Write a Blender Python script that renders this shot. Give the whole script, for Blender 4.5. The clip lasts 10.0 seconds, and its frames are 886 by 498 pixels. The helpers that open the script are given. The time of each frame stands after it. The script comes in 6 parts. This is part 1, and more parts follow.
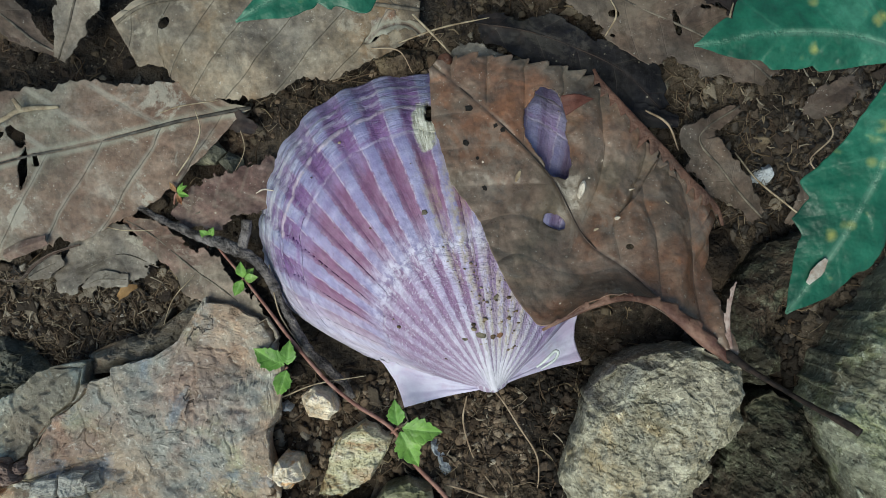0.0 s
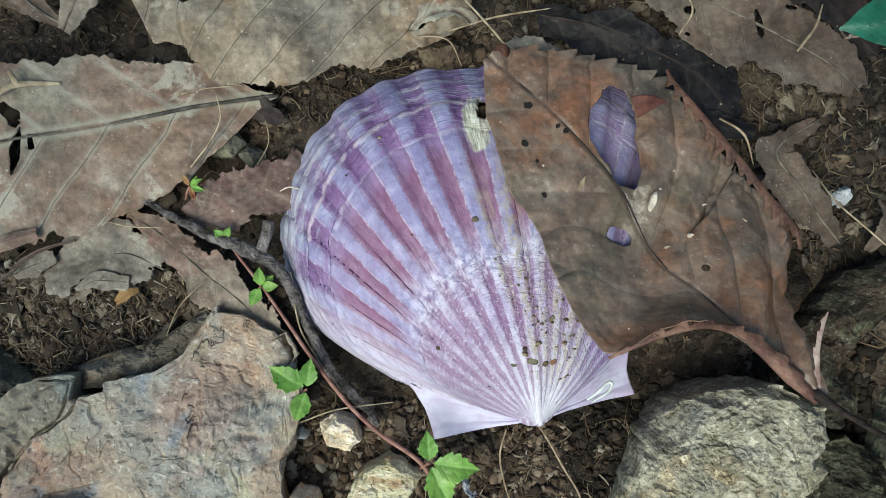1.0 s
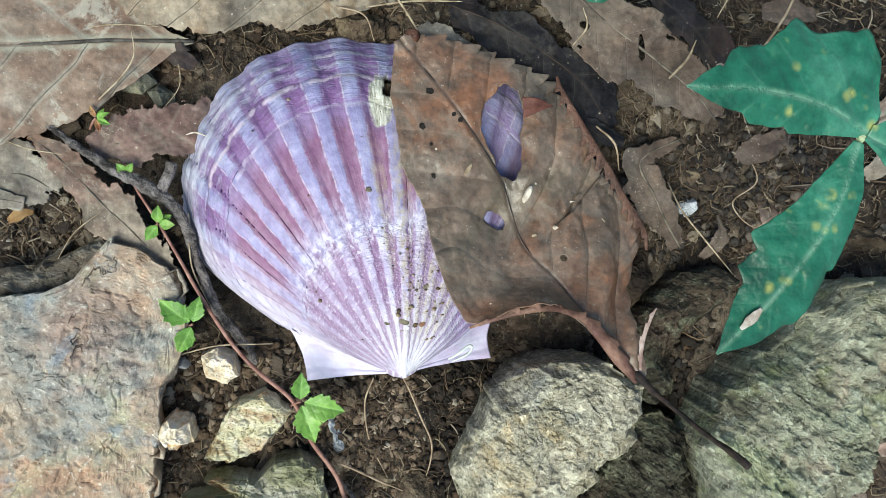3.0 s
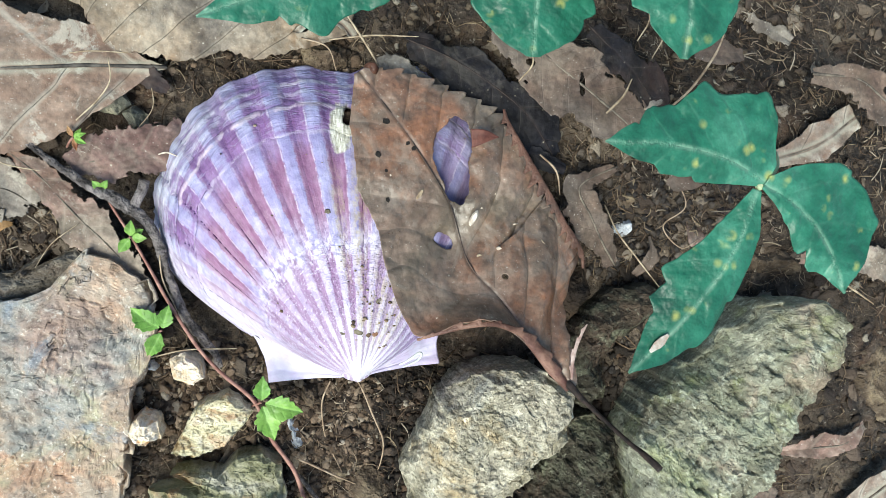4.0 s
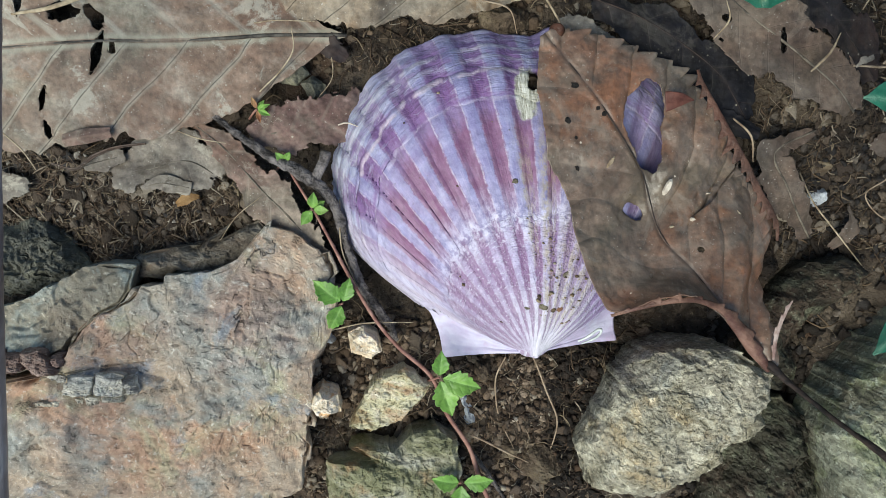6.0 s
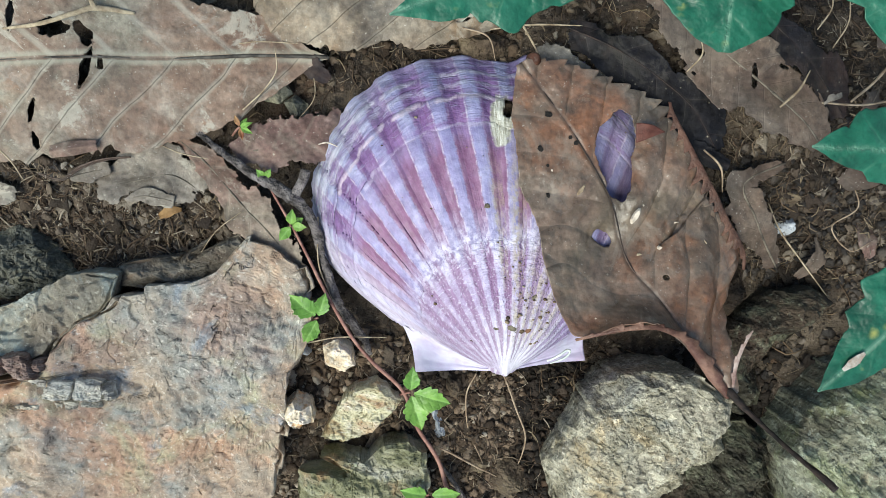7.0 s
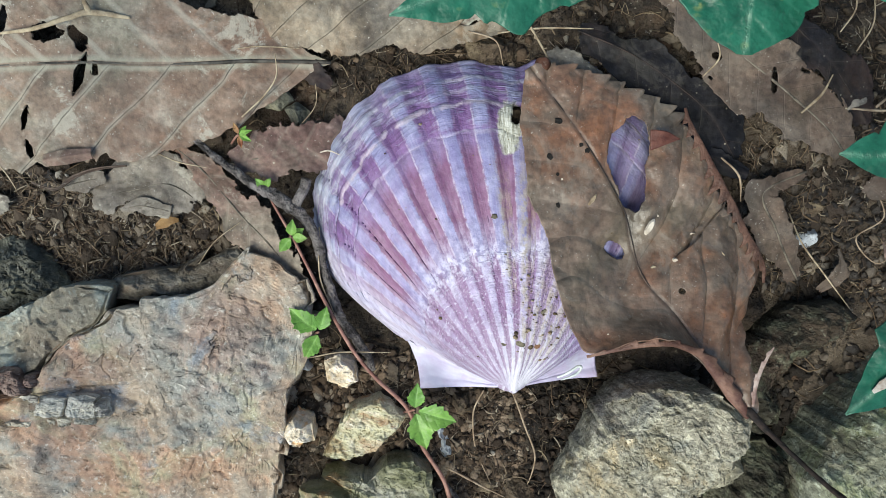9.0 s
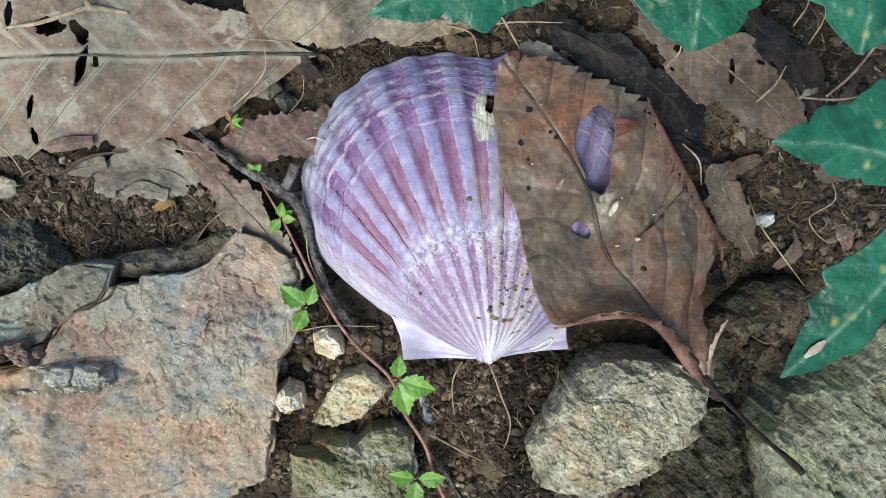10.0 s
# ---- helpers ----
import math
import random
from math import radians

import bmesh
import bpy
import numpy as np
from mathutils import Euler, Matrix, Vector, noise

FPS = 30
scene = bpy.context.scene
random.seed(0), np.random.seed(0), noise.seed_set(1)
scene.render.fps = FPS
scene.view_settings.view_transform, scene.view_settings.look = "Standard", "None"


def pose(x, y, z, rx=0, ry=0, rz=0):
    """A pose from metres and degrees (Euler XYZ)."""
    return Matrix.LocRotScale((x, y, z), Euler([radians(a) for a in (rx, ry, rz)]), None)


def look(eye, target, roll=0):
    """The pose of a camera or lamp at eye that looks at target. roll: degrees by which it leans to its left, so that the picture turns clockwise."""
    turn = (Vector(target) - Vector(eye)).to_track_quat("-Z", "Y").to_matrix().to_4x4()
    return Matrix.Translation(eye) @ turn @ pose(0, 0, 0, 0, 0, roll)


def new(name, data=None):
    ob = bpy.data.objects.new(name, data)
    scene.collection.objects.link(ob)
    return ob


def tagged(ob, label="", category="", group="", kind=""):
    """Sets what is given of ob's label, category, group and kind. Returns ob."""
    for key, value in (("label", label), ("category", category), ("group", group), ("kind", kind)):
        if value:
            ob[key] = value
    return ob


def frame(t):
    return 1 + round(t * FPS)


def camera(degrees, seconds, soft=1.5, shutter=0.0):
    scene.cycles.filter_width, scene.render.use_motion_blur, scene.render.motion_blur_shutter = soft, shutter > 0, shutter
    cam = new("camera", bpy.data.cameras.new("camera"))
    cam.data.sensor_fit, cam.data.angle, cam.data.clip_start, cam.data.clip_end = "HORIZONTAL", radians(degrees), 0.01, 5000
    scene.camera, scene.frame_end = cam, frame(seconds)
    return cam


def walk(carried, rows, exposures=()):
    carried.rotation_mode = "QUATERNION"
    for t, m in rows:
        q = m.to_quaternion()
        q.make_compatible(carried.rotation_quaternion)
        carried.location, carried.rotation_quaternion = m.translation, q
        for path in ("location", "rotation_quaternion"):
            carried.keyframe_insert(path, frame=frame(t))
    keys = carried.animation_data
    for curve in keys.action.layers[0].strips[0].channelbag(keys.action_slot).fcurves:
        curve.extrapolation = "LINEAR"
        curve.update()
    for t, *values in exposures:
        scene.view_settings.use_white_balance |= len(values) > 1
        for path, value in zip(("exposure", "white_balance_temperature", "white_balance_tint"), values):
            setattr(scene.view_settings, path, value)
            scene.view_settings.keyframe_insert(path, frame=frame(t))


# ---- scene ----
# the camera and its walk: seconds, place, turn
cam = camera(61.46, 10.0, soft=0.7)
ROWS = [
    (0.0, -0.00062, 0.00226, 0.22082, -0.413, 0.131, 0.088),
    (0.5, -0.01164, -0.00575, 0.21401, 2.191, -1.839, 0.794),
    (1.0, -0.01791, -0.00108, 0.19715, 1.357, -1.56, 2.505),
    (1.5, -0.01469, -0.00515, 0.17322, 1.388, -0.857, 3.278),
    (2.0, -0.01433, -0.00532, 0.17693, 0.699, -1.652, 3.958),
    (2.5, -0.01204, 0.00639, 0.1865, -0.03, -2.811, 6.993),
    (2.7, -0.01877, 0.00645, 0.19831, -3.144, -6.193, 9.156),
    (3.8, -0.01899, 0.01343, 0.23735, -5.031, -11.793, 10.734),
    (4.0, -0.01884, 0.0183, 0.2338, -5.652, -11.786, 11.407),
    (4.5, -0.04255, 0.02166, 0.2083, -4.391, -8.245, 11.911),
    (5.0, -0.03706, 0.016, 0.21492, -5.481, -7.664, 11.256),
    (5.5, -0.03836, 0.01571, 0.22548, -6.436, -6.722, 11.109),
    (5.7, -0.04172, 0.01127, 0.22076, -7.152, -5.801, 10.536),
    (6.8, -0.04739, 0.01283, 0.22448, -7.732, -5.077, 11.84),
    (7.0, -0.03929, 0.02013, 0.22659, -7.866, -5.063, 12.397),
    (7.5, -0.02973, 0.02474, 0.233, -8.169, -5.061, 13.028),
    (8.0, -0.03184, 0.0202, 0.23484, -8.169, -4.866, 12.762),
    (8.5, -0.03813, 0.02202, 0.22579, -7.985, -4.868, 12.43),
    (9.0, -0.03672, 0.02059, 0.21833, -7.228, -4.121, 12.323),
    (9.5, -0.03515, 0.02247, 0.22544, -8.125, -4.705, 12.313),
    (10.0, -0.03284, 0.02248, 0.23396, -8.502, -4.351, 12.275),
]
# the film brightens and darkens on the way
STOPS = [(0.0, 0.45), (0.5, 0.86), (1.0, 0.76), (1.5, 0.78), (2.0, 0.74), (2.5, 0.9), (4.0, 1.42), (4.5, 1.3), (5.0, 0.88), (5.5, 0.7), (7.0, 1.05), (7.5, 0.8), (8.0, 0.88), (8.5, 0.93), (10.0, 0.95)]
walk(cam, [(t, pose(x, y, z, rx, ry, rz)) for t, x, y, z, rx, ry, rz in ROWS], [(t, s, 6420, -4.0 if t < 3 else 0.0) for t, s in STOPS])

# ---- light ----
world = bpy.data.worlds.new("sky")
scene.world = world
world.use_nodes = True
wn = world.node_tree.nodes
sky = wn.new("ShaderNodeTexSky")
sky.sky_type = "NISHITA"
sky.sun_disc = False
SUN_EL, SUN_AZ = 57.0, 215.0
sky.sun_elevation, sky.sun_rotation = radians(SUN_EL), radians(SUN_AZ)
wn["Background"].inputs["Strength"].default_value = 0.078
world.node_tree.links.new(sky.outputs[0], wn["Background"].inputs["Color"])
sun = new("sun", bpy.data.lights.new("sun", "SUN"))
sun.data.energy, sun.data.angle, sun.data.color = 2.16, radians(38), (1.0, 0.95, 0.88)
sun_dir = Vector((math.sin(radians(SUN_AZ)) * math.cos(radians(SUN_EL)), math.cos(radians(SUN_AZ)) * math.cos(radians(SUN_EL)), math.sin(radians(SUN_EL))))
sun.matrix_world = look(sun_dir * 3, (0, 0, 0))

# ---- noise and mesh helpers (all plans in millimetres) ----
RNG = np.random.RandomState(11)
TABLE = RNG.rand(65536) * 2 - 1


def vnoise(p):
    i = np.floor(p).astype(np.int64)
    f = p - i
    f = f * f * (3 - 2 * f)
    out = 0
    for dx in (0, 1):
        for dy in (0, 1):
            for dz in (0, 1):
                h = ((i[:, 0] + dx) * 73856093 ^ (i[:, 1] + dy) * 19349663 ^ (i[:, 2] + dz) * 83492791) & 65535
                w = (f[:, 0] if dx else 1 - f[:, 0]) * (f[:, 1] if dy else 1 - f[:, 1]) * (f[:, 2] if dz else 1 - f[:, 2])
                out = out + w * TABLE[h]
    return out


def fbm(x, y, size, octaves=4, seed=0.0, gain=0.5):
    """Fractal noise of x, y in millimetres, about -1 to 1, with features of the given size."""
    x, y = np.asarray(x, float).ravel(), np.asarray(y, float).ravel()
    out, a, s, tot = 0, 1.0, 1.0 / size, 0
    for k in range(octaves):
        out = out + a * vnoise(np.stack([x * s + seed * 7.3, y * s - seed * 3.1, np.full_like(x, seed + 5.7 * k)], 1))
        tot += a
        a, s = a * gain, s * 2.03
    return out / tot * 1.5


def smooth(a, b, x):
    t = np.clip((x - a) / (b - a), 0, 1)
    return t * t * (3 - 2 * t)


def mesh_object(name, verts, faces, material, parent=None, label="", uv=None, shade=True):
    me = bpy.data.meshes.new(name)
    me.from_pydata((np.asarray(verts) * 0.001).tolist(), [], [tuple(int(k) for k in f) for f in faces])
    if uv is not None:
        layer = me.uv_layers.new(name="UVMap")
        idx = np.empty(len(me.loops), dtype=np.int32)
        me.loops.foreach_get("vertex_index", idx)
        layer.data.foreach_set("uv", np.asarray(uv, dtype=np.float32)[idx].ravel())
    if shade:
        me.polygons.foreach_set("use_smooth", np.ones(len(me.polygons), dtype=bool))
    me.materials.append(material)
    me.update()
    ob = new(name, me)
    if parent is not None:
        ob.parent = parent
    return tagged(ob, label)


def catmull(points, n):
    p = np.array(points, float)
    p = np.vstack([2 * p[0] - p[1], p, 2 * p[-1] - p[-2]])
    out = []
    m = len(p) - 3
    for u in np.linspace(0, m, n * 4):
        i = min(int(u), m - 1)
        t = u - i
        a, b, c, d = p[i:i + 4]
        out.append(0.5 * (2 * b + (c - a) * t + (2 * a - 5 * b + 4 * c - d) * t * t + (3 * b - a - 3 * c + d) * t ** 3))
    out = np.array(out)
    s = np.concatenate([[0], np.cumsum(np.linalg.norm(np.diff(out, axis=0), axis=1))])
    q = np.linspace(0, s[-1], n)
    return np.stack([np.interp(q, s, out[:, k]) for k in range(out.shape[1])], 1), s[-1]


def tube_arrays(points, radii, n=24, seg=8, bumpy=0.0, flat=1.0, seed=0):
    c, length = catmull(points, n)
    r = np.interp(np.linspace(0, 1, n), np.linspace(0, 1, len(radii)), radii)
    t = np.gradient(c, axis=0)
    t /= np.linalg.norm(t, axis=1)[:, None] + 1e-9
    side = np.cross(t, [0, 0, 1.0])
    side /= np.linalg.norm(side, axis=1)[:, None] + 1e-9
    up = np.cross(side, t)
    a = np.linspace(0, 2 * np.pi, seg, endpoint=False)
    rr = r[:, None] * np.ones(seg)[None]
    if bumpy:
        k = fbm((np.arange(n)[:, None] * length / n + 0 * a[None]).ravel(), (a[None] * 3 + 0 * r[:, None]).ravel(), 3.0, 3, seed + 1.5)
        rr = rr * (1 + bumpy * k.reshape(n, seg))
    v = c[:, None] + rr[..., None] * (np.cos(a)[None, :, None] * side[:, None] + flat * np.sin(a)[None, :, None] * up[:, None])
    v = v.reshape(-1, 3)
    f = [(i * seg + j, i * seg + (j + 1) % seg, (i + 1) * seg + (j + 1) % seg, (i + 1) * seg + j) for i in range(n - 1) for j in range(seg)]
    f += [tuple(range(seg))[::-1], tuple(range((n - 1) * seg, n * seg))]
    return v, f


def strand(name, points, radii, material, parent=None, label="", n=24, seg=8, bumpy=0.0, flat=1.0, seed=0):
    v, f = tube_arrays(points, radii, n, seg, bumpy, flat, seed)
    return mesh_object(name, v, f, material, parent, label)


# ---- materials ----
RIB_PITCH, RIB_AT = 6.9, 1.3


class Nodes:
    def __init__(self, name):
        self.m = bpy.data.materials.new(name)
        self.m.use_nodes = True
        self.t = self.m.node_tree
        self.bsdf = self.t.nodes["Principled BSDF"]
        self.co = self.t.nodes.new("ShaderNodeTexCoord")

    def add(self, kind, **inputs):
        n = self.t.nodes.new(kind)
        for k, v in inputs.items():
            self.put(n.inputs[k.replace("_", " ")], v)
        return n

    def put(self, socket, v):
        if isinstance(v, bpy.types.NodeSocket):
            self.t.links.new(v, socket)
        else:
            socket.default_value = v

    def math(self, op, a, b=0.0, c=0.0):
        n = self.t.nodes.new("ShaderNodeMath")
        n.operation = op
        for s, v in zip(n.inputs, (a, b, c)):
            self.put(s, v)
        return n.outputs[0]

    def noise(self, scale, detail=4.0, rough=0.55, vector=None, distort=0.0, spread=1.0):
        n = self.add("ShaderNodeTexNoise", Scale=scale, Detail=detail, Roughness=rough, Distortion=distort)
        self.put(n.inputs["Vector"], vector if vector is not None else self.co.outputs["Object"])
        if spread == 1.0:
            return n.outputs["Fac"]
        return self.math("MULTIPLY_ADD", n.outputs["Fac"], spread, 0.5 - 0.5 * spread)

    def ramp(self, fac, stops):
        n = self.t.nodes.new("ShaderNodeValToRGB")
        e = n.color_ramp.elements
        while len(e) < len(stops):
            e.new(0.5)
        for k, (p, c) in zip(e, stops):
            k.position, k.color = p, (*c, 1) if not isinstance(c, (int, float)) else (c, c, c, 1)
        self.put(n.inputs[0], fac)
        return n.outputs[0]

    def mix(self, fac, a, b, kind="MIX"):
        n = self.t.nodes.new("ShaderNodeMix")
        n.data_type, n.blend_type = "RGBA", kind
        self.put(n.inputs[0], fac)
        for s, v in ((n.inputs[6], a), (n.inputs[7], b)):
            self.put(s, (*v, 1) if isinstance(v, tuple) and len(v) == 3 else v)
        return n.outputs[2]

    def done(self, color, rough=0.8, bumps=(), spec=0.3):
        self.put(self.bsdf.inputs["Base Color"], color)
        self.put(self.bsdf.inputs["Roughness"], rough)
        self.put(self.bsdf.inputs["Specular IOR Level"], spec)
        last = None
        for height, dist in bumps:
            b = self.add("ShaderNodeBump", Strength=1.0, Distance=dist)
            self.put(b.inputs["Height"], height)
            if last is not None:
                self.put(b.inputs["Normal"], last)
            last = b.outputs[0]
        if last is not None:
            self.put(self.bsdf.inputs["Normal"], last)
        return self.m


def stone_material(name, stops, speck=(0.5, 0.48, 0.42), dark=(0.05, 0.05, 0.045), amount=0.5, grain=900, bump=0.0006, big=45, rough=0.85, stain=None, streak=1.0, patches=(), crack=None, crystals=0.25, cell=900, chips=0.0):
    n = Nodes(name)
    v = n.add("ShaderNodeMapping")
    n.put(v.inputs["Vector"], n.co.outputs["Object"])
    v.inputs["Scale"].default_value = (1, streak, 1)
    v.inputs["Rotation"].default_value = (0, 0, 0.5)
    v = v.outputs[0]
    col = n.ramp(n.noise(big, 6, 0.6, v, 0.6, 2.1), stops)
    if stain:
        col = n.mix(n.ramp(n.noise(big * 1.7, 5, 0.6), [(0.55, 0.0), (0.72, 0.7)]), col, stain)
    for k, (scale, tint, lo, hi, much) in enumerate(patches):
        w = n.add("ShaderNodeVectorMath")
        n.put(w.inputs[0], v)
        w.inputs[1].default_value = (0.37 * (k + 1), 0.21 * k, 0.5)
        col = n.mix(n.ramp(n.noise(scale, 6, 0.66, w.outputs[0], 0.5, 1.8), [(lo, 0.0), (hi, much)]), col, tint)
    # crystals: every small grain has its own tone
    warp = n.add("ShaderNodeMix")
    warp.data_type = "VECTOR"
    n.put(warp.inputs[0], 0.006)
    n.put(warp.inputs[4], v)
    wn_ = n.add("ShaderNodeTexNoise", Scale=420.0, Detail=2.0)
    n.put(wn_.inputs["Vector"], v)
    n.put(warp.inputs[5], wn_.outputs["Color"])
    vo = n.add("ShaderNodeTexVoronoi", Scale=cell)
    n.put(vo.inputs["Vector"], warp.outputs[1])
    tone = n.add("ShaderNodeSeparateColor")
    n.put(tone.inputs[0], vo.outputs["Color"])
    col = n.mix(crystals, col, n.mix(1.0, col, n.ramp(tone.outputs[0], [(0.0, 0.3), (0.45, 0.9), (0.85, 1.25), (1.0, 1.8)]), "MULTIPLY"))
    g = n.noise(grain, 3, 0.6, v)
    col = n.mix(n.ramp(g, [(0.6, 0.0), (0.7, amount)]), col, speck)
    col = n.mix(n.ramp(n.noise(grain * 0.6, 3, 0.6, v), [(0.28, amount), (0.38, 0.0)]), col, dark)
    col = n.mix(0.6, col, n.mix(1.0, col, n.ramp(n.noise(150, 5, 0.62, v, 0.3, 2.0), [(0.15, 0.6), (0.5, 1.0), (0.85, 1.3)]), "MULTIPLY"))
    if chips:
        w = n.add("ShaderNodeMapping")
        n.put(w.inputs["Vector"], n.co.outputs["Object"])
        w.inputs["Scale"].default_value = (0.8, 1.15, 1.0)
        w.inputs["Rotation"].default_value = (0, 0, -0.25)
        chip = n.noise(210, 6, 0.66, w.outputs[0], 0.35, 1.6)
        col = n.mix(n.ramp(chip, [(0.17, 0.55), (0.27, 0.0)]), col, dark)
        col = n.mix(n.ramp(chip, [(0.72, 0.0), (0.84, 0.6)]), col, speck)
    bumps = [(n.noise(big * 4, 4, 0.55, v), bump * 1.6), (n.noise(420, 3, 0.55, v), bump * 0.45), (tone.outputs[1], bump * 0.16 * min(1.0, crystals * 2)), (g, bump * 0.2)]
    if chips:
        bumps.insert(0, (n.ramp(chip, [(0.2, 0.0), (0.34, 0.7), (0.6, 0.75), (0.8, 1.0)]), chips))
    if crack:
        thin = n.math("ABSOLUTE", n.math("SUBTRACT", n.noise(30, 5, 0.55, v, 0.3), 0.5))
        gate = n.ramp(n.noise(55, 3), [(0.57, 0.0), (0.62, 1.0)])
        line = n.math("MULTIPLY", n.ramp(thin, [(0.0, 1.0), (0.006, 0.0)]), gate)
        col = n.mix(n.math("MULTIPLY", line, 0.4), col, crack)
        bumps.insert(0, (n.math("SUBTRACT", 1.0, line), 0.0008))
    return n.done(col, n.ramp(tone.outputs[2], [(0.0, rough - 0.3), (0.4, rough)]), bumps)


def leaf_material(name, stops, vein=(0.3, 0.24, 0.17), spacing=11.0, stain=(0.06, 0.045, 0.03), dust=(0.42, 0.38, 0.3), vein_amount=0.35, rough=0.6, dust_amount=0.35, cell=1100, slant=0.85, spec=0.35, halo_amount=0.15, decay=0.4, flecks=1.0, tints=((0.2, 0.11, 0.07), (0.2, 0.19, 0.14)), tint_amount=0.55, band=0.0, faint_right=1.0, mid_amount=None):
    """Dead leaf: U runs along the midrib, V across it, both in tenths of a metre."""
    n = Nodes(name)
    uv = n.add("ShaderNodeSeparateXYZ")
    n.put(uv.inputs[0], n.co.outputs["UV"])
    av = n.math("ABSOLUTE", uv.outputs[1])
    wob = n.math("MULTIPLY", n.math("SUBTRACT", n.noise(60, 2), 0.5), 0.03)
    ph = n.math("MULTIPLY", n.math("ADD", n.math("SUBTRACT", uv.outputs[0], n.math("MULTIPLY", av, slant)), wob), 100.0 / spacing)
    tri = n.math("ABSOLUTE", n.math("SUBTRACT", n.math("FRACT", ph), 0.5))
    line = n.math("MULTIPLY", n.ramp(tri, [(0.0, 1.0), (0.022, 0.0)]), n.ramp(n.math("ADD", uv.outputs[1], 0.5), [(0.495, faint_right), (0.505, 1.0)]))
    mid = n.ramp(av, [(0.0, 1.0), (0.009, 0.0)])
    mid_amount = vein_amount if mid_amount is None else mid_amount
    vein_fac = n.math("MAXIMUM", n.math("MULTIPLY", line, vein_amount), n.math("MULTIPLY", mid, mid_amount))
    base = n.ramp(n.noise(42, 7, 0.66, None, 0.5, 2.4), stops)
    broad = n.noise(24, 6, 0.62, None, 0.7, 1.8)
    base = n.mix(n.ramp(broad, [(0.5, 0.0), (0.72, tint_amount)]), base, tints[0])
    base = n.mix(n.ramp(broad, [(0.28, tint_amount), (0.48, 0.0)]), base, tints[1])
    base = n.mix(n.ramp(n.noise(110, 4, 0.6), [(0.5, 0.0), (0.68, 0.6)]), base, stain)
    base = n.mix(n.math("MULTIPLY", n.ramp(n.noise(800, 3), [(0.42, 0.0), (0.6, 1.0)]), 0.22), base, stain)
    base = n.mix(n.math("MULTIPLY", n.ramp(n.noise(70, 5, 0.7), [(0.5, 0.0), (0.7, 1.0)]), dust_amount), base, dust)
    base = n.mix(0.45, base, n.mix(1.0, base, n.ramp(n.noise(150, 6, 0.66, None, 0.4, 2.2), [(0.15, 0.4), (0.5, 1.0), (0.9, 1.6)]), "MULTIPLY"))
    base = n.mix(0.4, base, n.mix(1.0, base, n.ramp(n.noise(700, 3, 0.6, None, 0.3, 1.8), [(0.2, 0.5), (0.5, 1.0), (0.8, 1.4)]), "MULTIPLY"))
    spots = n.add("ShaderNodeTexVoronoi", Scale=330)
    n.put(spots.inputs["Vector"], n.co.outputs["Object"])
    base = n.mix(n.math("MULTIPLY", n.ramp(spots.outputs["Distance"], [(0.06, 1.0), (0.13, 0.0)]), n.ramp(n.noise(150, 2), [(0.52, 0.0), (0.6, 0.8)])), base, dust)
    base = n.mix(n.math("MULTIPLY", n.ramp(n.noise(48, 8, 0.74, None, 0.6), [(0.56, 0.0), (0.6, 1.0)]), decay), base, dust)
    base = n.mix(n.math("MULTIPLY", n.ramp(n.noise(75, 8, 0.74, None, 0.4), [(0.36, 1.0), (0.41, 0.0)]), decay), base, stain)
    bits = n.noise(1300, 2, 0.5)
    base = n.mix(n.math("MULTIPLY", n.ramp(bits, [(0.67, 0.0), (0.73, 0.5 * flecks)]), n.ramp(n.noise(90, 3), [(0.42, 0.0), (0.56, 1.0)])), base, (0.6, 0.57, 0.5))
    halo = n.math("MULTIPLY", n.ramp(tri, [(0.0, 1.0), (0.05, 0.7), (0.1, 0.0)]), n.ramp(n.noise(90, 4), [(0.36, 0.0), (0.52, 1.0)]))
    base = n.mix(n.math("MULTIPLY", halo, halo_amount), base, dust)
    base = n.mix(vein_fac, base, vein)
    if band:
        rim = n.math("MULTIPLY", n.ramp(av, [(0.004, 0.0), (0.008, 1.0), (0.012, 0.9), (0.024, 0.0)]), n.ramp(n.noise(100, 4, 0.6), [(0.32, 0.2), (0.5, 1.0)]))
        base = n.mix(n.math("MULTIPLY", rim, band), base, (0.36, 0.37, 0.29))
    net = n.add("ShaderNodeTexVoronoi", Scale=cell)
    net.feature = "DISTANCE_TO_EDGE"
    n.put(net.inputs["Vector"], n.co.outputs["Object"])
    netl = n.ramp(net.outputs["Distance"], [(0.0, 0.0), (0.12, 1.0)])
    return n.done(base, n.ramp(n.noise(90, 4), [(0.3, rough - 0.12), (0.7, rough + 0.15)]), [(n.math("SUBTRACT", 1.0, vein_fac), 0.0004), (netl, 0.00002), (n.noise(90, 3, 0.5), 0.0016), (n.noise(420, 3, 0.55), 0.0002)], spec)


def plain_material(name, c1, c2, scale=200, rough=0.75, bump=0.0003, spec=0.3, stretch=(1, 1, 1), c3=None):
    n = Nodes(name)
    v = n.add("ShaderNodeMapping")
    n.put(v.inputs["Vector"], n.co.outputs["Object"])
    v.inputs["Scale"].default_value = stretch
    f = n.noise(scale, 6, 0.6, v.outputs[0], 0.0, 1.7)
    col = n.ramp(f, [(0.3, c1), (0.7, c2)])
    if c3:
        col = n.mix(n.ramp(n.noise(scale * 0.4, 4), [(0.52, 0.0), (0.66, 0.8)]), col, c3)
    return n.done(col, rough, [(n.noise(scale * 3, 4, 0.6, v.outputs[0]), bump)], spec)


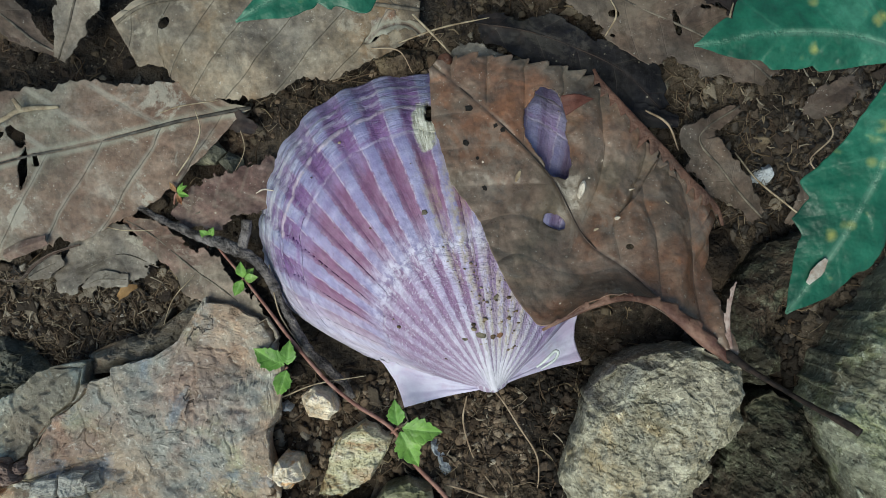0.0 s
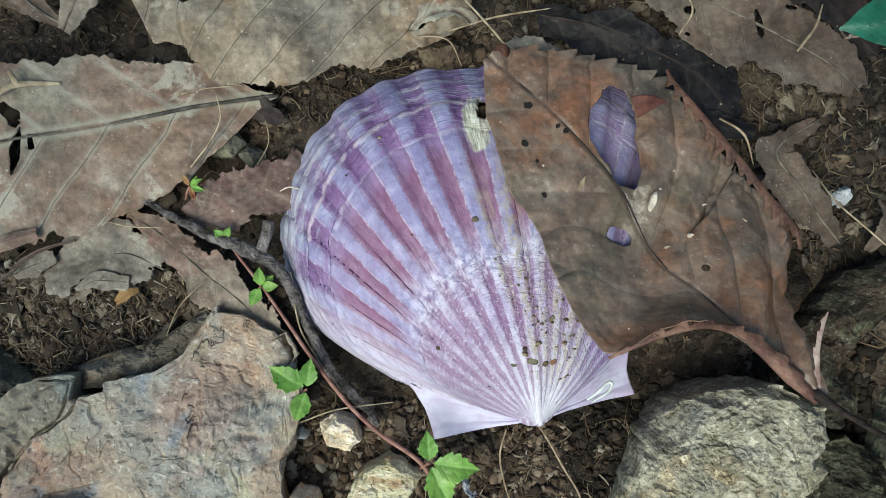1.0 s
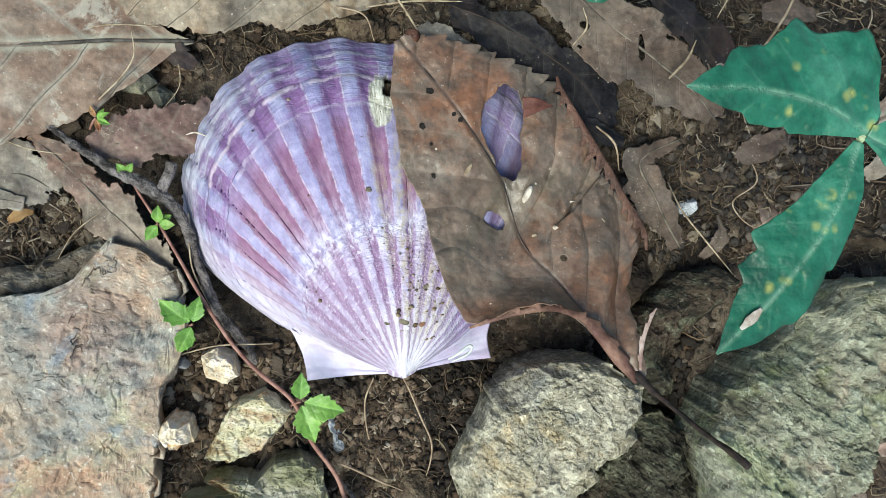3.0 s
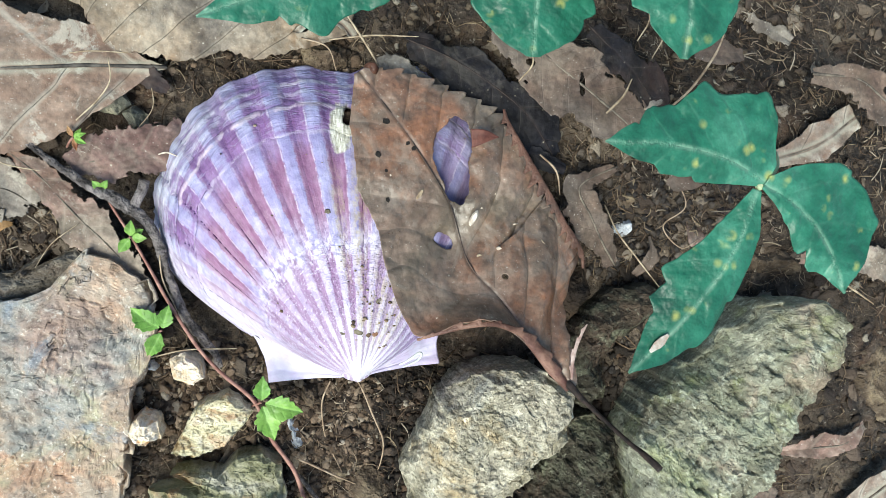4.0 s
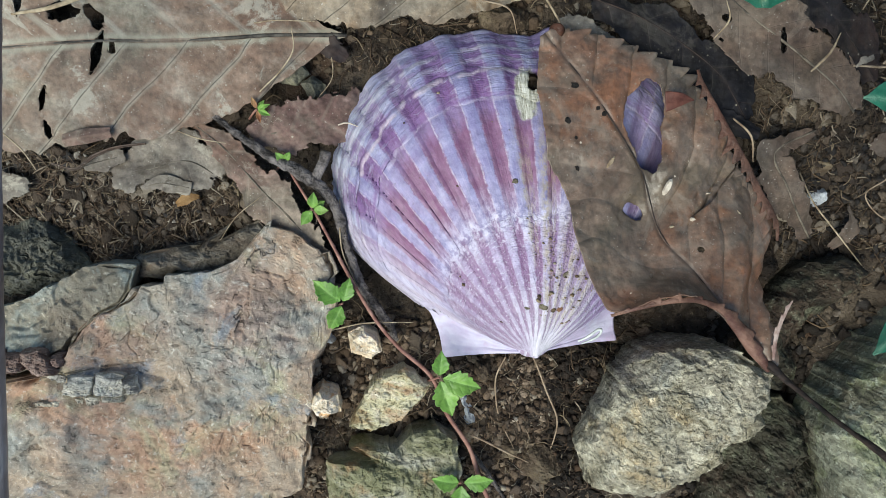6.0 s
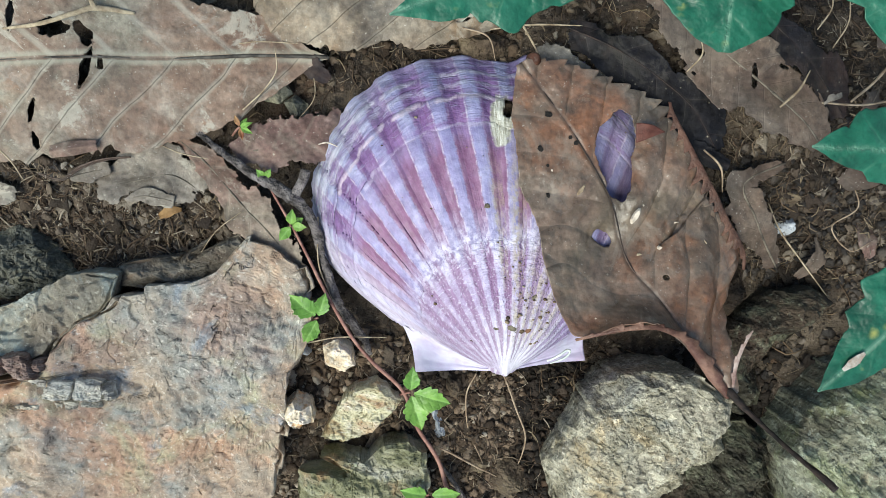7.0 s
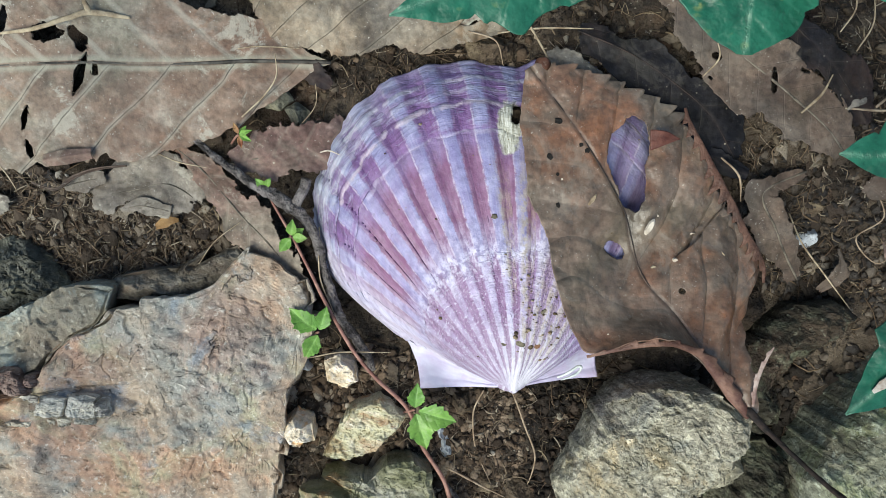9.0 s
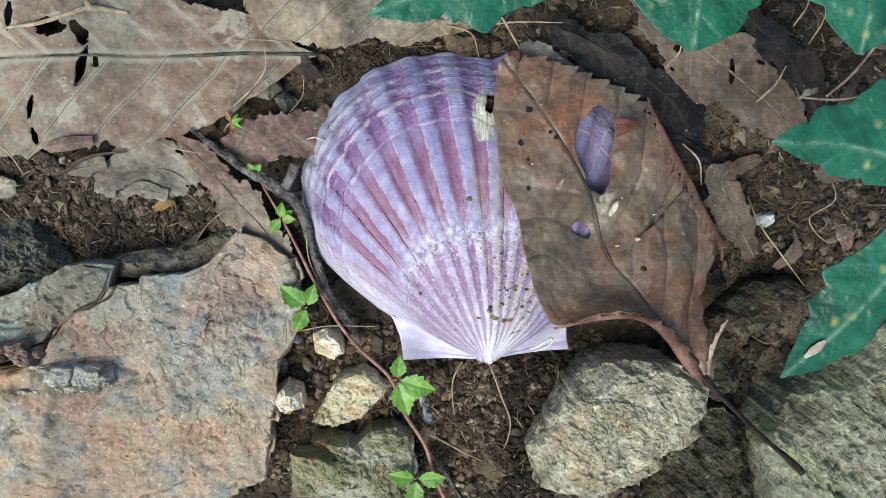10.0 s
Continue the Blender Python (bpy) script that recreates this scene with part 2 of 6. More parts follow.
def island_material(name, stops, rough=0.9, bump=0.0004, scale=700):
    n = Nodes(name)
    geo = n.t.nodes.new("ShaderNodeNewGeometry")
    col = n.ramp(geo.outputs["Random Per Island"], stops)
    col = n.mix(n.math("MULTIPLY", n.noise(scale, 4), 0.6), col, (0.03, 0.022, 0.015))
    return n.done(col, rough, [(n.noise(scale * 0.6, 5, 0.7), bump * 3)], 0.25)


def soil_material():
    n = Nodes("soil")
    col = n.ramp(n.noise(30, 7, 0.65, None, 0.3, 1.8), [(0.2, (0.008, 0.0065, 0.005)), (0.4, (0.03, 0.022, 0.0155)), (0.56, (0.075, 0.056, 0.039)), (0.8, (0.17, 0.135, 0.098))])
    col = n.mix(n.ramp(n.noise(45, 5, 0.6), [(0.54, 0.0), (0.7, 0.7)]), col, (0.1, 0.055, 0.032))
    col = n.mix(n.ramp(n.noise(420, 5, 0.68), [(0.5, 0.0), (0.68, 0.6)]), col, (0.17, 0.13, 0.095))
    col = n.mix(n.ramp(n.noise(300, 4, 0.65), [(0.34, 0.85), (0.46, 0.0)]), col, (0.01, 0.008, 0.007))
    col = n.mix(n.ramp(n.noise(1100, 2, 0.5), [(0.68, 0.0), (0.74, 0.7)]), col, (0.4, 0.36, 0.3))
    return n.done(col, n.ramp(n.noise(60, 4), [(0.38, 0.42), (0.6, 0.9)]), [(n.noise(220, 7, 0.66), 0.003), (n.noise(900, 4, 0.65), 0.0009)], 0.35)


def shell_material():
    """U is the fan's angle, 0 to 1; V the distance from the beak, 0 to 1."""
    n = Nodes("scallop_shell")
    uv = n.add("ShaderNodeSeparateXYZ")
    n.put(uv.inputs[0], n.co.outputs["UV"])
    u, v = uv.outputs[0], uv.outputs[1]
    mul, add, ramp, mix = (lambda a, b: n.math("MULTIPLY", a, b)), (lambda a, b: n.math("ADD", a, b)), n.ramp, n.mix

    def polar(across, along, detail=4.0, rough=0.6, spread=1.0, distort=0.0):
        """Noise that follows the fan: counts of features over its whole angle and its whole length."""
        c = n.t.nodes.new("ShaderNodeCombineXYZ")
        n.put(c.inputs[0], mul(u, across))
        n.put(c.inputs[1], mul(v, along))
        return n.noise(1.0, detail, rough, c.outputs[0], distort, spread)

    ang = add(u, mul(n.math("SUBTRACT", polar(9, 7, 3), 0.5), 0.012))
    fr = n.math("FRACT", n.math("MULTIPLY_ADD", ang, 120 / RIB_PITCH, 20 - (60 + RIB_AT) / RIB_PITCH))
    crest = n.math("ABSOLUTE", n.math("MULTIPLY_ADD", fr, 2.0, -1.0))
    jit = add(crest, add(mul(n.math("SUBTRACT", polar(260, 45), 0.5), 0.3), mul(n.math("SUBTRACT", polar(40, 150), 0.5), 0.16)))
    rib = ramp(jit, [(0.62, 0.0), (0.74, 1.0)])
    vj = add(v, add(mul(n.math("SUBTRACT", polar(34, 9), 0.5), 0.12), mul(n.math("SUBTRACT", polar(140, 60), 0.5), 0.05)))
    bow = add(v, mul(crest, 0.008))
    bow = add(bow, mul(n.math("SUBTRACT", polar(24, 6), 0.5), 0.035))
    streak, cloud = polar(330, 9, 4, 0.6, 1.7), polar(26, 16, 6, 0.66, 1.9)
    # ribs: gray lilac, paler and bluer outwards, whitish near the old margin
    lilac = ramp(cloud, [(0.15, (0.195, 0.175, 0.34)), (0.4, (0.25, 0.232, 0.415)), (0.62, (0.305, 0.292, 0.48)), (0.88, (0.4, 0.39, 0.57))])
    lilac = mix(ramp(vj, [(0.76, 0.0), (0.92, 0.55)]), lilac, ramp(cloud, [(0.2, (0.17, 0.155, 0.32)), (0.55, (0.265, 0.275, 0.44)), (0.85, (0.4, 0.43, 0.55))]))
    lilac = mix(ramp(streak, [(0.5, 0.0), (0.75, 0.25)]), lilac, (0.5, 0.46, 0.62))
    # grooves: dusty wine in the middle of the fan, violet near the margin
    wine = ramp(polar(40, 12, 5, 0.65, 1.9), [(0.15, (0.185, 0.078, 0.15)), (0.45, (0.228, 0.108, 0.192)), (0.75, (0.275, 0.153, 0.245)), (0.95, (0.33, 0.21, 0.31))])
    violet = ramp(polar(50, 22, 5, 0.65, 1.9), [(0.15, (0.1, 0.045, 0.145)), (0.45, (0.165, 0.08, 0.225)), (0.75, (0.23, 0.13, 0.3)), (0.95, (0.32, 0.23, 0.41))])
    groove = mix(ramp(vj, [(0.42, 0.4), (0.52, 0.0), (0.72, 0.1), (0.8, 0.85), (0.95, 1.0)]), wine, violet)
    groove = mix(ramp(streak, [(0.3, 0.3), (0.46, 0.0)]), groove, (0.15, 0.055, 0.125))
    groove = mix(ramp(polar(220, 7, 4, 0.6, 1.6), [(0.6, 0.0), (0.78, 0.25)]), groove, (0.36, 0.23, 0.34))
    strength = ramp(vj, [(0.0, 0.7), (0.2, 0.8), (0.43, 0.8), (0.465, 0.25), (0.52, 0.75), (0.57, 1.0), (0.72, 1.0), (0.77, 0.7), (0.83, 1.0), (0.92, 0.85), (1.0, 0.55)])
    strength = mul(strength, ramp(u, [(0.56, 1.0), (0.68, 0.5)]))
    strength = mul(strength, ramp(polar(36, 14, 5, 0.66, 1.7), [(0.15, 0.75), (0.4, 1.0)]))
    flush = mul(ramp(u, [(0.03, 0.2), (0.1, 0.9), (0.26, 0.7), (0.42, 0.1)]), mul(ramp(v, [(0.3, 0.5), (0.55, 0.85), (0.8, 0.55), (0.9, 0.0)]), ramp(polar(30, 7, 5, 0.66, 1.7), [(0.3, 0.1), (0.62, 1.0)])))
    col = mix(mul(flush, 0.6), lilac, (0.31, 0.2, 0.32))
    col = mix(mul(n.math("SUBTRACT", 1.0, rib), strength), col, groove)
    # fine pale cords along the ribs' edges
    for at, much in ((0.19, 0.15), (0.825, 0.5)):
        edge = ramp(n.math("ABSOLUTE", n.math("SUBTRACT", add(fr, mul(n.math("SUBTRACT", polar(120, 20), 0.5), 0.04)), at)), [(0.008, 1.0), (0.03, 0.0)])
        edge = mul(edge, mul(ramp(v, [(0.42, 0.0), (0.5, much), (0.97, much)]), ramp(polar(60, 40, 4, 0.65), [(0.42, 0.0), (0.54, 1.0)])))
        col = mix(edge, col, (0.6, 0.55, 0.65))
    # inner zone: fine scaly growth lines, whitish ribs, dull rose grooves
    scales = polar(75, 120, 5, 0.62, 1.7, 0.3)
    zone = ramp(vj, [(0.0, 0.9), (0.42, 0.95), (0.475, 0.0)])
    inner_rib = ramp(cloud, [(0.2, (0.38, 0.315, 0.48)), (0.55, (0.47, 0.41, 0.58)), (0.85, (0.6, 0.55, 0.7))])
    inner_groove = ramp(polar(60, 30, 5, 0.65, 1.9), [(0.2, (0.2, 0.1, 0.205)), (0.55, (0.28, 0.165, 0.3)), (0.85, (0.38, 0.28, 0.42))])
    inner = mix(rib, mix(ramp(u, [(0.5, 0.0), (0.62, 0.7)]), inner_groove, ramp(cloud, [(0.3, (0.25, 0.18, 0.38)), (0.7, (0.36, 0.29, 0.49))])), inner_rib)
    inner = mix(mul(ramp(u, [(0.1, 0.9), (0.3, 0.75), (0.42, 0.0)]), 0.62), inner, ramp(cloud, [(0.2, (0.32, 0.215, 0.34)), (0.55, (0.38, 0.27, 0.41)), (0.85, (0.51, 0.42, 0.55))]))
    inner = mix(mul(ramp(scales, [(0.6, 0.0), (0.72, 0.85)]), ramp(u, [(0.44, 0.8), (0.6, 0.3)])), inner, (0.64, 0.6, 0.72))
    inner = mix(mul(ramp(scales, [(0.2, 0.6), (0.34, 0.0)]), ramp(v, [(0.1, 0.0), (0.28, 1.0)])), inner, (0.26, 0.14, 0.25))
    col = mix(zone, col, inner)
    pale = mul(ramp(vj, [(0.41, 0.0), (0.455, 0.85), (0.5, 0.3), (0.56, 0.0)]), ramp(polar(70, 34, 5, 0.7, 1.5), [(0.4, 0.0), (0.58, 1.0)]))
    col = mix(mul(pale, ramp(u, [(0.1, 0.3), (0.3, 0.9)])), col, (0.66, 0.63, 0.74))
    # growth rings and crowded lamellae outwards
    for at, much, tint in ((0.872, 0.85, (0.62, 0.51, 0.58)), (0.795, 0.5, (0.53, 0.46, 0.58)), (0.945, 0.7, (0.64, 0.59, 0.65)), (0.912, 0.4, (0.6, 0.58, 0.66))):
        ring = mul(ramp(n.math("ABSOLUTE", n.math("SUBTRACT", bow, at)), [(0.002, 1.0), (0.0075, 0.0)]), ramp(polar(44, 4, 4, 0.6), [(0.4, 0.0), (0.52, much)]))
        col = mix(ring, col, tint)
        shade = mul(ramp(n.math("ABSOLUTE", n.math("SUBTRACT", bow, at + 0.014)), [(0.003, 1.0), (0.011, 0.0)]), ramp(polar(52, 5, 4, 0.6), [(0.4, 0.0), (0.55, 0.6)]))
        col = mix(shade, col, (0.2, 0.1, 0.26))
    lines = polar(30, 90, 5, 0.62, 1.8, 0.9)
    outer = mul(ramp(vj, [(0.76, 0.0), (0.9, 0.75)]), ramp(polar(20, 9, 4, 0.6, 1.5), [(0.3, 0.2), (0.6, 1.0)]))
    col = mix(mul(ramp(lines, [(0.58, 0.0), (0.7, 0.7)]), outer), col, (0.45, 0.46, 0.6))
    col = mix(mul(ramp(lines, [(0.26, 0.7), (0.4, 0.0)]), outer), col, (0.155, 0.1, 0.225))
    crust = mul(ramp(add(u, mul(n.math("SUBTRACT", cloud, 0.5), 0.15)), [(0.22, 1.0), (0.36, 0.0)]), mul(ramp(vj, [(0.88, 0.0), (0.96, 0.85)]), ramp(polar(22, 160, 5, 0.7, 1.7), [(0.35, 0.25), (0.6, 1.0)])))
    col = mix(crust, col, ramp(polar(30, 220, 4, 0.65, 1.8), [(0.25, (0.28, 0.29, 0.38)), (0.55, (0.48, 0.51, 0.55)), (0.8, (0.63, 0.64, 0.62))]))
    col = mix(mul(ramp(v, [(0.965, 0.0), (0.99, 0.8)]), ramp(u, [(0.06, 0.8), (0.35, 0.1)])), col, (0.52, 0.49, 0.58))
    flank = mul(ramp(u, [(0.0, 1.0), (0.06, 0.75), (0.13, 0.0)]), ramp(v, [(0.3, 0.2), (0.6, 0.9)]))
    col = mix(flank, col, ramp(cloud, [(0.2, (0.46, 0.4, 0.53)), (0.8, (0.66, 0.62, 0.7))]))
    # white beak and mud stains along a few ribs
    white = mul(ramp(v, [(0.0, 0.9), (0.1, 0.85), (0.2, 0.6), (0.3, 0.0)]), add(0.35, mul(rib, 0.6)))
    col = mix(mul(white, ramp(u, [(0.3, 0.35), (0.45, 1.0)])), col, (0.69, 0.66, 0.72))
    muds = []
    for us, vs in (([(0.455, 0.0), (0.462, 1.0), (0.487, 1.0), (0.497, 0.0)], [(0.3, 0.0), (0.36, 0.95), (0.6, 0.85), (0.74, 0.0)]), ([(0.5, 0.0), (0.512, 0.9), (0.545, 0.9), (0.556, 0.0)], [(0.12, 0.0), (0.2, 0.9), (0.6, 0.9), (0.78, 0.0)]),
                   ([(0.55, 0.0), (0.575, 0.9), (0.75, 0.8), (0.82, 0.0)], [(0.1, 0.0), (0.17, 0.9), (0.36, 0.8), (0.5, 0.1)])):
        muds.append(mul(ramp(u, us), ramp(v, vs)))
    mud = n.math("MAXIMUM", n.math("MAXIMUM", muds[0], muds[1]), muds[2])
    mud = mul(mud, ramp(polar(90, 32, 6, 0.68, 1.6), [(0.38, 0.0), (0.56, 0.9)]))
    col = mix(mul(mud, add(0.45, mul(rib, 0.5))), col, ramp(polar(120, 60, 4), [(0.3, (0.37, 0.29, 0.17)), (0.7, (0.52, 0.45, 0.3))]))
    # lime scar round the chipped opening
    place = n.add("ShaderNodeMapping")
    n.put(place.inputs["Vector"], n.co.outputs["Object"])
    place.vector_type = "TEXTURE"
    place.inputs["Location"].default_value = (-0.0062, 0.0348, 0.018)
    place.inputs["Rotation"].default_value = (0, 0, 0.12)
    place.inputs["Scale"].default_value = (0.0038, 0.0085, 0.03)
    away = n.add("ShaderNodeVectorMath")
    away.operation = "LENGTH"
    n.put(away.inputs[0], place.outputs[0])
    scar = ramp(add(away.outputs["Value"], mul(n.math("SUBTRACT", n.noise(500, 4), 0.5), 0.8)), [(0.78, 0.95), (0.98, 0.0)])
    col = mix(scar, col, ramp(polar(330, 26, 4, 0.65, 1.8), [(0.25, (0.2, 0.19, 0.13)), (0.5, (0.47, 0.46, 0.37)), (0.75, (0.68, 0.67, 0.6))]))
    col = mix(0.5, col, mix(1.0, col, ramp(polar(70, 34, 5, 0.62, 1.9), [(0.15, 0.6), (0.5, 1.0), (0.9, 1.3)]), "MULTIPLY"))
    col = mix(ramp(n.noise(700, 3, 0.6), [(0.27, 0.4), (0.33, 0.0)]), col, (0.16, 0.12, 0.12))
    fine = n.noise(500, 4, 0.7)
    lam = mul(lines, ramp(v, [(0.45, 0.05), (0.76, 0.15), (0.9, 1.0)]))
    return n.done(col, ramp(fine, [(0.3, 0.34), (0.7, 0.56)]), [(lam, 0.0004), (mul(scales, ramp(v, [(0.06, 0.0), (0.25, 1.0), (0.44, 1.0), (0.5, 0.0)])), 0.0004), (streak, 0.00003), (n.noise(900, 4, 0.6), 0.0002)], 0.42)


def ear_material():
    n = Nodes("shell_ear")
    uv = n.add("ShaderNodeSeparateXYZ")
    n.put(uv.inputs[0], n.co.outputs["UV"])
    col = n.ramp(n.noise(120, 5, 0.6), [(0.3, (0.48, 0.4, 0.58)), (0.55, (0.57, 0.54, 0.69)), (0.8, (0.69, 0.69, 0.77))])
    lines = n.math("SINE", n.math("MULTIPLY", n.math("ADD", uv.outputs[0], n.math("MULTIPLY", n.noise(150, 3), 0.25)), 34.0))
    col = n.mix(n.ramp(n.noise(260, 4), [(0.55, 0.0), (0.7, 0.5)]), col, (0.5, 0.36, 0.52))
    return n.done(col, 0.5, [(lines, 0.00006), (n.noise(300, 4), 0.0003)], 0.4)


def green_material(name, stops, spot=(0.55, 0.5, 0.12), vein=(0.3, 0.42, 0.32), spacing=7.0, rough=0.4, vein_amount=0.5, spots=0.9, cell=250):
    n = Nodes(name)
    uv = n.add("ShaderNodeSeparateXYZ")
    n.put(uv.inputs[0], n.co.outputs["UV"])
    av = n.math("ABSOLUTE", uv.outputs[1])
    wob = n.math("MULTIPLY", n.math("SUBTRACT", n.noise(70, 3), 0.5), 0.06)
    ph = n.math("MULTIPLY", n.math("ADD", n.math("SUBTRACT", uv.outputs[0], n.math("MULTIPLY", av, 0.9)), wob), 100.0 / spacing)
    tri = n.math("ABSOLUTE", n.math("SUBTRACT", n.math("FRACT", ph), 0.5))
    line = n.ramp(tri, [(0.0, 0.14), (0.06, 0.0)])
    mid = n.ramp(av, [(0.0, 1.0), (0.009, 0.0)])
    vf = n.math("MULTIPLY", n.math("MAXIMUM", line, mid), n.ramp(n.noise(190, 5, 0.7), [(0.38, 0.15), (0.54, 1.0)]))
    col = n.ramp(n.noise(55, 6, 0.64, None, 0.4, 2.3), stops)
    col = n.mix(0.5, col, n.mix(1.0, col, n.ramp(n.noise(260, 6, 0.7, None, 0.0, 1.8), [(0.2, 0.55), (0.5, 1.0), (0.85, 1.5)]), "MULTIPLY"))
    col = n.mix(n.math("MULTIPLY", vf, vein_amount), col, vein)
    vo = n.add("ShaderNodeTexVoronoi", Scale=cell)
    n.put(vo.inputs["Vector"], n.co.outputs["Object"])
    sp = n.math("MULTIPLY", n.ramp(vo.outputs["Distance"], [(0.05, 1.0), (0.4, 0.0)]), n.ramp(n.noise(130, 4), [(0.54, 0.0), (0.64, 1.0)]))
    col = n.mix(n.math("MULTIPLY", sp, spots), col, spot)
    return n.done(col, rough, [(n.math("SUBTRACT", 1.0, vf), 0.0003), (n.noise(90, 4, 0.6), 0.0012), (n.noise(400, 4), 0.0002)], 0.45)


SOIL = soil_material()
CRUMB = island_material("soil_crumbs", [(0.0, (0.014, 0.011, 0.009)), (0.4, (0.045, 0.033, 0.024)), (0.7, (0.09, 0.068, 0.047)), (0.94, (0.17, 0.135, 0.095)), (1.0, (0.36, 0.32, 0.25))])
STRAW = island_material("straw_litter", [(0.0, (0.03, 0.02, 0.014)), (0.45, (0.085, 0.055, 0.034)), (0.8, (0.2, 0.14, 0.085)), (1.0, (0.42, 0.34, 0.22))], 0.7)
SCRAP = island_material("leaf_scraps", [(0.0, (0.015, 0.012, 0.011)), (0.5, (0.06, 0.042, 0.031)), (0.85, (0.13, 0.095, 0.07)), (1.0, (0.24, 0.2, 0.15))], 0.65)
SHELL = shell_material()
EAR = ear_material()
LEAF_BIG = leaf_material("brown_leaf", [(0.12, (0.0869, 0.0559, 0.0392)), (0.34, (0.159, 0.1089, 0.0795)), (0.5, (0.1961, 0.1419, 0.1075)), (0.64, (0.1961, 0.1279, 0.0906)), (0.85, (0.2014, 0.1019, 0.0589))], vein=(0.06, 0.04, 0.03), spacing=14, slant=-0.9, decay=0.3, dust=(0.27, 0.235, 0.19), stain=(0.075, 0.058, 0.043), vein_amount=0.2, dust_amount=0.35, rough=0.36, spec=0.5, faint_right=0.2, mid_amount=0.75, tints=((0.215, 0.095, 0.05), (0.15, 0.122, 0.086)), tint_amount=0.8)
LEAF_A = leaf_material("tan_leaf", [(0.15, (0.1128, 0.0781, 0.0589)), (0.38, (0.188, 0.1302, 0.0957)), (0.55, (0.2256, 0.1637, 0.1214)), (0.68, (0.2482, 0.2009, 0.1619)), (0.85, (0.2256, 0.119, 0.0699))], vein=(0.1, 0.08, 0.065), spacing=17, slant=1.05, faint_right=0.12, decay=0.6, stain=(0.1, 0.072, 0.052), vein_amount=0.45, dust=(0.42, 0.4, 0.33), dust_amount=0.4, halo_amount=0.5, band=0.5, tints=((0.2, 0.12, 0.082), (0.22, 0.21, 0.16)), tint_amount=0.75)
LEAF_B = leaf_material("mottled_leaf", [(0.25, (0.0851, 0.0697, 0.0557)), (0.42, (0.155, 0.122, 0.089)), (0.58, (0.232, 0.185, 0.13)), (0.8, (0.224, 0.14, 0.0735))], vein=(0.1, 0.08, 0.06), spacing=13, vein_amount=0.5, dust_amount=0.4, tints=((0.27, 0.2, 0.135), (0.16, 0.145, 0.125)), tint_amount=0.7)
LEAF_RED = leaf_material("reddish_leaf", [(0.25, (0.1462, 0.088, 0.0686)), (0.5, (0.2236, 0.1424, 0.1131)), (0.75, (0.2838, 0.196, 0.1599))], vein=(0.2, 0.13, 0.1), spacing=9, vein_amount=0.12, dust_amount=0.3)
LEAF_PLUM = leaf_material("plum_brown_leaf", [(0.25, (0.1, 0.06, 0.05)), (0.5, (0.165, 0.105, 0.09)), (0.75, (0.22, 0.155, 0.135))], vein=(0.12, 0.08, 0.07), spacing=9, vein_amount=0.05, dust_amount=0.25, decay=0.3, tints=((0.15, 0.08, 0.065), (0.16, 0.125, 0.11)))
LEAF_GRAY = leaf_material("gray_leaf", tints=((0.22, 0.17, 0.125), (0.16, 0.15, 0.125)), stops=[(0.25, (0.12, 0.1, 0.082)), (0.5, (0.21, 0.183, 0.15)), (0.75, (0.29, 0.257, 0.21))], vein=(0.3, 0.27, 0.23), spacing=9, vein_amount=0.08, dust_amount=0.3, halo_amount=0.05, decay=0.75)
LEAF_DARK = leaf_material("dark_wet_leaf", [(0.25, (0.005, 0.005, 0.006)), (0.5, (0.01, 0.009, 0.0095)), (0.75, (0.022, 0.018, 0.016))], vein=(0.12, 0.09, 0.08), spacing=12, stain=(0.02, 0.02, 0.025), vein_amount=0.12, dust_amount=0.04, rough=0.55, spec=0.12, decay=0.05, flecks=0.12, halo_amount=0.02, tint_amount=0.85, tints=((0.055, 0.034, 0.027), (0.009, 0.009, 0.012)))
LEAF_OLD = leaf_material("old_brown_leaf", [(0.25, (0.066, 0.045, 0.034)), (0.5, (0.12, 0.082, 0.06)), (0.75, (0.165, 0.12, 0.088))], vein=(0.1, 0.075, 0.06), spacing=10, vein_amount=0.18, dust=(0.2, 0.16, 0.125), dust_amount=0.2, tints=((0.12, 0.072, 0.05), (0.095, 0.085, 0.075)))
RIB_DARK = plain_material("leaf_rib_dark", (0.03, 0.026, 0.022), (0.11, 0.1, 0.085), 300)
MIDRIB = plain_material("leaf_rib", (0.06, 0.05, 0.04), (0.2, 0.17, 0.13), 260)
ROLL = plain_material("curled_edge", (0.05, 0.026, 0.019), (0.14, 0.072, 0.05), 180, 0.5, 0.0008, c3=(0.08, 0.035, 0.024))
PETIOLE = plain_material("dark_stalk", (0.012, 0.009, 0.008), (0.045, 0.03, 0.024), 400, 0.55)
BARK = plain_material("twig_bark", (0.05, 0.042, 0.038), (0.27, 0.235, 0.22), 320, 0.7, 0.003, c3=(0.36, 0.32, 0.31))
WILTED = plain_material("wilted_sprout", (0.17, 0.06, 0.03), (0.34, 0.2, 0.09), 300, 0.6)
STEM_RED = plain_material("red_runner", (0.2, 0.09, 0.068), (0.36, 0.2, 0.155), 250, 0.5)
STICK = plain_material("smooth_stem", (0.13, 0.1, 0.1), (0.27, 0.25, 0.26), 60, 0.3, 0.0005, 0.5, stretch=(3, 0.5, 1), c3=(0.2, 0.045, 0.028))
OCHRE = plain_material("ochre_scrap", (0.2, 0.11, 0.04), (0.36, 0.22, 0.09), 250, 0.6)
DRY = plain_material("dry_straw", (0.22, 0.16, 0.1), (0.46, 0.38, 0.26), 300, 0.7)
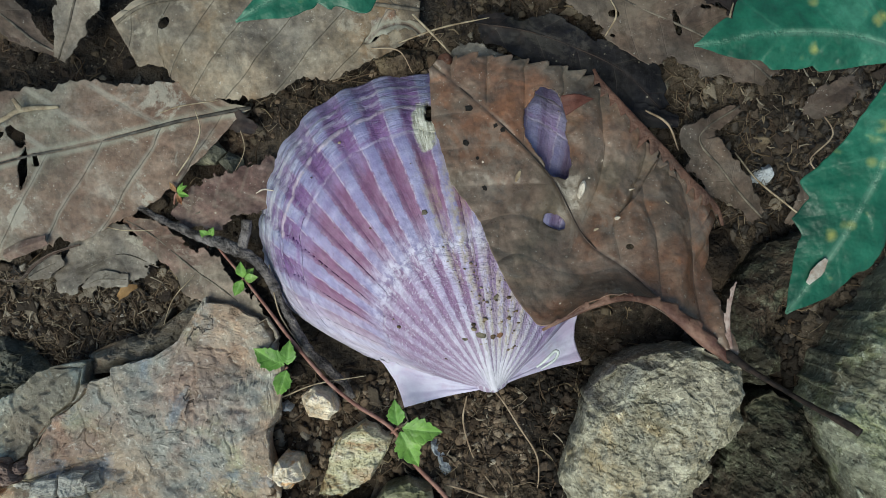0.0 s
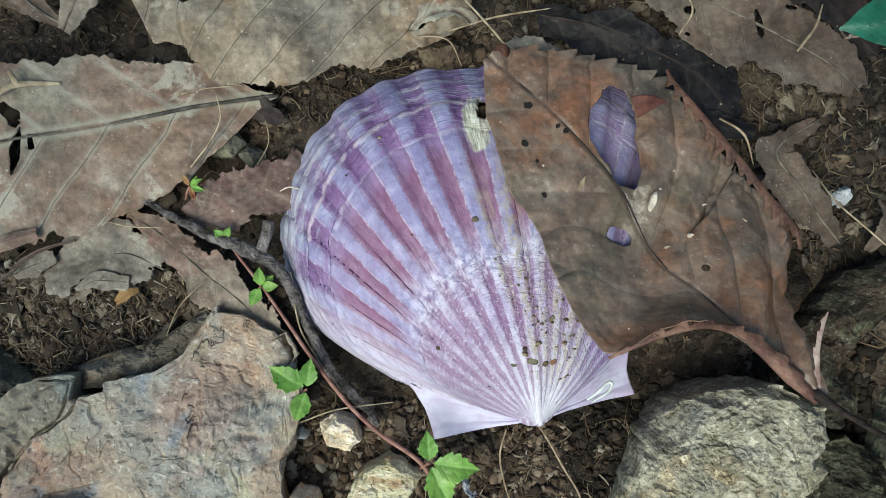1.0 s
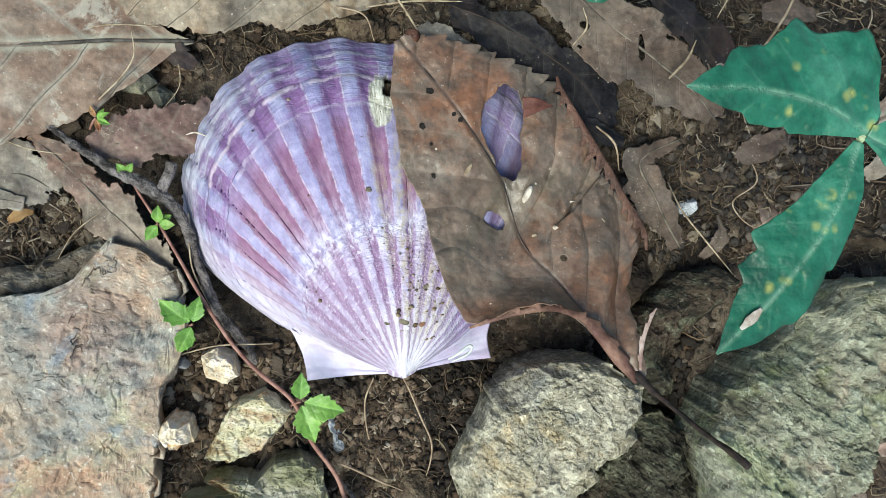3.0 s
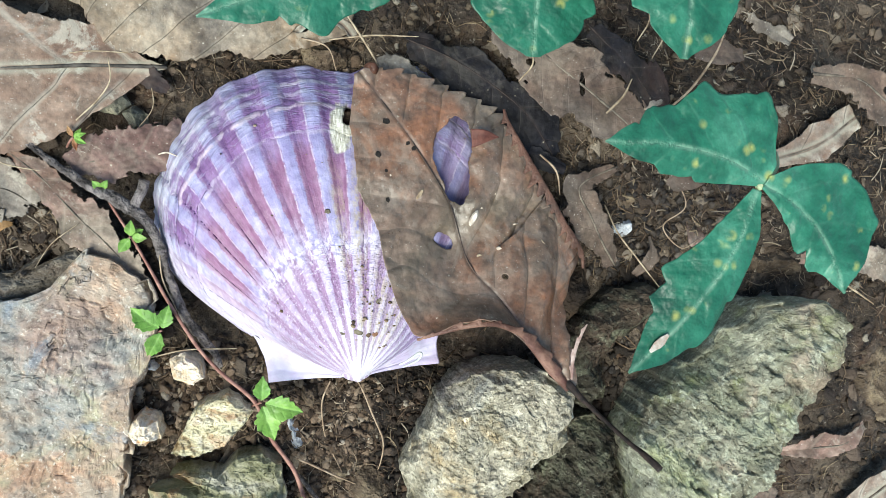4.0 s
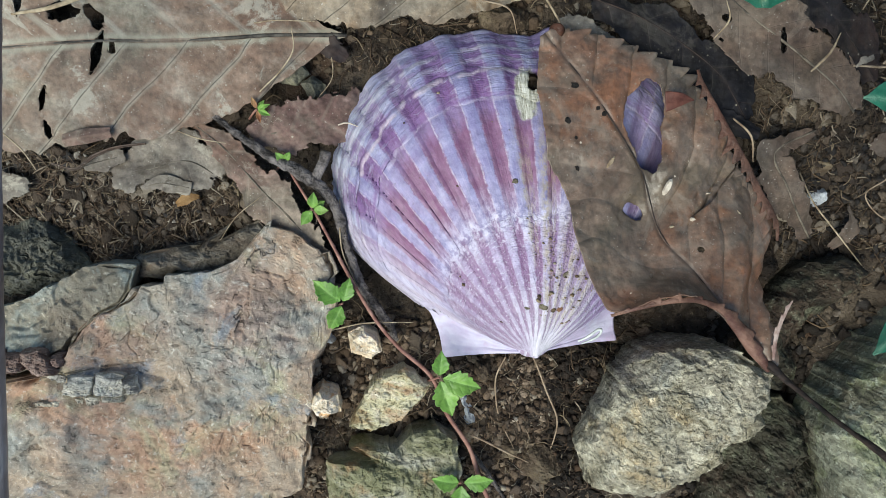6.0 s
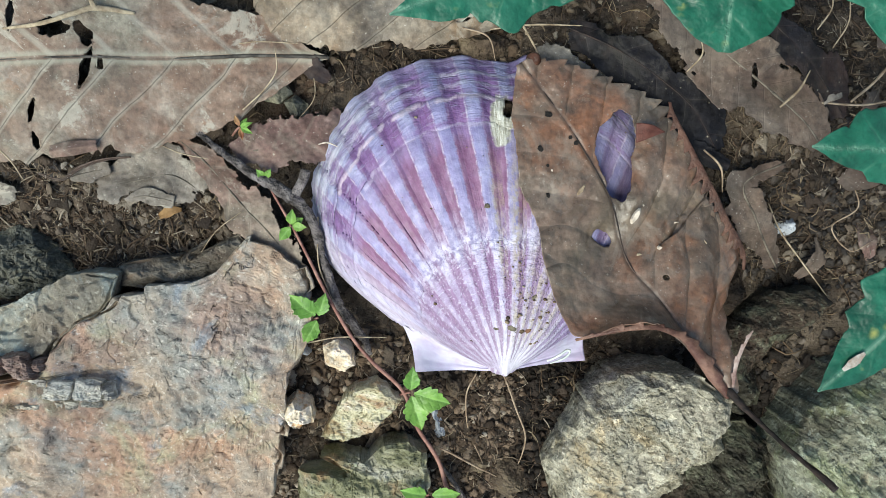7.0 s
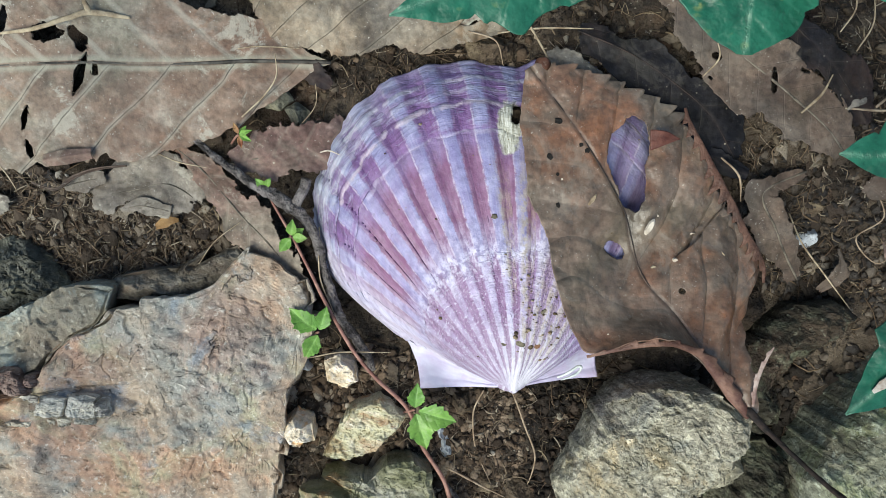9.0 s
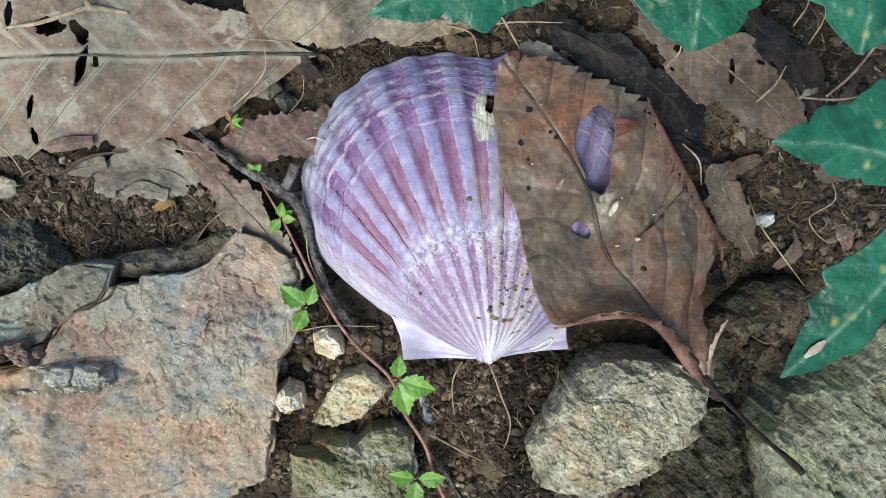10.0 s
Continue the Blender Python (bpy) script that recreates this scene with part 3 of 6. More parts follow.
ROOT = plain_material("rootlet", (0.22, 0.155, 0.1), (0.42, 0.33, 0.23), 300, 0.75)
SLATE = stone_material("shale", [(0.15, (0.2646, 0.1931, 0.1334)), (0.35, (0.3528, 0.2636, 0.1891)), (0.5, (0.3885, 0.3048, 0.2256)), (0.65, (0.3528, 0.3048, 0.2419)), (0.85, (0.4053, 0.2715, 0.1814))], (0.75, 0.71, 0.62), (0.09, 0.075, 0.06), 0.5, 800, 0.0005, 20, 0.72, crack=(0.06, 0.045, 0.035), crystals=0.3, cell=1000, chips=0.0007,
                       patches=[(22, (0.25, 0.27, 0.255), 0.5, 0.7, 0.75), (26, (0.44, 0.25, 0.155), 0.48, 0.68, 0.75), (45, (0.36, 0.36, 0.23), 0.55, 0.76, 0.65), (20, (0.27, 0.175, 0.14), 0.57, 0.74, 0.55), (55, (0.18, 0.22, 0.26), 0.62, 0.78, 0.7), (120, (0.16, 0.12, 0.09), 0.62, 0.82, 0.6)])
SLATE_GREEN = stone_material("green_shale", [(0.15, (0.148, 0.1295, 0.095)), (0.4, (0.2294, 0.2072, 0.1634)), (0.6, (0.2738, 0.2479, 0.19)), (0.85, (0.296, 0.2146, 0.152))], (0.7, 0.67, 0.56), (0.16, 0.14, 0.11), 0.45, 620, 0.0007, 40, patches=[(50, (0.25, 0.3, 0.29), 0.48, 0.7, 0.8), (60, (0.17, 0.14, 0.11), 0.56, 0.74, 0.7)])
SLATE_WET = stone_material("wet_dark_shale", [(0.3, (0.0858, 0.0863, 0.0713)), (0.5, (0.1838, 0.1775, 0.1313)), (0.75, (0.3185, 0.2958, 0.2063))], (0.26, 0.26, 0.25), (0.015, 0.015, 0.016), 0.3, 600, 0.0008, 45, 0.6, patches=[(60, (0.07, 0.085, 0.09), 0.55, 0.75, 0.6)])
SLATE_BROWN = stone_material("brown_shale", [(0.2, (0.07, 0.058, 0.045)), (0.45, (0.13, 0.112, 0.088)), (0.65, (0.18, 0.16, 0.13)), (0.85, (0.22, 0.16, 0.12))], (0.4, 0.37, 0.31), (0.03, 0.025, 0.02), 0.4, 620, 0.0006, 40, streak=2.2, chips=0.0005, patches=[(50, (0.1, 0.075, 0.055), 0.5, 0.7, 0.6)])
# mossy stone with the crevice's shade put into its colour
MOSS_SHADED = stone_material("shaded_mossy_stone", [(0.2, (0.0202, 0.0167, 0.0111)), (0.45, (0.0367, 0.0329, 0.0215)), (0.65, (0.0496, 0.0468, 0.0318)), (0.85, (0.0441, 0.0329, 0.0221))], (0.28, 0.28, 0.21), (0.03, 0.026, 0.018), 0.45, 600, 0.0011, 55, crystals=0.4, cell=800, chips=0.0009, patches=[(50, (0.075, 0.05, 0.034), 0.5, 0.7, 0.7), (90, (0.17, 0.18, 0.12), 0.56, 0.78, 0.6)])
GRANITE = stone_material("speckled_stone", [(0.2, (0.21, 0.189, 0.13)), (0.45, (0.286, 0.26, 0.189)), (0.65, (0.327, 0.302, 0.231)), (0.85, (0.294, 0.268, 0.206))], (0.74, 0.69, 0.56), (0.1, 0.085, 0.06), 0.6, 700, 0.0012, 60, crystals=0.55, cell=800, chips=0.0006,
                         patches=[(90, (0.36, 0.37, 0.33), 0.56, 0.8, 0.5), (70, (0.52, 0.38, 0.2), 0.58, 0.85, 0.5), (200, (0.62, 0.58, 0.45), 0.55, 0.8, 0.6), (350, (0.2, 0.185, 0.15), 0.68, 0.9, 0.6)])
MOSSY = stone_material("mossy_boulder", [(0.2, (0.1144, 0.1066, 0.0736)), (0.45, (0.1962, 0.1945, 0.139)), (0.65, (0.2561, 0.2557, 0.1907)), (0.85, (0.218, 0.2238, 0.1362))], (0.58, 0.6, 0.48), (0.08, 0.08, 0.055), 0.5, 700, 0.0011, 40, crystals=0.4, cell=800, chips=0.0008,
                       patches=[(60, (0.26, 0.3, 0.12), 0.58, 0.85, 0.6), (110, (0.17, 0.155, 0.12), 0.62, 0.8, 0.6), (160, (0.5, 0.53, 0.42), 0.55, 0.8, 0.5), (34, (0.22, 0.25, 0.17), 0.5, 0.72, 0.5), (30, (0.28, 0.2, 0.15), 0.6, 0.78, 0.6)])
MOSS2 = stone_material("greenish_stone", [(0.3, (0.1688, 0.1671, 0.0928)), (0.5, (0.28, 0.2695, 0.1693)), (0.75, (0.3176, 0.3057, 0.241))], (0.45, 0.42, 0.32), amount=0.35, grain=500, big=60, stain=(0.33, 0.17, 0.08), streak=2.0)
QUARTZ = stone_material("ochre_quartz", [(0.25, (0.637, 0.476, 0.302)), (0.45, (0.748, 0.644, 0.487)), (0.62, (0.748, 0.66, 0.545)), (0.78, (0.722, 0.445, 0.215)), (0.9, (0.748, 0.651, 0.538))], (0.9, 0.88, 0.8), (0.5, 0.4, 0.28), 0.2, 500, 0.0005, 120)
PALE = stone_material("pale_green_stone", [(0.2, (0.3744, 0.2822, 0.1577)), (0.4, (0.4992, 0.4514, 0.2884)), (0.55, (0.5366, 0.4968, 0.3346)), (0.75, (0.5491, 0.4968, 0.3815)), (0.9, (0.468, 0.2707, 0.1393))], (0.9, 0.9, 0.82), (0.34, 0.24, 0.15), 0.35, 600, 0.0006, 90, streak=2.5, chips=0.0004, patches=[(80, (0.42, 0.25, 0.15), 0.55, 0.75, 0.6), (140, (0.3, 0.29, 0.2), 0.6, 0.8, 0.5)])
WHITE = stone_material("white_pebble", [(0.3, (0.3375, 0.3572, 0.376)), (0.7, (0.51, 0.532, 0.56))], (0.8, 0.8, 0.8), (0.2, 0.2, 0.2), 0.3, 500, 0.0003, 100)
CLOD = stone_material("earth_clod", [(0.3, (0.045, 0.032, 0.021)), (0.55, (0.1, 0.073, 0.048)), (0.78, (0.18, 0.14, 0.09))], (0.25, 0.2, 0.14), amount=0.35, grain=500, big=90, bump=0.0009)
# darker copy of the earth clod, with the crevice's shade in its colour
CLOD_SHADED = stone_material("shaded_earth_clod", [(0.3, (0.0176, 0.012, 0.008)), (0.55, (0.04, 0.0272, 0.0176)), (0.78, (0.072, 0.0496, 0.032))], (0.14, 0.1, 0.07), (0.01, 0.008, 0.006), 0.35, 500, 0.0012, 90)
HUMUS = island_material("humus_crumbs", [(0.0, (0.012, 0.012, 0.014)), (0.5, (0.04, 0.035, 0.032)), (0.82, (0.1, 0.082, 0.067)), (1.0, (0.24, 0.2, 0.16))], 0.45)
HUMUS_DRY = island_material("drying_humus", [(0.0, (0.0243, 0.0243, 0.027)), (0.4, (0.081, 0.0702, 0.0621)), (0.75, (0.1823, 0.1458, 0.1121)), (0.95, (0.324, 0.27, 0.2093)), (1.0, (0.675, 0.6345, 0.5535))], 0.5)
# near-black crumb colour that paints shade onto the soil
HUMUS_SHADE = island_material("humus_grains", [(0.0, (0.004, 0.0035, 0.003)), (0.6, (0.012, 0.009, 0.007)), (0.95, (0.04, 0.026, 0.018)), (1.0, (0.12, 0.07, 0.04))], 0.7)
GREEN = green_material("creeper_green", [(0.2, (0.009, 0.062, 0.036)), (0.45, (0.014, 0.1, 0.057)), (0.62, (0.022, 0.125, 0.074)), (0.85, (0.05, 0.19, 0.12))], vein=(0.26, 0.42, 0.3), spacing=11.0, vein_amount=0.4, spots=0.6)
SPROUT = green_material("sprout_green", [(0.3, (0.101, 0.2173, 0.0341)), (0.6, (0.1728, 0.3181, 0.0584)), (0.8, (0.2525, 0.3774, 0.0972))], spots=0.0, spacing=3.0, vein=(0.3, 0.5, 0.15), vein_amount=0.4)

# ---- ground ----
# soft rises and hollows: x, y, spread in x and y, height
HUMPS = [(-124, -7, 26, 8, 3), (-108, -24, 30, 10, -3), (-128, -36, 14, 8, -5), (46, -30, 20, 12, -7), (75, 62, 55, 30, 10), (160, 50, 60, 70, 16), (90, -46, 9, 26, -16),
         (100, 26, 14, 14, -3), (-25, -76, 20, 8, -5), (10, -58, 18, 10, 2), (-100, 60, 40, 16, -5), (190, -20, 40, 50, 14), (-30, 58, 30, 6, -2)]


def ground_z(x, y, fine=True):
    x, y = np.asarray(x, float).ravel(), np.asarray(y, float).ravel()
    z = np.full_like(x, -7.0) + 2.0 * fbm(x, y, 30, 3, 2.0)
    for cx, cy, rx, ry, h in HUMPS:
        z = z + h * np.exp(-((x - cx) / rx) ** 2 - ((y - cy) / ry) ** 2)
    if fine:
        z = z + 1.6 * fbm(x, y, 8, 4, 9.0, 0.6) + 1.7 * (0.5 - np.abs(fbm(x, y, 6.5, 4, 4.0, 0.62)))
    return z


def axis(lo, hi, step, far):
    core = np.arange(lo, hi + step, step)
    ext = step * 1.5 ** np.arange(2, 40)
    ext = np.cumsum(ext)
    ext = ext[ext < far]
    return np.concatenate([lo - ext[::-1], core, hi + ext])


gx, gy = axis(-175, 235, 1.0, 60000.0), axis(-125, 135, 1.0, 60000.0)
GX, GY = np.meshgrid(gx, gy)
nx, ny = len(gx), len(gy)
gv = np.stack([GX.ravel(), GY.ravel(), ground_z(np.clip(GX, -400, 400), np.clip(GY, -400, 400))], 1)
ii = np.arange(nx * ny).reshape(ny, nx)
gf = np.stack([ii[:-1, :-1], ii[:-1, 1:], ii[1:, 1:], ii[1:, :-1]], -1).reshape(-1, 4)
tagged(mesh_object("ground", gv, gf, SOIL), "dark damp crumbly forest soil", "soil", kind="structure")

# ---- stones ----


def plates(x, y, spacing, tilt, step, seed, warp=0.35, stretch=1.0):
    """Broken facets: every cell of a jittered mesh of cells is its own small tilted plane."""
    wx = x + warp * spacing * fbm(x, y, spacing * 0.8, 3, seed + 0.2)
    wy = y + warp * spacing * fbm(x, y, spacing * 0.8, 3, seed + 5.2)
    gx_, gy_ = wx / (spacing * stretch), wy / spacing
    ix, iy = np.floor(gx_).astype(np.int64), np.floor(gy_).astype(np.int64)
    best, out = np.full(len(x), 1e9), np.zeros(len(x))
    for dx in (-1, 0, 1):
        for dy in (-1, 0, 1):
            h = ((ix + dx) * 73856093 ^ (iy + dy) * 19349663 ^ int(seed * 977 + 13)) & 65535
            px, py = ix + dx + 0.5 + 0.48 * TABLE[h], iy + dy + 0.5 + 0.48 * TABLE[(h * 7 + 11) & 65535]
            d = (gx_ - px) ** 2 + (gy_ - py) ** 2
            near = d < best
            val = step * TABLE[(h * 13 + 5) & 65535] + tilt * ((x - px * spacing * stretch) * TABLE[(h * 17 + 3) & 65535] + (y - py * spacing) * TABLE[(h * 29 + 1) & 65535])
            best, out = np.where(near, d, best), np.where(near, val, out)
    return out


def rock(name, outline, base, top, material, label, seed, wall=4.0, rough=1.0, tilt=(0, 0), facets=5, steep=0.8, na=160, nr=60, terrace=0.0, jag=0.04, cracks=0.0, group="", crown=0.0, dents=(), rim_at=0.45, strata=0.0, grain=1.0, knobs=0.0):
    """A broken stone over a plan outline: a top face, planes of uneven steepness down to each edge, and a rough skin."""
    o = np.array(outline, float)
    c = o.mean(0)
    d = o - c
    ang, rad = np.arctan2(d[:, 1], d[:, 0]), np.hypot(d[:, 0], d[:, 1])
    k = np.argsort(ang)
    size = rad.mean()
    rs = np.random.RandomState(seed)
    a = np.linspace(-np.pi, np.pi, na, endpoint=False)
    oc = np.vstack([o[k], o[k][:1]])
    R = np.full(na, 1e9)
    for p, e in zip(oc[:-1], np.diff(oc, axis=0)):
        # where the ray at each angle meets this edge
        w = p - c
        den = np.cos(a) * e[1] - np.sin(a) * e[0]
        den = np.where(np.abs(den) < 1e-9, 1e-9, den)
        far = (w[0] * e[1] - w[1] * e[0]) / den
        at = (w[0] * np.sin(a) - w[1] * np.cos(a)) / den
        R = np.where((far > 0) & (at > -0.002) & (at < 1.002), np.minimum(R, far), R)
    R = np.where(R > 1e8, np.interp(a, ang[k], rad[k], period=2 * np.pi), R)
    ca, sa = np.cos(a) * size, np.sin(a) * size
    R = R * (1 + jag * fbm(ca + 50, sa, size * 0.3, 5, seed + 0.5, 0.6)) + 0.03 * size * plates(ca, sa, size * 0.3, 0.0, 1.0, seed + 0.9)
    r = np.linspace(0, 1, nr) ** 0.72
    A, Q = np.meshgrid(a, r)
    x, y, q = (c[0] + R[None] * Q * np.cos(A)).ravel(), (c[1] + R[None] * Q * np.sin(A)).ravel(), Q.ravel()
    h = top - base
    flat = top + crown * (1 - q * q) + tilt[0] * (x - c[0]) + tilt[1] * (y - c[1])
    xw, yw = x + 0.1 * size * fbm(x, y, size * 0.4, 4, seed + 7.1), y + 0.1 * size * fbm(x, y, size * 0.4, 4, seed + 9.1)
    if terrace:
        n = fbm(x, y, size * 0.7, 4, seed + 3.0) * 2.6
        flat = flat + terrace * (np.floor(n) + smooth(0.0, 0.5, n - np.floor(n)))
    side = np.full(len(x), 1e9)
    low = base + rim_at * h
    for p, e in zip(oc[:-1], np.diff(oc, axis=0)):
        s = np.clip(((xw - p[0]) * e[0] + (yw - p[1]) * e[1]) / (e @ e), 0, 1)
        dist = np.hypot(xw - p[0] - s * e[0], yw - p[1] - s * e[1])
        side = np.minimum(side, low + tilt[0] * (x - c[0]) + tilt[1] * (y - c[1]) + 0.06 * h * rs.normal() + 0.35 * wall * (0.5 + 1.2 * rs.rand()) * dist)
    if strata:
        lay = side / strata + 0.5 * fbm(x, y, size * 0.4, 3, seed + 4.4)
        side = strata * (np.floor(lay) + smooth(0.65, 1.0, lay - np.floor(lay)))
    z = np.minimum(flat, side)
    for j in range(facets):
        t = rs.rand() * 2 * np.pi
        off = size * (0.2 + 0.5 * rs.rand())
        s = steep * (0.4 + rs.rand())
        z = np.minimum(z, top + crown - s * ((xw - c[0]) * np.cos(t) + (yw - c[1]) * np.sin(t) - off))
    if cracks:
        for m in range(3):
            n = np.abs(fbm(x * (0.5 + 0.5 * m), y * (1.3 - 0.4 * m), size * 0.4, 4, seed + 6.0 + m))
            z = z - cracks * (1 - smooth(0.0, 0.03, n)) * smooth(0.0, 0.2, fbm(x, y, size * 0.4, 2, seed + 8.0 + m))
    cell = min(max(size * 0.22, 2.5), 16)
    z = z + rough * (0.5 * fbm(x, y, size * 0.3, 5, seed + 1.0, 0.6) + 0.65 * grain * fbm(x, y, 2.6, 3, seed + 2.0, 0.55))
    z = z + rough * (plates(x, y, cell, 0.14, 0.2, seed + 0.5, 0.6, 1.15) + plates(x, y, cell * 0.38, 0.16, 0.05, seed + 1.5, 0.6, 1.1)) + knobs * fbm(x, y, 1.6, 3, seed + 6.6, 0.6)
    for dx, dy, rx, ry, dd in dents:
        z = z - dd * np.exp(-(((x - dx) / rx) ** 4 + ((y - dy) / ry) ** 4))
    z[:na] = z[:na].mean()
    v = np.stack([x, y, z], 1)
    rim = v[-na:]
    rings = [v]
    for m in range(1, 13):
        k = m / 12
        ring = rim.copy()
        lump = fbm(rim[:, 0] + rim[:, 1], rim[:, 0] - rim[:, 1] + 40 * k * h / size, 7, 4, seed + 2.7, 0.7) + 0.7 * plates(rim[:, 0] + 9.7 * k * h, rim[:, 1] - 5.3 * k * h, 5, 0.0, 0.5, seed + 2.2)
        ring[:, :2] = c + (rim[:, :2] - c) * (1.01 - 0.1 * k + 0.35 * rough * lump[:, None] / size)
        ring[:, 2] = rim[:, 2] * (1 - k) + (base - 6) * k
        rings.append(ring)
    v = np.vstack(rings)
    i = np.arange((nr + 12) * na).reshape(nr + 12, na)
    f = np.stack([i[:-1], np.roll(i, -1, 1)[:-1], np.roll(i, -1, 1)[1:], i[1:]], -1).reshape(-1, 4)[:, ::-1]
    return tagged(mesh_object(name, v, f, material, shade=na >= 300), label, "stone", group)


rock("shale_slab", [(-119, -60), (-117, -53), (-113, -48), (-105, -41), (-103, -36.5), (-96, -34.5), (-84, -31), (-78, -27), (-75, -21), (-71, -14.5), (-63, -14), (-54, -18), (-49, -27), (-48, -41), (-51, -52), (-50, -62), (-49, -74), (-48, -92), (-60, -98), (-92, -128), (-150, -130), (-160, -100), (-150, -75), (-126, -67)],
     -9, 8, SLATE, "flat tan and gray shale slab with rusty patches", 21, 12, 0.55, (-0.05, -0.02), 0, 0.4, 440, 190, 1.1, 0.03, 0.5, strata=2.2, rim_at=0.8, dents=[(-107, -61.5, 10, 2.4, 2.2), (-73.5, -46, 0.9, 3.5, 0.8), (-77, -40.5, 1.2, 2.6, 0.8), (-60, -45.6, 4, 0.7, 0.9), (-94, -62.8, 4.5, 0.6, 0.9)])
rock("shale_slab", [(-152, -56), (-133, -47), (-127, -42), (-122, -38), (-119, -35), (-114, -34), (-105, -32), (-105.5, -39), (-108.5, -45), (-114, -49), (-118, -54), (-120, -60), (-127, -66), (-150, -74)],
     -9, 7, SLATE_GREEN, "greenish gray split layer of shale beside the slab", 22, 12, 0.4, (-0.03, -0.03), 0, 0.25, 320, 120, 1.2, 0.03, 0.3, rim_at=0.9)
rock("shale_ledge", [(-107, -31), (-98.3, -27), (-90, -24.5), (-85, -22.5), (-82, -17), (-74, -14), (-69, -17), (-72, -22), (-78, -28), (-86, -33), (-98, -36), (-106, -37)],
     -10, 2, SLATE_BROWN, "dark layered shale ledge below the slab's rim", 23, 4, 0.9, (0.1, -0.1), 0, 0.3, 320, 120, 1.3, 0.06, 0.3, rim_at=0.75, knobs=0.3)
rock("dark_stone", [(-152, -30), (-141, -27), (-135, -26), (-128, -31), (-121, -38), (-123, -46), (-139, -52), (-152, -52)],
     -14, -3, SLATE_WET, "dark rounded stone sunk in the soil", 24, 5, 1.8, (0, 0), 4, 0.5, 200, 80, 1.2, 0.12)
rock("speckled_stone", [(33, -67), (36, -54), (41, -41), (50, -32), (60, -27), (68, -26), (77, -31), (78, -41), (74, -53), (68, -65), (58, -76), (40, -80)],
     -8, 19, GRANITE, "rough speckled gray stone under the leaf's stalk", 31, 6, 1.35, (0.42, 0.08), 0, 1.0, 400, 190, 0.7, 0.06, 0.0, crown=2, rim_at=0.8, grain=0.8, knobs=0.7)
rock("mossy_boulder", [(116, -84), (111, -68), (105, -55), (101, -46), (103, -39), (108, -29), (115, -18), (125, -5), (134, 8), (149, 13), (158, 6), (155, -6), (148, -21), (142, -40), (139, -50), (128, -66), (114, -84)],
     -6, 33, MOSSY, "large gray-green boulder with moss stains", 33, 7, 2.3, (0.33, -0.12), 0, 0.5, 400, 180, 1.6, 0.06, 0.5, crown=2, rim_at=0.84, grain=0.6, knobs=0.6)
rock("mossy_stone", [(-43, -84), (-37, -78), (-29, -81), (-22, -76), (-18, -70), (-11, -68), (-4, -70), (-1, -80), (-2, -94), (-20, -102), (-40, -98)],
     -12, 4, MOSS2, "greenish layered stone with rusty flank", 35, 7, 1.1, (0.03, 0.08), 0, 0.6, 260, 100, 1.0, 0.06, 0.4, rim_at=0.8)
rock("quartz_pebble", [(-43, -43), (-39, -40), (-34, -42), (-32, -47), (-35, -50), (-41, -49)], -9, 4, QUARTZ, "cream quartz pebble with an orange stain", 41, 7, 0.9, (0, 0.2), 0, 0.4, na=90, nr=36, rim_at=0.78, jag=0.09)
rock("quartz_pebble", [(-52, -65), (-48, -60), (-43, -61), (-41, -66), (-46, -69)], -9, 9, QUARTZ, "cream knobbly quartz pebble", 42, 7, 0.9, (0, 0.2), 0, 0.4, na=90, nr=36, rim_at=0.78, jag=0.09)
rock("pale_stone", [(-38, -72), (-35, -64), (-33, -56), (-24, -50), (-16, -55), (-18, -60), (-22, -67), (-31, -73)], -9, 3, PALE, "pale greenish angular stone with fine layers", 43, 8, 0.5, (0.04, 0.14), 0, 0.5, 200, 80, 1.0, 0.06, 0.5, rim_at=0.86)
rock("pebble", [(-50, -46), (-48, -45), (-46, -47), (-47, -49), (-50, -49)], -8, -2, WHITE, "tiny whitish pebble beside the runner", 44, 7, 0.9, (0, 0.1), 1, 0.4, na=40, nr=14)
rock("pebble", [(-2, -47), (3, -46), (6, -50), (4, -55), (0, -55), (-2, -51)], -10, -3, CLOD, "small brown angular pebble in the soil", 45, 7, 1.0, (0, 0.1), 2, 0.6, na=60, nr=20)
rock("pebble", [(-6, -58), (-3, -57), (1, -64), (2, -68), (-1, -68), (-4, -63)], -9, -3, WHITE, "narrow pale stone chip in the soil", 46, 7, 0.9, (0, 0.1), 1, 0.4, na=50, nr=16)
rock("pebble", [(89, 22), (92, 28), (97, 28), (99, 23), (96, 19), (91, 19)], -9, 0, WHITE, "rounded white pebble in dark soil", 47, 7, 0.9, (0, 0), 6, 1.3, na=60, nr=22)
rock("earth_clod", [(80, 30), (84, 35), (91, 38), (99, 37), (100, 31), (92, 27), (84, 27)], -9, 4, CLOD, "greenish brown lump of earth", 48, 3, 1.0, na=80, nr=28)
rock("earth_clod", [(20, -73), (25, -71), (33, -74), (35, -81), (28, -86), (19, -82)], -12, -1, CLOD, "brown lump of earth below the shell", 49, 3, 1.0, na=80, nr=28)
rock("earth_clod", [(11, -73), (15, -71), (19, -75), (16, -80), (11, -79)], -12, -2, CLOD, "small brown lump of earth below the shell", 50, 3, 0.8, na=60, nr=22)
rock("earth_clod", [(-29, -75), (-24, -73), (-21, -77), (-24, -81), (-29, -80)], -14, -5, CLOD, "round dark lump of earth between stones", 51, 3, 0.6, na=60, nr=22)
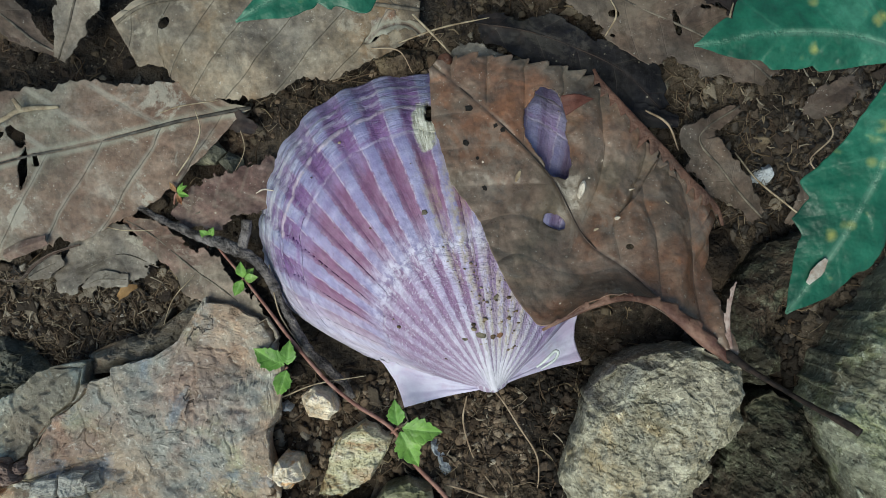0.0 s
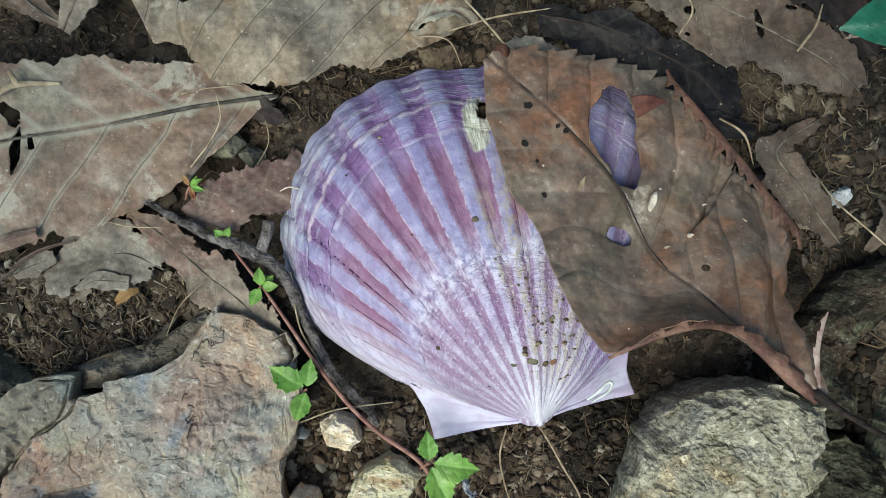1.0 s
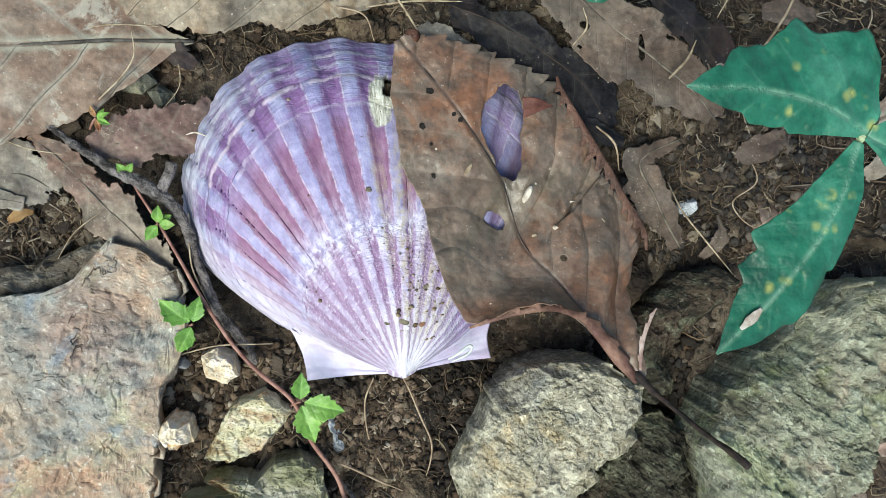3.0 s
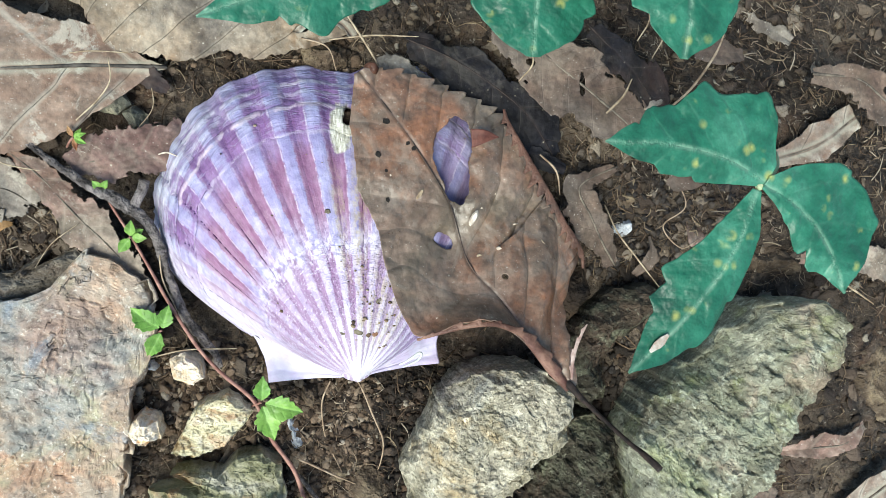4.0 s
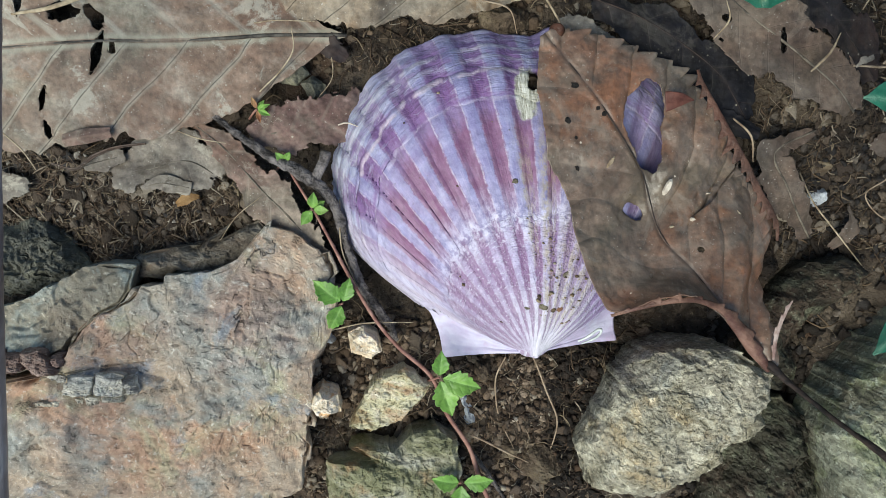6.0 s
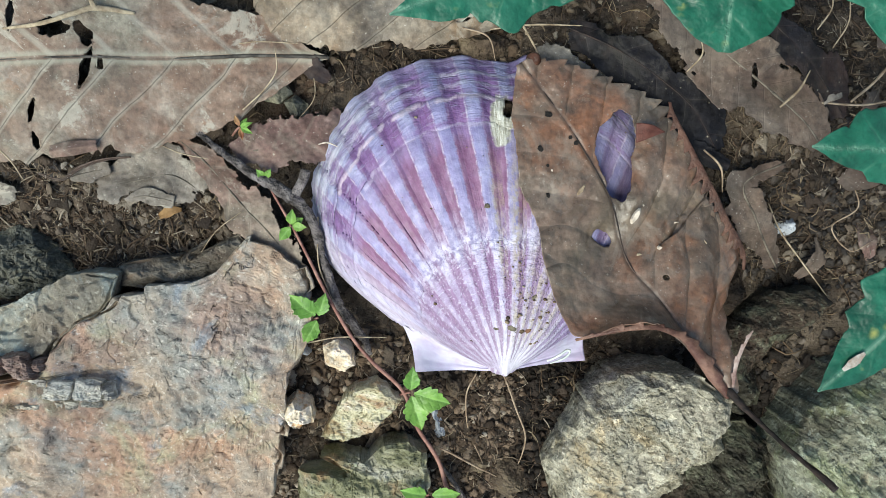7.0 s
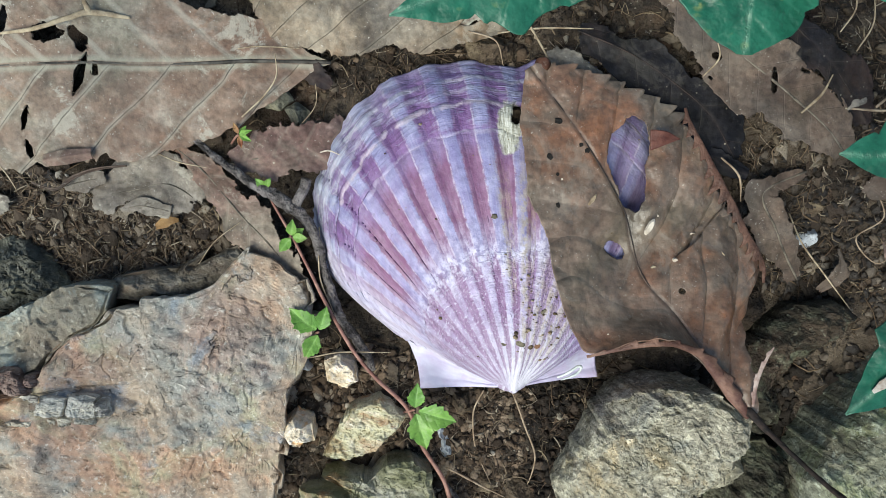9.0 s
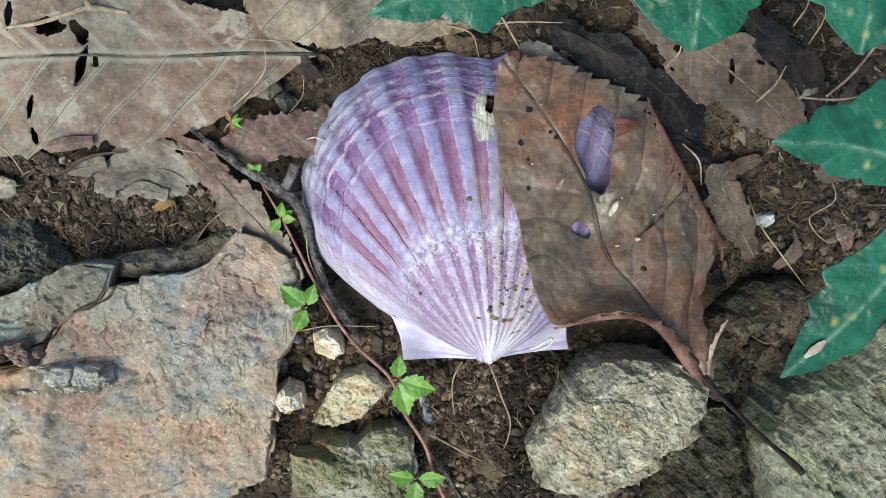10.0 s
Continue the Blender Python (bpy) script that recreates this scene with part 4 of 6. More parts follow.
rock("earth_clod", [(-22, 58), (-14, 61), (-8, 60), (-7, 55), (-13, 51), (-20, 53)], -8, 2, CLOD, "brown crumbly lump of earth above the shell", 52, 3, 1.2, na=80, nr=28)
rock("earth_clod", [(70, -8), (74, 4), (84, 8), (88, -2), (82, -12)], -8, 3, CLOD_SHADED, "lump of earth beside the leaf, darkened for shade", 56, 3, 1.4, na=80, nr=28)
rock("slate_pebble", [(-79, 30), (-75, 34), (-70, 34), (-67, 30), (-70, 26), (-76, 26)], -8, -1, SLATE_WET, "dark blue-gray flat pebble near the leaf's base", 57, 6, 0.6, (0, 0), 3, 0.8, na=70, nr=24)
rock("slate_pebble", [(-69, 27), (-66, 30), (-62, 28), (-61, 24), (-65, 22)], -8, -1, SLATE_WET, "small dark blue-gray pebble near the leaf's base", 58, 6, 0.6, (0, 0), 3, 0.8, na=60, nr=20)
# greenish stone, coloured darker for the shade between leaf and boulder
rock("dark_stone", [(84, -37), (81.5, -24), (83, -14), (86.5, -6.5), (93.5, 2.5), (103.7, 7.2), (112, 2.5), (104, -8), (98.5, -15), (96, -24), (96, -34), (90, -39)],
     -10, 9, MOSS_SHADED, "greenish stone half buried beside the leaf, darkened for shade", 53, 5, 1.5, (0.1, 0.05), 0, 0.5, 300, 110, 1.4, 0.08, 0.3, crown=2, rim_at=0.7, knobs=0.4)
# added stone whose dark colour paints the shade on the boulder's near flank
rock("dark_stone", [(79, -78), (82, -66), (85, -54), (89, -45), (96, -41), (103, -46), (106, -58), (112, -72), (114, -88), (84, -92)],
     -12, 11, MOSS_SHADED, "boulder's shaded flank, built as a separate darkened stone", 60, 4, 1.9, (0.38, 0.0), 0, 0.5, 300, 110, 1.8, 0.08, 0.4, crown=1, rim_at=0.62, knobs=0.5)
rock("brown_stone", [(178, 2), (186, 9), (206, 8), (214, -20), (204, -34), (188, -26), (178, -10)], -2, 14, CLOD, "dull brown stone behind the boulder", 54, 4, 1.2, na=110, nr=36)
rock("brown_stone", [(134, 22), (146, 28), (160, 24), (166, 16), (150, 17), (138, 16)], 0, 16, CLOD, "brown stone beside the boulder", 55, 4, 1.0, na=90, nr=30)

# ---- dead leaves ----


def leaf(name, mid, left, right, material, label="", category="leaf", parent=None, nu=150, nv=70, teeth=0, depth=0.0, rag=0.0, edge_l=((0, 0), (1, 0)), edge_r=((0, 0), (1, 0)), holes=(), wrinkle=0.6,
         thick=0.28, seed=1, rib=None, rib_material=None, bend=1.4, spacing=15.0, relief=0.07, pleat=(0.0, 0.0), tooth_skew=0.8, rib_name="midrib", group="", fold=0.0, slant=0.85, jagged=0.14, tatter=0.0, faint_right=1.0, press=()):
    """A leaf along its midrib (x, y, z), with half-widths and edge heights given along it from 0 to 1; holes are x, y, two radii and a turn."""
    nu, nv = max(12, int(nu * 0.76)), max(8, int(nv * 0.76))
    c, length = catmull(mid, nu)
    s = np.linspace(0, 1, nu)
    t = np.gradient(c[:, :2], axis=0)
    t /= np.linalg.norm(t, axis=1)[:, None]
    n = np.stack([-t[:, 1], t[:, 0]], 1)
    v = np.sign(np.linspace(-1, 1, nv)) * np.abs(np.linspace(-1, 1, nv)) ** 0.9
    wl, wr = np.interp(s, *zip(*left)), np.interp(s, *zip(*right))
    ker = np.ones(7) / 7
    wl, wr = [np.convolve(np.pad(w, 3, mode="edge"), ker, "valid") for w in (wl, wr)]
    W = np.where(v[None] > 0, wl[:, None], wr[:, None])
    e = np.abs(v)[None] + 0 * W
    side = np.sign(v)[None] + 0 * W
    S = s[:, None] + 0 * W
    if rag:
        lim = 1 - rag * np.clip(0.5 + 1.1 * fbm(S.ravel() * length, side.ravel() * 37, 7, 5, seed + 5, 0.62).reshape(W.shape), 0, 1.6)
        W = W * np.clip(lim, 0.15, 1)
    off = W * e
    if teeth:
        ph = S * teeth + 0.13 * side + 0.25 * fbm(S.ravel() * 40, side.ravel() * 9, 6, 2, seed).reshape(W.shape)
        saw = (ph - np.floor(ph))
        saw = np.where(saw < tooth_skew, saw / tooth_skew, (1 - saw) / (1 - tooth_skew)) - 0.5
        dl, dr = depth if isinstance(depth, tuple) else (((0, depth), (1, depth)),) * 2
        amp = np.where(side > 0, np.interp(S, *zip(*dl)), np.interp(S, *zip(*dr)))
        amp = amp * np.clip(0.8 + 0.8 * fbm(S.ravel() * 100, side.ravel() * 9, 5, 2, seed + 0.7).reshape(W.shape), 0.2, 1.6)
        off = off + amp * saw * e ** 5 * np.minimum(W / 6, 1)
    XY = c[:, None, :2] + n[:, None] * (off * side)[..., None]
    x, y = XY[..., 0].ravel(), XY[..., 1].ravel()
    dz = np.where(side > 0, np.interp(S, *zip(*edge_l)), np.interp(S, *zip(*edge_r)))
    z = c[:, 2][:, None] + dz * e ** bend + fold * (e * W)
    phase = (S * length - slant * W * e) / spacing
    ridge = np.abs(phase - np.floor(phase) - 0.5)
    relief = relief * np.where(side > 0, 1.0, faint_right)
    z = z - relief * np.exp(-(ridge / 0.07) ** 2) * np.minimum(1, e * 6) + relief * 0.8 * (ridge - 0.25) * np.minimum(1, e * 3)
    z = z + np.where(side > 0, pleat[0], pleat[1]) * ((2 * ridge) ** 0.6 - 0.6) * np.minimum(1, e * 4)
    z = z + wrinkle * (fbm(x, y, 22, 3, seed + 0.3) + 0.4 * fbm(x, y, 5, 3, seed + 2.3)).reshape(W.shape) * np.minimum(1, 0.4 + e)
    for px, py, pr, pd in press:
        z = z - pd * np.exp(-(((x - px) ** 2 + (y - py) ** 2) / pr ** 2).reshape(W.shape))
    verts = np.stack([x, y, z.ravel()], 1)
    uv = np.stack([(S * length).ravel() / 100, (off * side).ravel() / 100], 1)
    i = np.arange(nu * nv).reshape(nu, nv)
    f = np.stack([i[:-1, :-1], i[1:, :-1], i[1:, 1:], i[:-1, 1:]], -1).reshape(-1, 4)[:, ::-1]
    keep = np.ones(len(f), bool)
    for k, (hx, hy, ha, hb, turn) in enumerate(holes):
        ct, st = math.cos(radians(turn)), math.sin(radians(turn))
        dx, dy = verts[:, 0] - hx, verts[:, 1] - hy
        px, py = (dx * ct + dy * st) / ha, (dy * ct - dx * st) / hb
        r, th = np.hypot(px, py), np.arctan2(py, px)
        rim = 1 + jagged * fbm(np.cos(th) * 10 + 31 * k, np.sin(th) * 10, 5, 4, seed + 4, 0.7)
        inside = r < rim
        keep &= ~inside[f].all(1)
        push = np.where(inside, rim / np.maximum(r, 0.05), 1.0)
        qx, qy = px * push * ha, py * push * hb
        verts[:, 0] = np.where(inside, hx + qx * ct - qy * st, verts[:, 0])
        verts[:, 1] = np.where(inside, hy + qx * st + qy * ct, verts[:, 1])
    if tatter:
        border = np.minimum(np.minimum(1 - e, S * length / (0.6 * W.max())), (1 - S) * length / (0.6 * W.max())).ravel()
        eaten = border + tatter * (0.9 * fbm(verts[:, 0], verts[:, 1], 9, 5, seed + 0.9, 0.7) - 0.25) < 0
        keep &= ~eaten[f].any(1)
    f = f[keep]
    used = np.unique(f)
    back = np.full(len(verts), -1)
    back[used] = np.arange(len(used))
    ob = mesh_object(name, verts[used], back[f], material, parent, label, uv[used])
    if parent is None:
        tagged(ob, label, category, group)
    sol = ob.modifiers.new("thickness", "SOLIDIFY")
    sol.thickness, sol.offset = thick * 0.001, -1
    if rib is None:
        rib = 0.35 if name == "dead_leaf" else 0.0
    if rib:
        pts = c[:: max(1, nu // 14)].copy()
        pts[:, 2] += 0.15
        strand(rib_name, pts, [rib, rib * 0.7, rib * 0.3] if rib_material else [rib] * 2, rib_material or MIDRIB, ob, "", 40, 6, 0.15)
    return ob


# the big leaf lying on the shell; its midrib runs from the tip to the stalk
cover = leaf("dead_leaf", [(-4, 52, 12), (10, 39, 18.5), (18, 31, 20), (28, 20, 20.8), (34, 9, 21.2), (38, 2, 23), (46, -4, 26.5), (54, -11.5, 30), (63, -19.5, 30.5), (73, -27, 31)],
             [(0, 1.5), (0.05, 9), (0.12, 15), (0.19, 20), (0.24, 25), (0.29, 28.6), (0.4, 28.6), (0.455, 30.2), (0.55, 33), (0.62, 33.6), (0.71, 32.8), (0.79, 31.5), (0.84, 18), (0.9, 11), (0.96, 6), (1, 2)],
             [(0, 1.5), (0.1, 12), (0.25, 21), (0.4, 23), (0.5, 24), (0.57, 24.3), (0.6, 24.8), (0.611, 26.5), (0.622, 18.5), (0.64, 13.3), (0.655, 11.3), (0.67, 9.5), (0.69, 7.7), (0.708, 6.2), (0.749, 4.2), (0.805, 2.6), (0.9, 1.3), (1, 0.8)],
             LEAF_BIG, "large brown dead leaf with holes and serrated edge, on the shell", nu=400, nv=220, teeth=27, depth=(((0, 1.8), (0.1, 2.6), (0.5, 3.0), (0.8, 2.8), (1, 1)), ((0, 0.3), (0.55, 0.4), (0.6, 0.6), (1, 0.5))),
             edge_l=((0, 0), (0.2, -6.5), (0.28, -7.2), (0.4, -7.8), (0.455, -9), (0.6, -12.5), (0.69, -16.5), (0.76, -20), (0.81, -20), (0.86, -13), (0.92, -4), (1, 0)), edge_r=((0, 0), (0.2, 2.5), (0.35, 4.5), (0.5, 5.5), (0.6, 8.5), (0.65, 10.8), (0.69, 10.1), (0.73, 8), (0.79, 4.5), (0.85, 2.4), (1, -0.4)),
             holes=[(27.0, 34.6, 5.9, 9.8, 4), (29.0, 27.2, 4.5, 7.6, 12), (29, 8.3, 3.4, 2.1, -25), (48, 1.5, 1.0, 0.8, 0)],
             wrinkle=1.9, seed=3, rib=0.26, rib_material=PETIOLE, spacing=14, relief=0.12, pleat=(2.1, 0.7), slant=-0.9, jagged=0.14, faint_right=0.2, press=[(29, 8.3, 7, 3.2), (27.5, 31, 9, 1.8)])


def toothed_strip(name, path, width, teeth, bite, material, label, parent, curl=0.5, n=260, side=1, seed=1, round_off=False):
    """A narrow curled strip of leaf along a path, with a row of pointed teeth on one side."""
    c, length = catmull(path, n)
    s = np.linspace(0, 1, n)
    t = np.gradient(c[:, :2], axis=0)
    t /= np.linalg.norm(t, axis=1)[:, None]
    nor = np.stack([-t[:, 1], t[:, 0]], 1) * side
    w = np.interp(s, *zip(*width))
    ph = s * teeth + 0.35 * fbm(s * 60, 0 * s, 9, 2, seed)
    saw = (ph - np.floor(ph)) ** 1.6
    tooth = bite * saw * np.clip(0.75 + fbm(s * 80, 0 * s + 5, 7, 2, seed + 0.5), 0.2, 1.5) * np.minimum(1, 8 * np.minimum(s, 1 - s))
    cols = []
    for k in np.linspace(-1, 1, 9):
        a = k * 1.5
        off = w * np.sin(a) / math.sin(1.5) + (tooth * max(0.0, k) ** 3)
        up = curl * w * (math.cos(a) if round_off else -0.6 * k * k) + 0.15 * fbm(c[:, 0], c[:, 1] + 3 * k, 4, 3, seed + 1)
        cols.append(np.column_stack([c[:, :2] + nor * off[:, None], c[:, 2] + up]))
    v = np.stack(cols, 1).reshape(-1, 3)
    i = np.arange(n * 9).reshape(n, 9)
    f = np.stack([i[:-1, :-1], i[1:, :-1], i[1:, 1:], i[:-1, 1:]], -1).reshape(-1, 4)
    ob = mesh_object(name, v, f if side < 0 else f[:, ::-1], material, parent, label)
    sol = ob.modifiers.new("thickness", "SOLIDIFY")
    sol.thickness, sol.offset = 0.0003, 0
    return ob


SLIVER = plain_material("dry_sliver", (0.2, 0.12, 0.1), (0.42, 0.33, 0.29), 200, 0.5, 0.0006)
ROLL_PALE = plain_material("curled_edge_pale", (0.085, 0.04, 0.028), (0.24, 0.135, 0.095), 150, 0.45, 0.0008, c3=(0.1, 0.045, 0.04))
toothed_strip("rolled_edge", [(24, -19.5, 33), (31, -15.6, 35), (37, -12.8, 36.6), (44, -11.2, 36.6), (51, -12.2, 35.2), (57, -15.2, 33.6), (63, -20, 32.2), (68.5, -24.6, 31.4), (72, -27.5, 31)], [(0, 0.25), (0.2, 0.5), (0.4, 0.55), (0.55, 0.9), (0.65, 1.5), (0.85, 1.7), (1, 0.8)], 9, 1.3, ROLL_PALE, "pinkish brown toothed edge rolled under", cover, 0.8, 300, 1, 5, True)
strand("petiole", [(71, -25.5, 31), (76, -29.5, 38), (82, -34, 50), (86, -36.5, 59), (88, -38, 62)], [1.2, 0.75, 0.6, 0.65, 1.0], PETIOLE, cover, "thin dark stalk", 60, 10, 0.3)
toothed_strip("torn_tooth", [(72.4, -24.5, 31.5), (71, -19, 32.5), (71, -13.5, 33), (72.8, -7.2, 33)], [(0, 0.3), (0.4, 0.55), (0.8, 0.35), (1, 0.05)], 4, 0.9, SLIVER, "pale curled sliver of the leaf's edge", cover, 0.4, 80, 1, 8)
toothed_strip("serrated_rim", [(40.5, 50.5, 14.5), (42, 47, 16), (47, 41, 17), (53, 34.6, 16.6), (60, 27.5, 15.8), (66, 21, 14.8), (72, 16, 13.2), (76, 12, 11.5), (78, 7.5, 10)], [(0, 0.3), (0.15, 0.6), (0.4, 0.8), (0.7, 0.9), (1, 0.3)], 15, 2.9, ROLL, "reddish curled toothed rim", cover, 0.6, 300, -1, 12)
FLAP = plain_material("red_flap", (0.07, 0.024, 0.018), (0.14, 0.055, 0.04), 200, 0.5)
leaf("torn_flap", [(31, 40, 19.6), (35, 41, 19.8), (39.5, 41.5, 18.5)], [(0, 2.2), (0.5, 1.6), (1, 0)], [(0, 3.5), (0.5, 2), (1, 0)], FLAP, "reddish torn flap", parent=cover, nu=30, nv=14, wrinkle=0.3, seed=9)

leaf("dead_leaf", [(-58, 42.5, 0), (-80, 37.5, 3), (-92, 34, 4), (-108, 30, 5), (-124, 27, 4), (-147, 21, 2), (-172, 13, 0), (-198, 4, -3)],
     [(0, 0.3), (0.03, 2), (0.06, 6), (0.1, 10), (0.2, 19), (0.36, 26), (0.56, 30), (0.65, 31), (0.8, 26), (1, 0)], [(0, 0.3), (0.03, 1.5), (0.07, 6), (0.12, 11), (0.2, 15), (0.3, 19), (0.45, 20), (0.6, 21), (0.8, 15), (1, 0)],
     LEAF_A, "large tan dead leaf with pale midrib, lying flat", nu=260, nv=130, teeth=30, depth=(((0, 0.3), (1, 0.5)), ((0, 0.8), (1, 1.4))), rag=0.12,
     edge_l=((0, 0), (0.5, -4), (1, -2)), edge_r=((0, 0), (0.5, 1), (1, 0)),
     holes=[(-133.5, 33, 4, 2.6, 10), (-125, 33, 4.6, 2, -50), (-123.5, 24, 1.2, 5.5, -8), (-119.6, 26.5, 1, 2, 0), (-137, 9, 0.8, 4, 0), (-135.5, 1, 0.8, 3, 15), (-128, -1, 1.8, 0.6, -40), (-112.6, 9.5, 0.6, 0.6, 0), (-104.5, 31.8, 0.6, 0.5, 0), (-145, 34, 1.2, 4, 0)],
     wrinkle=1.2, seed=5, rib=0.55, rib_material=RIB_DARK, spacing=17, relief=0.4, pleat=(0.5, 0.2), jagged=0.45, slant=1.05, faint_right=0.1)
leaf("dead_leaf", [(-8, 70, 4), (-30, 72, 6), (-60, 73, 6.5), (-85, 72, 5), (-97, 66, 3)],
     [(0, 6), (0.1, 14), (0.2, 20), (0.4, 26), (0.6, 30), (0.75, 29), (0.88, 24), (1, 14)], [(0, 3), (0.3, 9), (0.6, 5), (0.8, 3), (1, 2)],
     LEAF_B, "mottled gray-brown dead leaf with dark side veins", nu=200, nv=110, teeth=14, depth=0.5, rag=0.14,
     edge_l=((0, -2), (0.5, -3), (1, -2)), holes=[(-82, 66, 2, 1.4, 30), (-22, 62, 3, 1.2, 30)], wrinkle=1.4, seed=6, rib=0.6, spacing=13, relief=0.4)
leaf("dead_leaf", [(-81, 8, -1), (-70, 13, 0), (-60, 18, 0), (-48, 24, -2)], [(0, 3), (0.2, 8), (0.5, 10), (0.8, 10), (1, 7)], [(0, 3), (0.3, 7), (0.6, 10), (0.85, 12), (1, 10)],
     LEAF_PLUM, "reddish brown torn leaf tucked under the shell", nu=154, nv=112, teeth=9, depth=1.5, rag=0.16, tatter=0.6, holes=[(-62.5, 7.5, 1.2, 1, 0), (-56, 7, 1.4, 2, 0)], wrinkle=2.2, seed=7)
leaf("dead_leaf", [(-97, 10, -1), (-86, 4, 1), (-75, -5, 1.5), (-64, -13, 1), (-54, -22, -1)], [(0, 1), (0.2, 6), (0.5, 8), (0.8, 8), (1, 3)], [(0, 1), (0.25, 5), (0.5, 8), (0.75, 9), (1, 3)],
     LEAF_RED, "brown dead leaf strip under the twig", nu=182, nv=98, teeth=8, depth=1.0, rag=0.14, tatter=0.6, holes=[(-64, -4, 3.2, 1.4, -40)], wrinkle=2.0, seed=10, rib=0.25)
leaf("leaf_fragment", [(-118, -10, -2.5), (-106, -5, -0.5), (-96, -1, 0.5), (-85, -5, 0)], [(0, 2), (0.25, 9), (0.5, 12), (0.75, 9), (1, 3)], [(0, 4), (0.4, 9), (0.8, 9), (1, 4)],
     LEAF_GRAY, "gray decayed leaf fragment on the soil", rib=0.2, nu=150, nv=90, rag=0.1, tatter=0.8, wrinkle=1.8, seed=11)
leaf("leaf_fragment", [(-108, -11, 0), (-102, -8.5, 1.6), (-94, -8.5, 1)], [(0, 0.5), (0.5, 3), (1, 2)], [(0, 0.5), (0.5, 2.6), (1, 2.4)], LEAF_GRAY, "pale tan scrap of leaf on the gray fragment", rib=0.15, nu=90, nv=60, rag=0.15, tatter=0.7, wrinkle=0.8, seed=34)
leaf("leaf_fragment", [(-125, -8, -1.5), (-120, -5.5, 0), (-113, -2.5, 0.5)], [(0, 1), (0.5, 3.4), (1, 2)], [(0, 1.5), (0.5, 3.4), (1, 2)], LEAF_GRAY, "gray leaf scrap below the tan leaf", rib=0.15, nu=90, nv=60, rag=0.1, tatter=0.6, wrinkle=1.2, seed=36)
leaf("leaf_fragment", [(-152, -22, -3), (-146, -18, -2), (-138, -15, -2)], [(0, 5), (0.5, 6), (1, 2)], [(0, 6), (0.5, 6), (1, 3)],
     LEAF_GRAY, "gray crumbly leaf fragment at the hollow's rim", rib=0.2, nu=120, nv=90, rag=0.1, tatter=0.9, wrinkle=1.3, seed=12)
leaf("leaf_fragment", [(-133, -8.5, 0), (-126, -8.8, 1.2), (-121, -4, 1.6), (-115, -0.5, 1.8), (-108, 1.8, 1)], [(0, 0.3), (0.5, 0.7), (1, 0.3)], [(0, 0.3), (0.5, 0.7), (1, 0.3)], LEAF_OLD, "pale fibrous strip along a leaf's rim", nu=110, nv=24, rag=0.2, wrinkle=0.8, seed=13, fold=0.4)
leaf("leaf_fragment", [(-130, -1.5, 2.6), (-124, 0.8, 3.6), (-117.5, 3.2, 3)], [(0, 1.6), (0.5, 2.1), (1, 1.3)], [(0, 1.6), (0.5, 2.0), (1, 1.3)], LEAF_RED, "narrow tan curled leaf strip", nu=90, nv=44, wrinkle=0.7, seed=14, fold=-0.55)
leaf("leaf_fragment", [(-98, -14, -1.5), (-94.5, -11.5, 0.5), (-91.5, -10.5, 0)], [(0, 0.8), (0.5, 2.0), (1, 0.5)], [(0, 0.8), (0.5, 1.8), (1, 0.5)], OCHRE, "small ochre leaf scrap", nu=60, nv=36, rag=0.15, tatter=0.3, wrinkle=0.8, seed=15)
leaf("leaf_fragment", [(-70, 42, -2), (-63, 38, 0.5), (-56, 36, -1)], [(0, 2), (0.5, 5), (1, 2)], [(0, 2), (0.5, 4), (1, 2)], LEAF_DARK, "blue-black wet leaf scrap near the leaf's tip", nu=90, nv=60, rag=0.1, tatter=1.0, wrinkle=1.8, seed=37)
leaf("leaf_fragment", [(-26, 58, 1), (-20, 64, 4), (-12, 66, 3), (-6, 62, 1)], [(0, 2), (0.5, 7), (1, 2)], [(0, 1), (0.5, 3), (1, 1)], LEAF_A, "curled tan leaf piece above the shell", nu=90, nv=60, rag=0.1, tatter=1.15, wrinkle=1.2, seed=16)
# upper corner
leaf("dead_leaf", [(-104, 90, 2), (-108, 76, 3), (-112, 64, 1), (-116, 56, -1)], [(0, 6), (0.5, 8), (1, 3)], [(0, 8), (0.5, 8), (1, 3)], LEAF_GRAY, "gray brown dead leaf in the litter", nu=125, nv=84, rag=0.18, tatter=0.6, wrinkle=1.5, seed=17, rib=0.4)
leaf("dead_leaf", [(-145, 78, -1), (-132, 70, 1), (-122, 62, 0), (-114, 58, -2)], [(0, 6), (0.5, 7), (1, 1)], [(0, 6), (0.5, 6), (1, 1)], LEAF_OLD, "old brown dead leaf in the litter", nu=125, nv=84, rag=0.2, tatter=0.6, wrinkle=1.6, seed=18)
leaf("dead_leaf", [(-160, 58, 0), (-150, 50, 1), (-138, 46, 0)], [(0, 6), (0.5, 8), (1, 2)], [(0, 6), (0.5, 5), (1, 2)], LEAF_OLD, "brown dead leaf beyond the tan leaf", nu=112, nv=70, rag=0.2, tatter=0.6, wrinkle=1.5, seed=19)
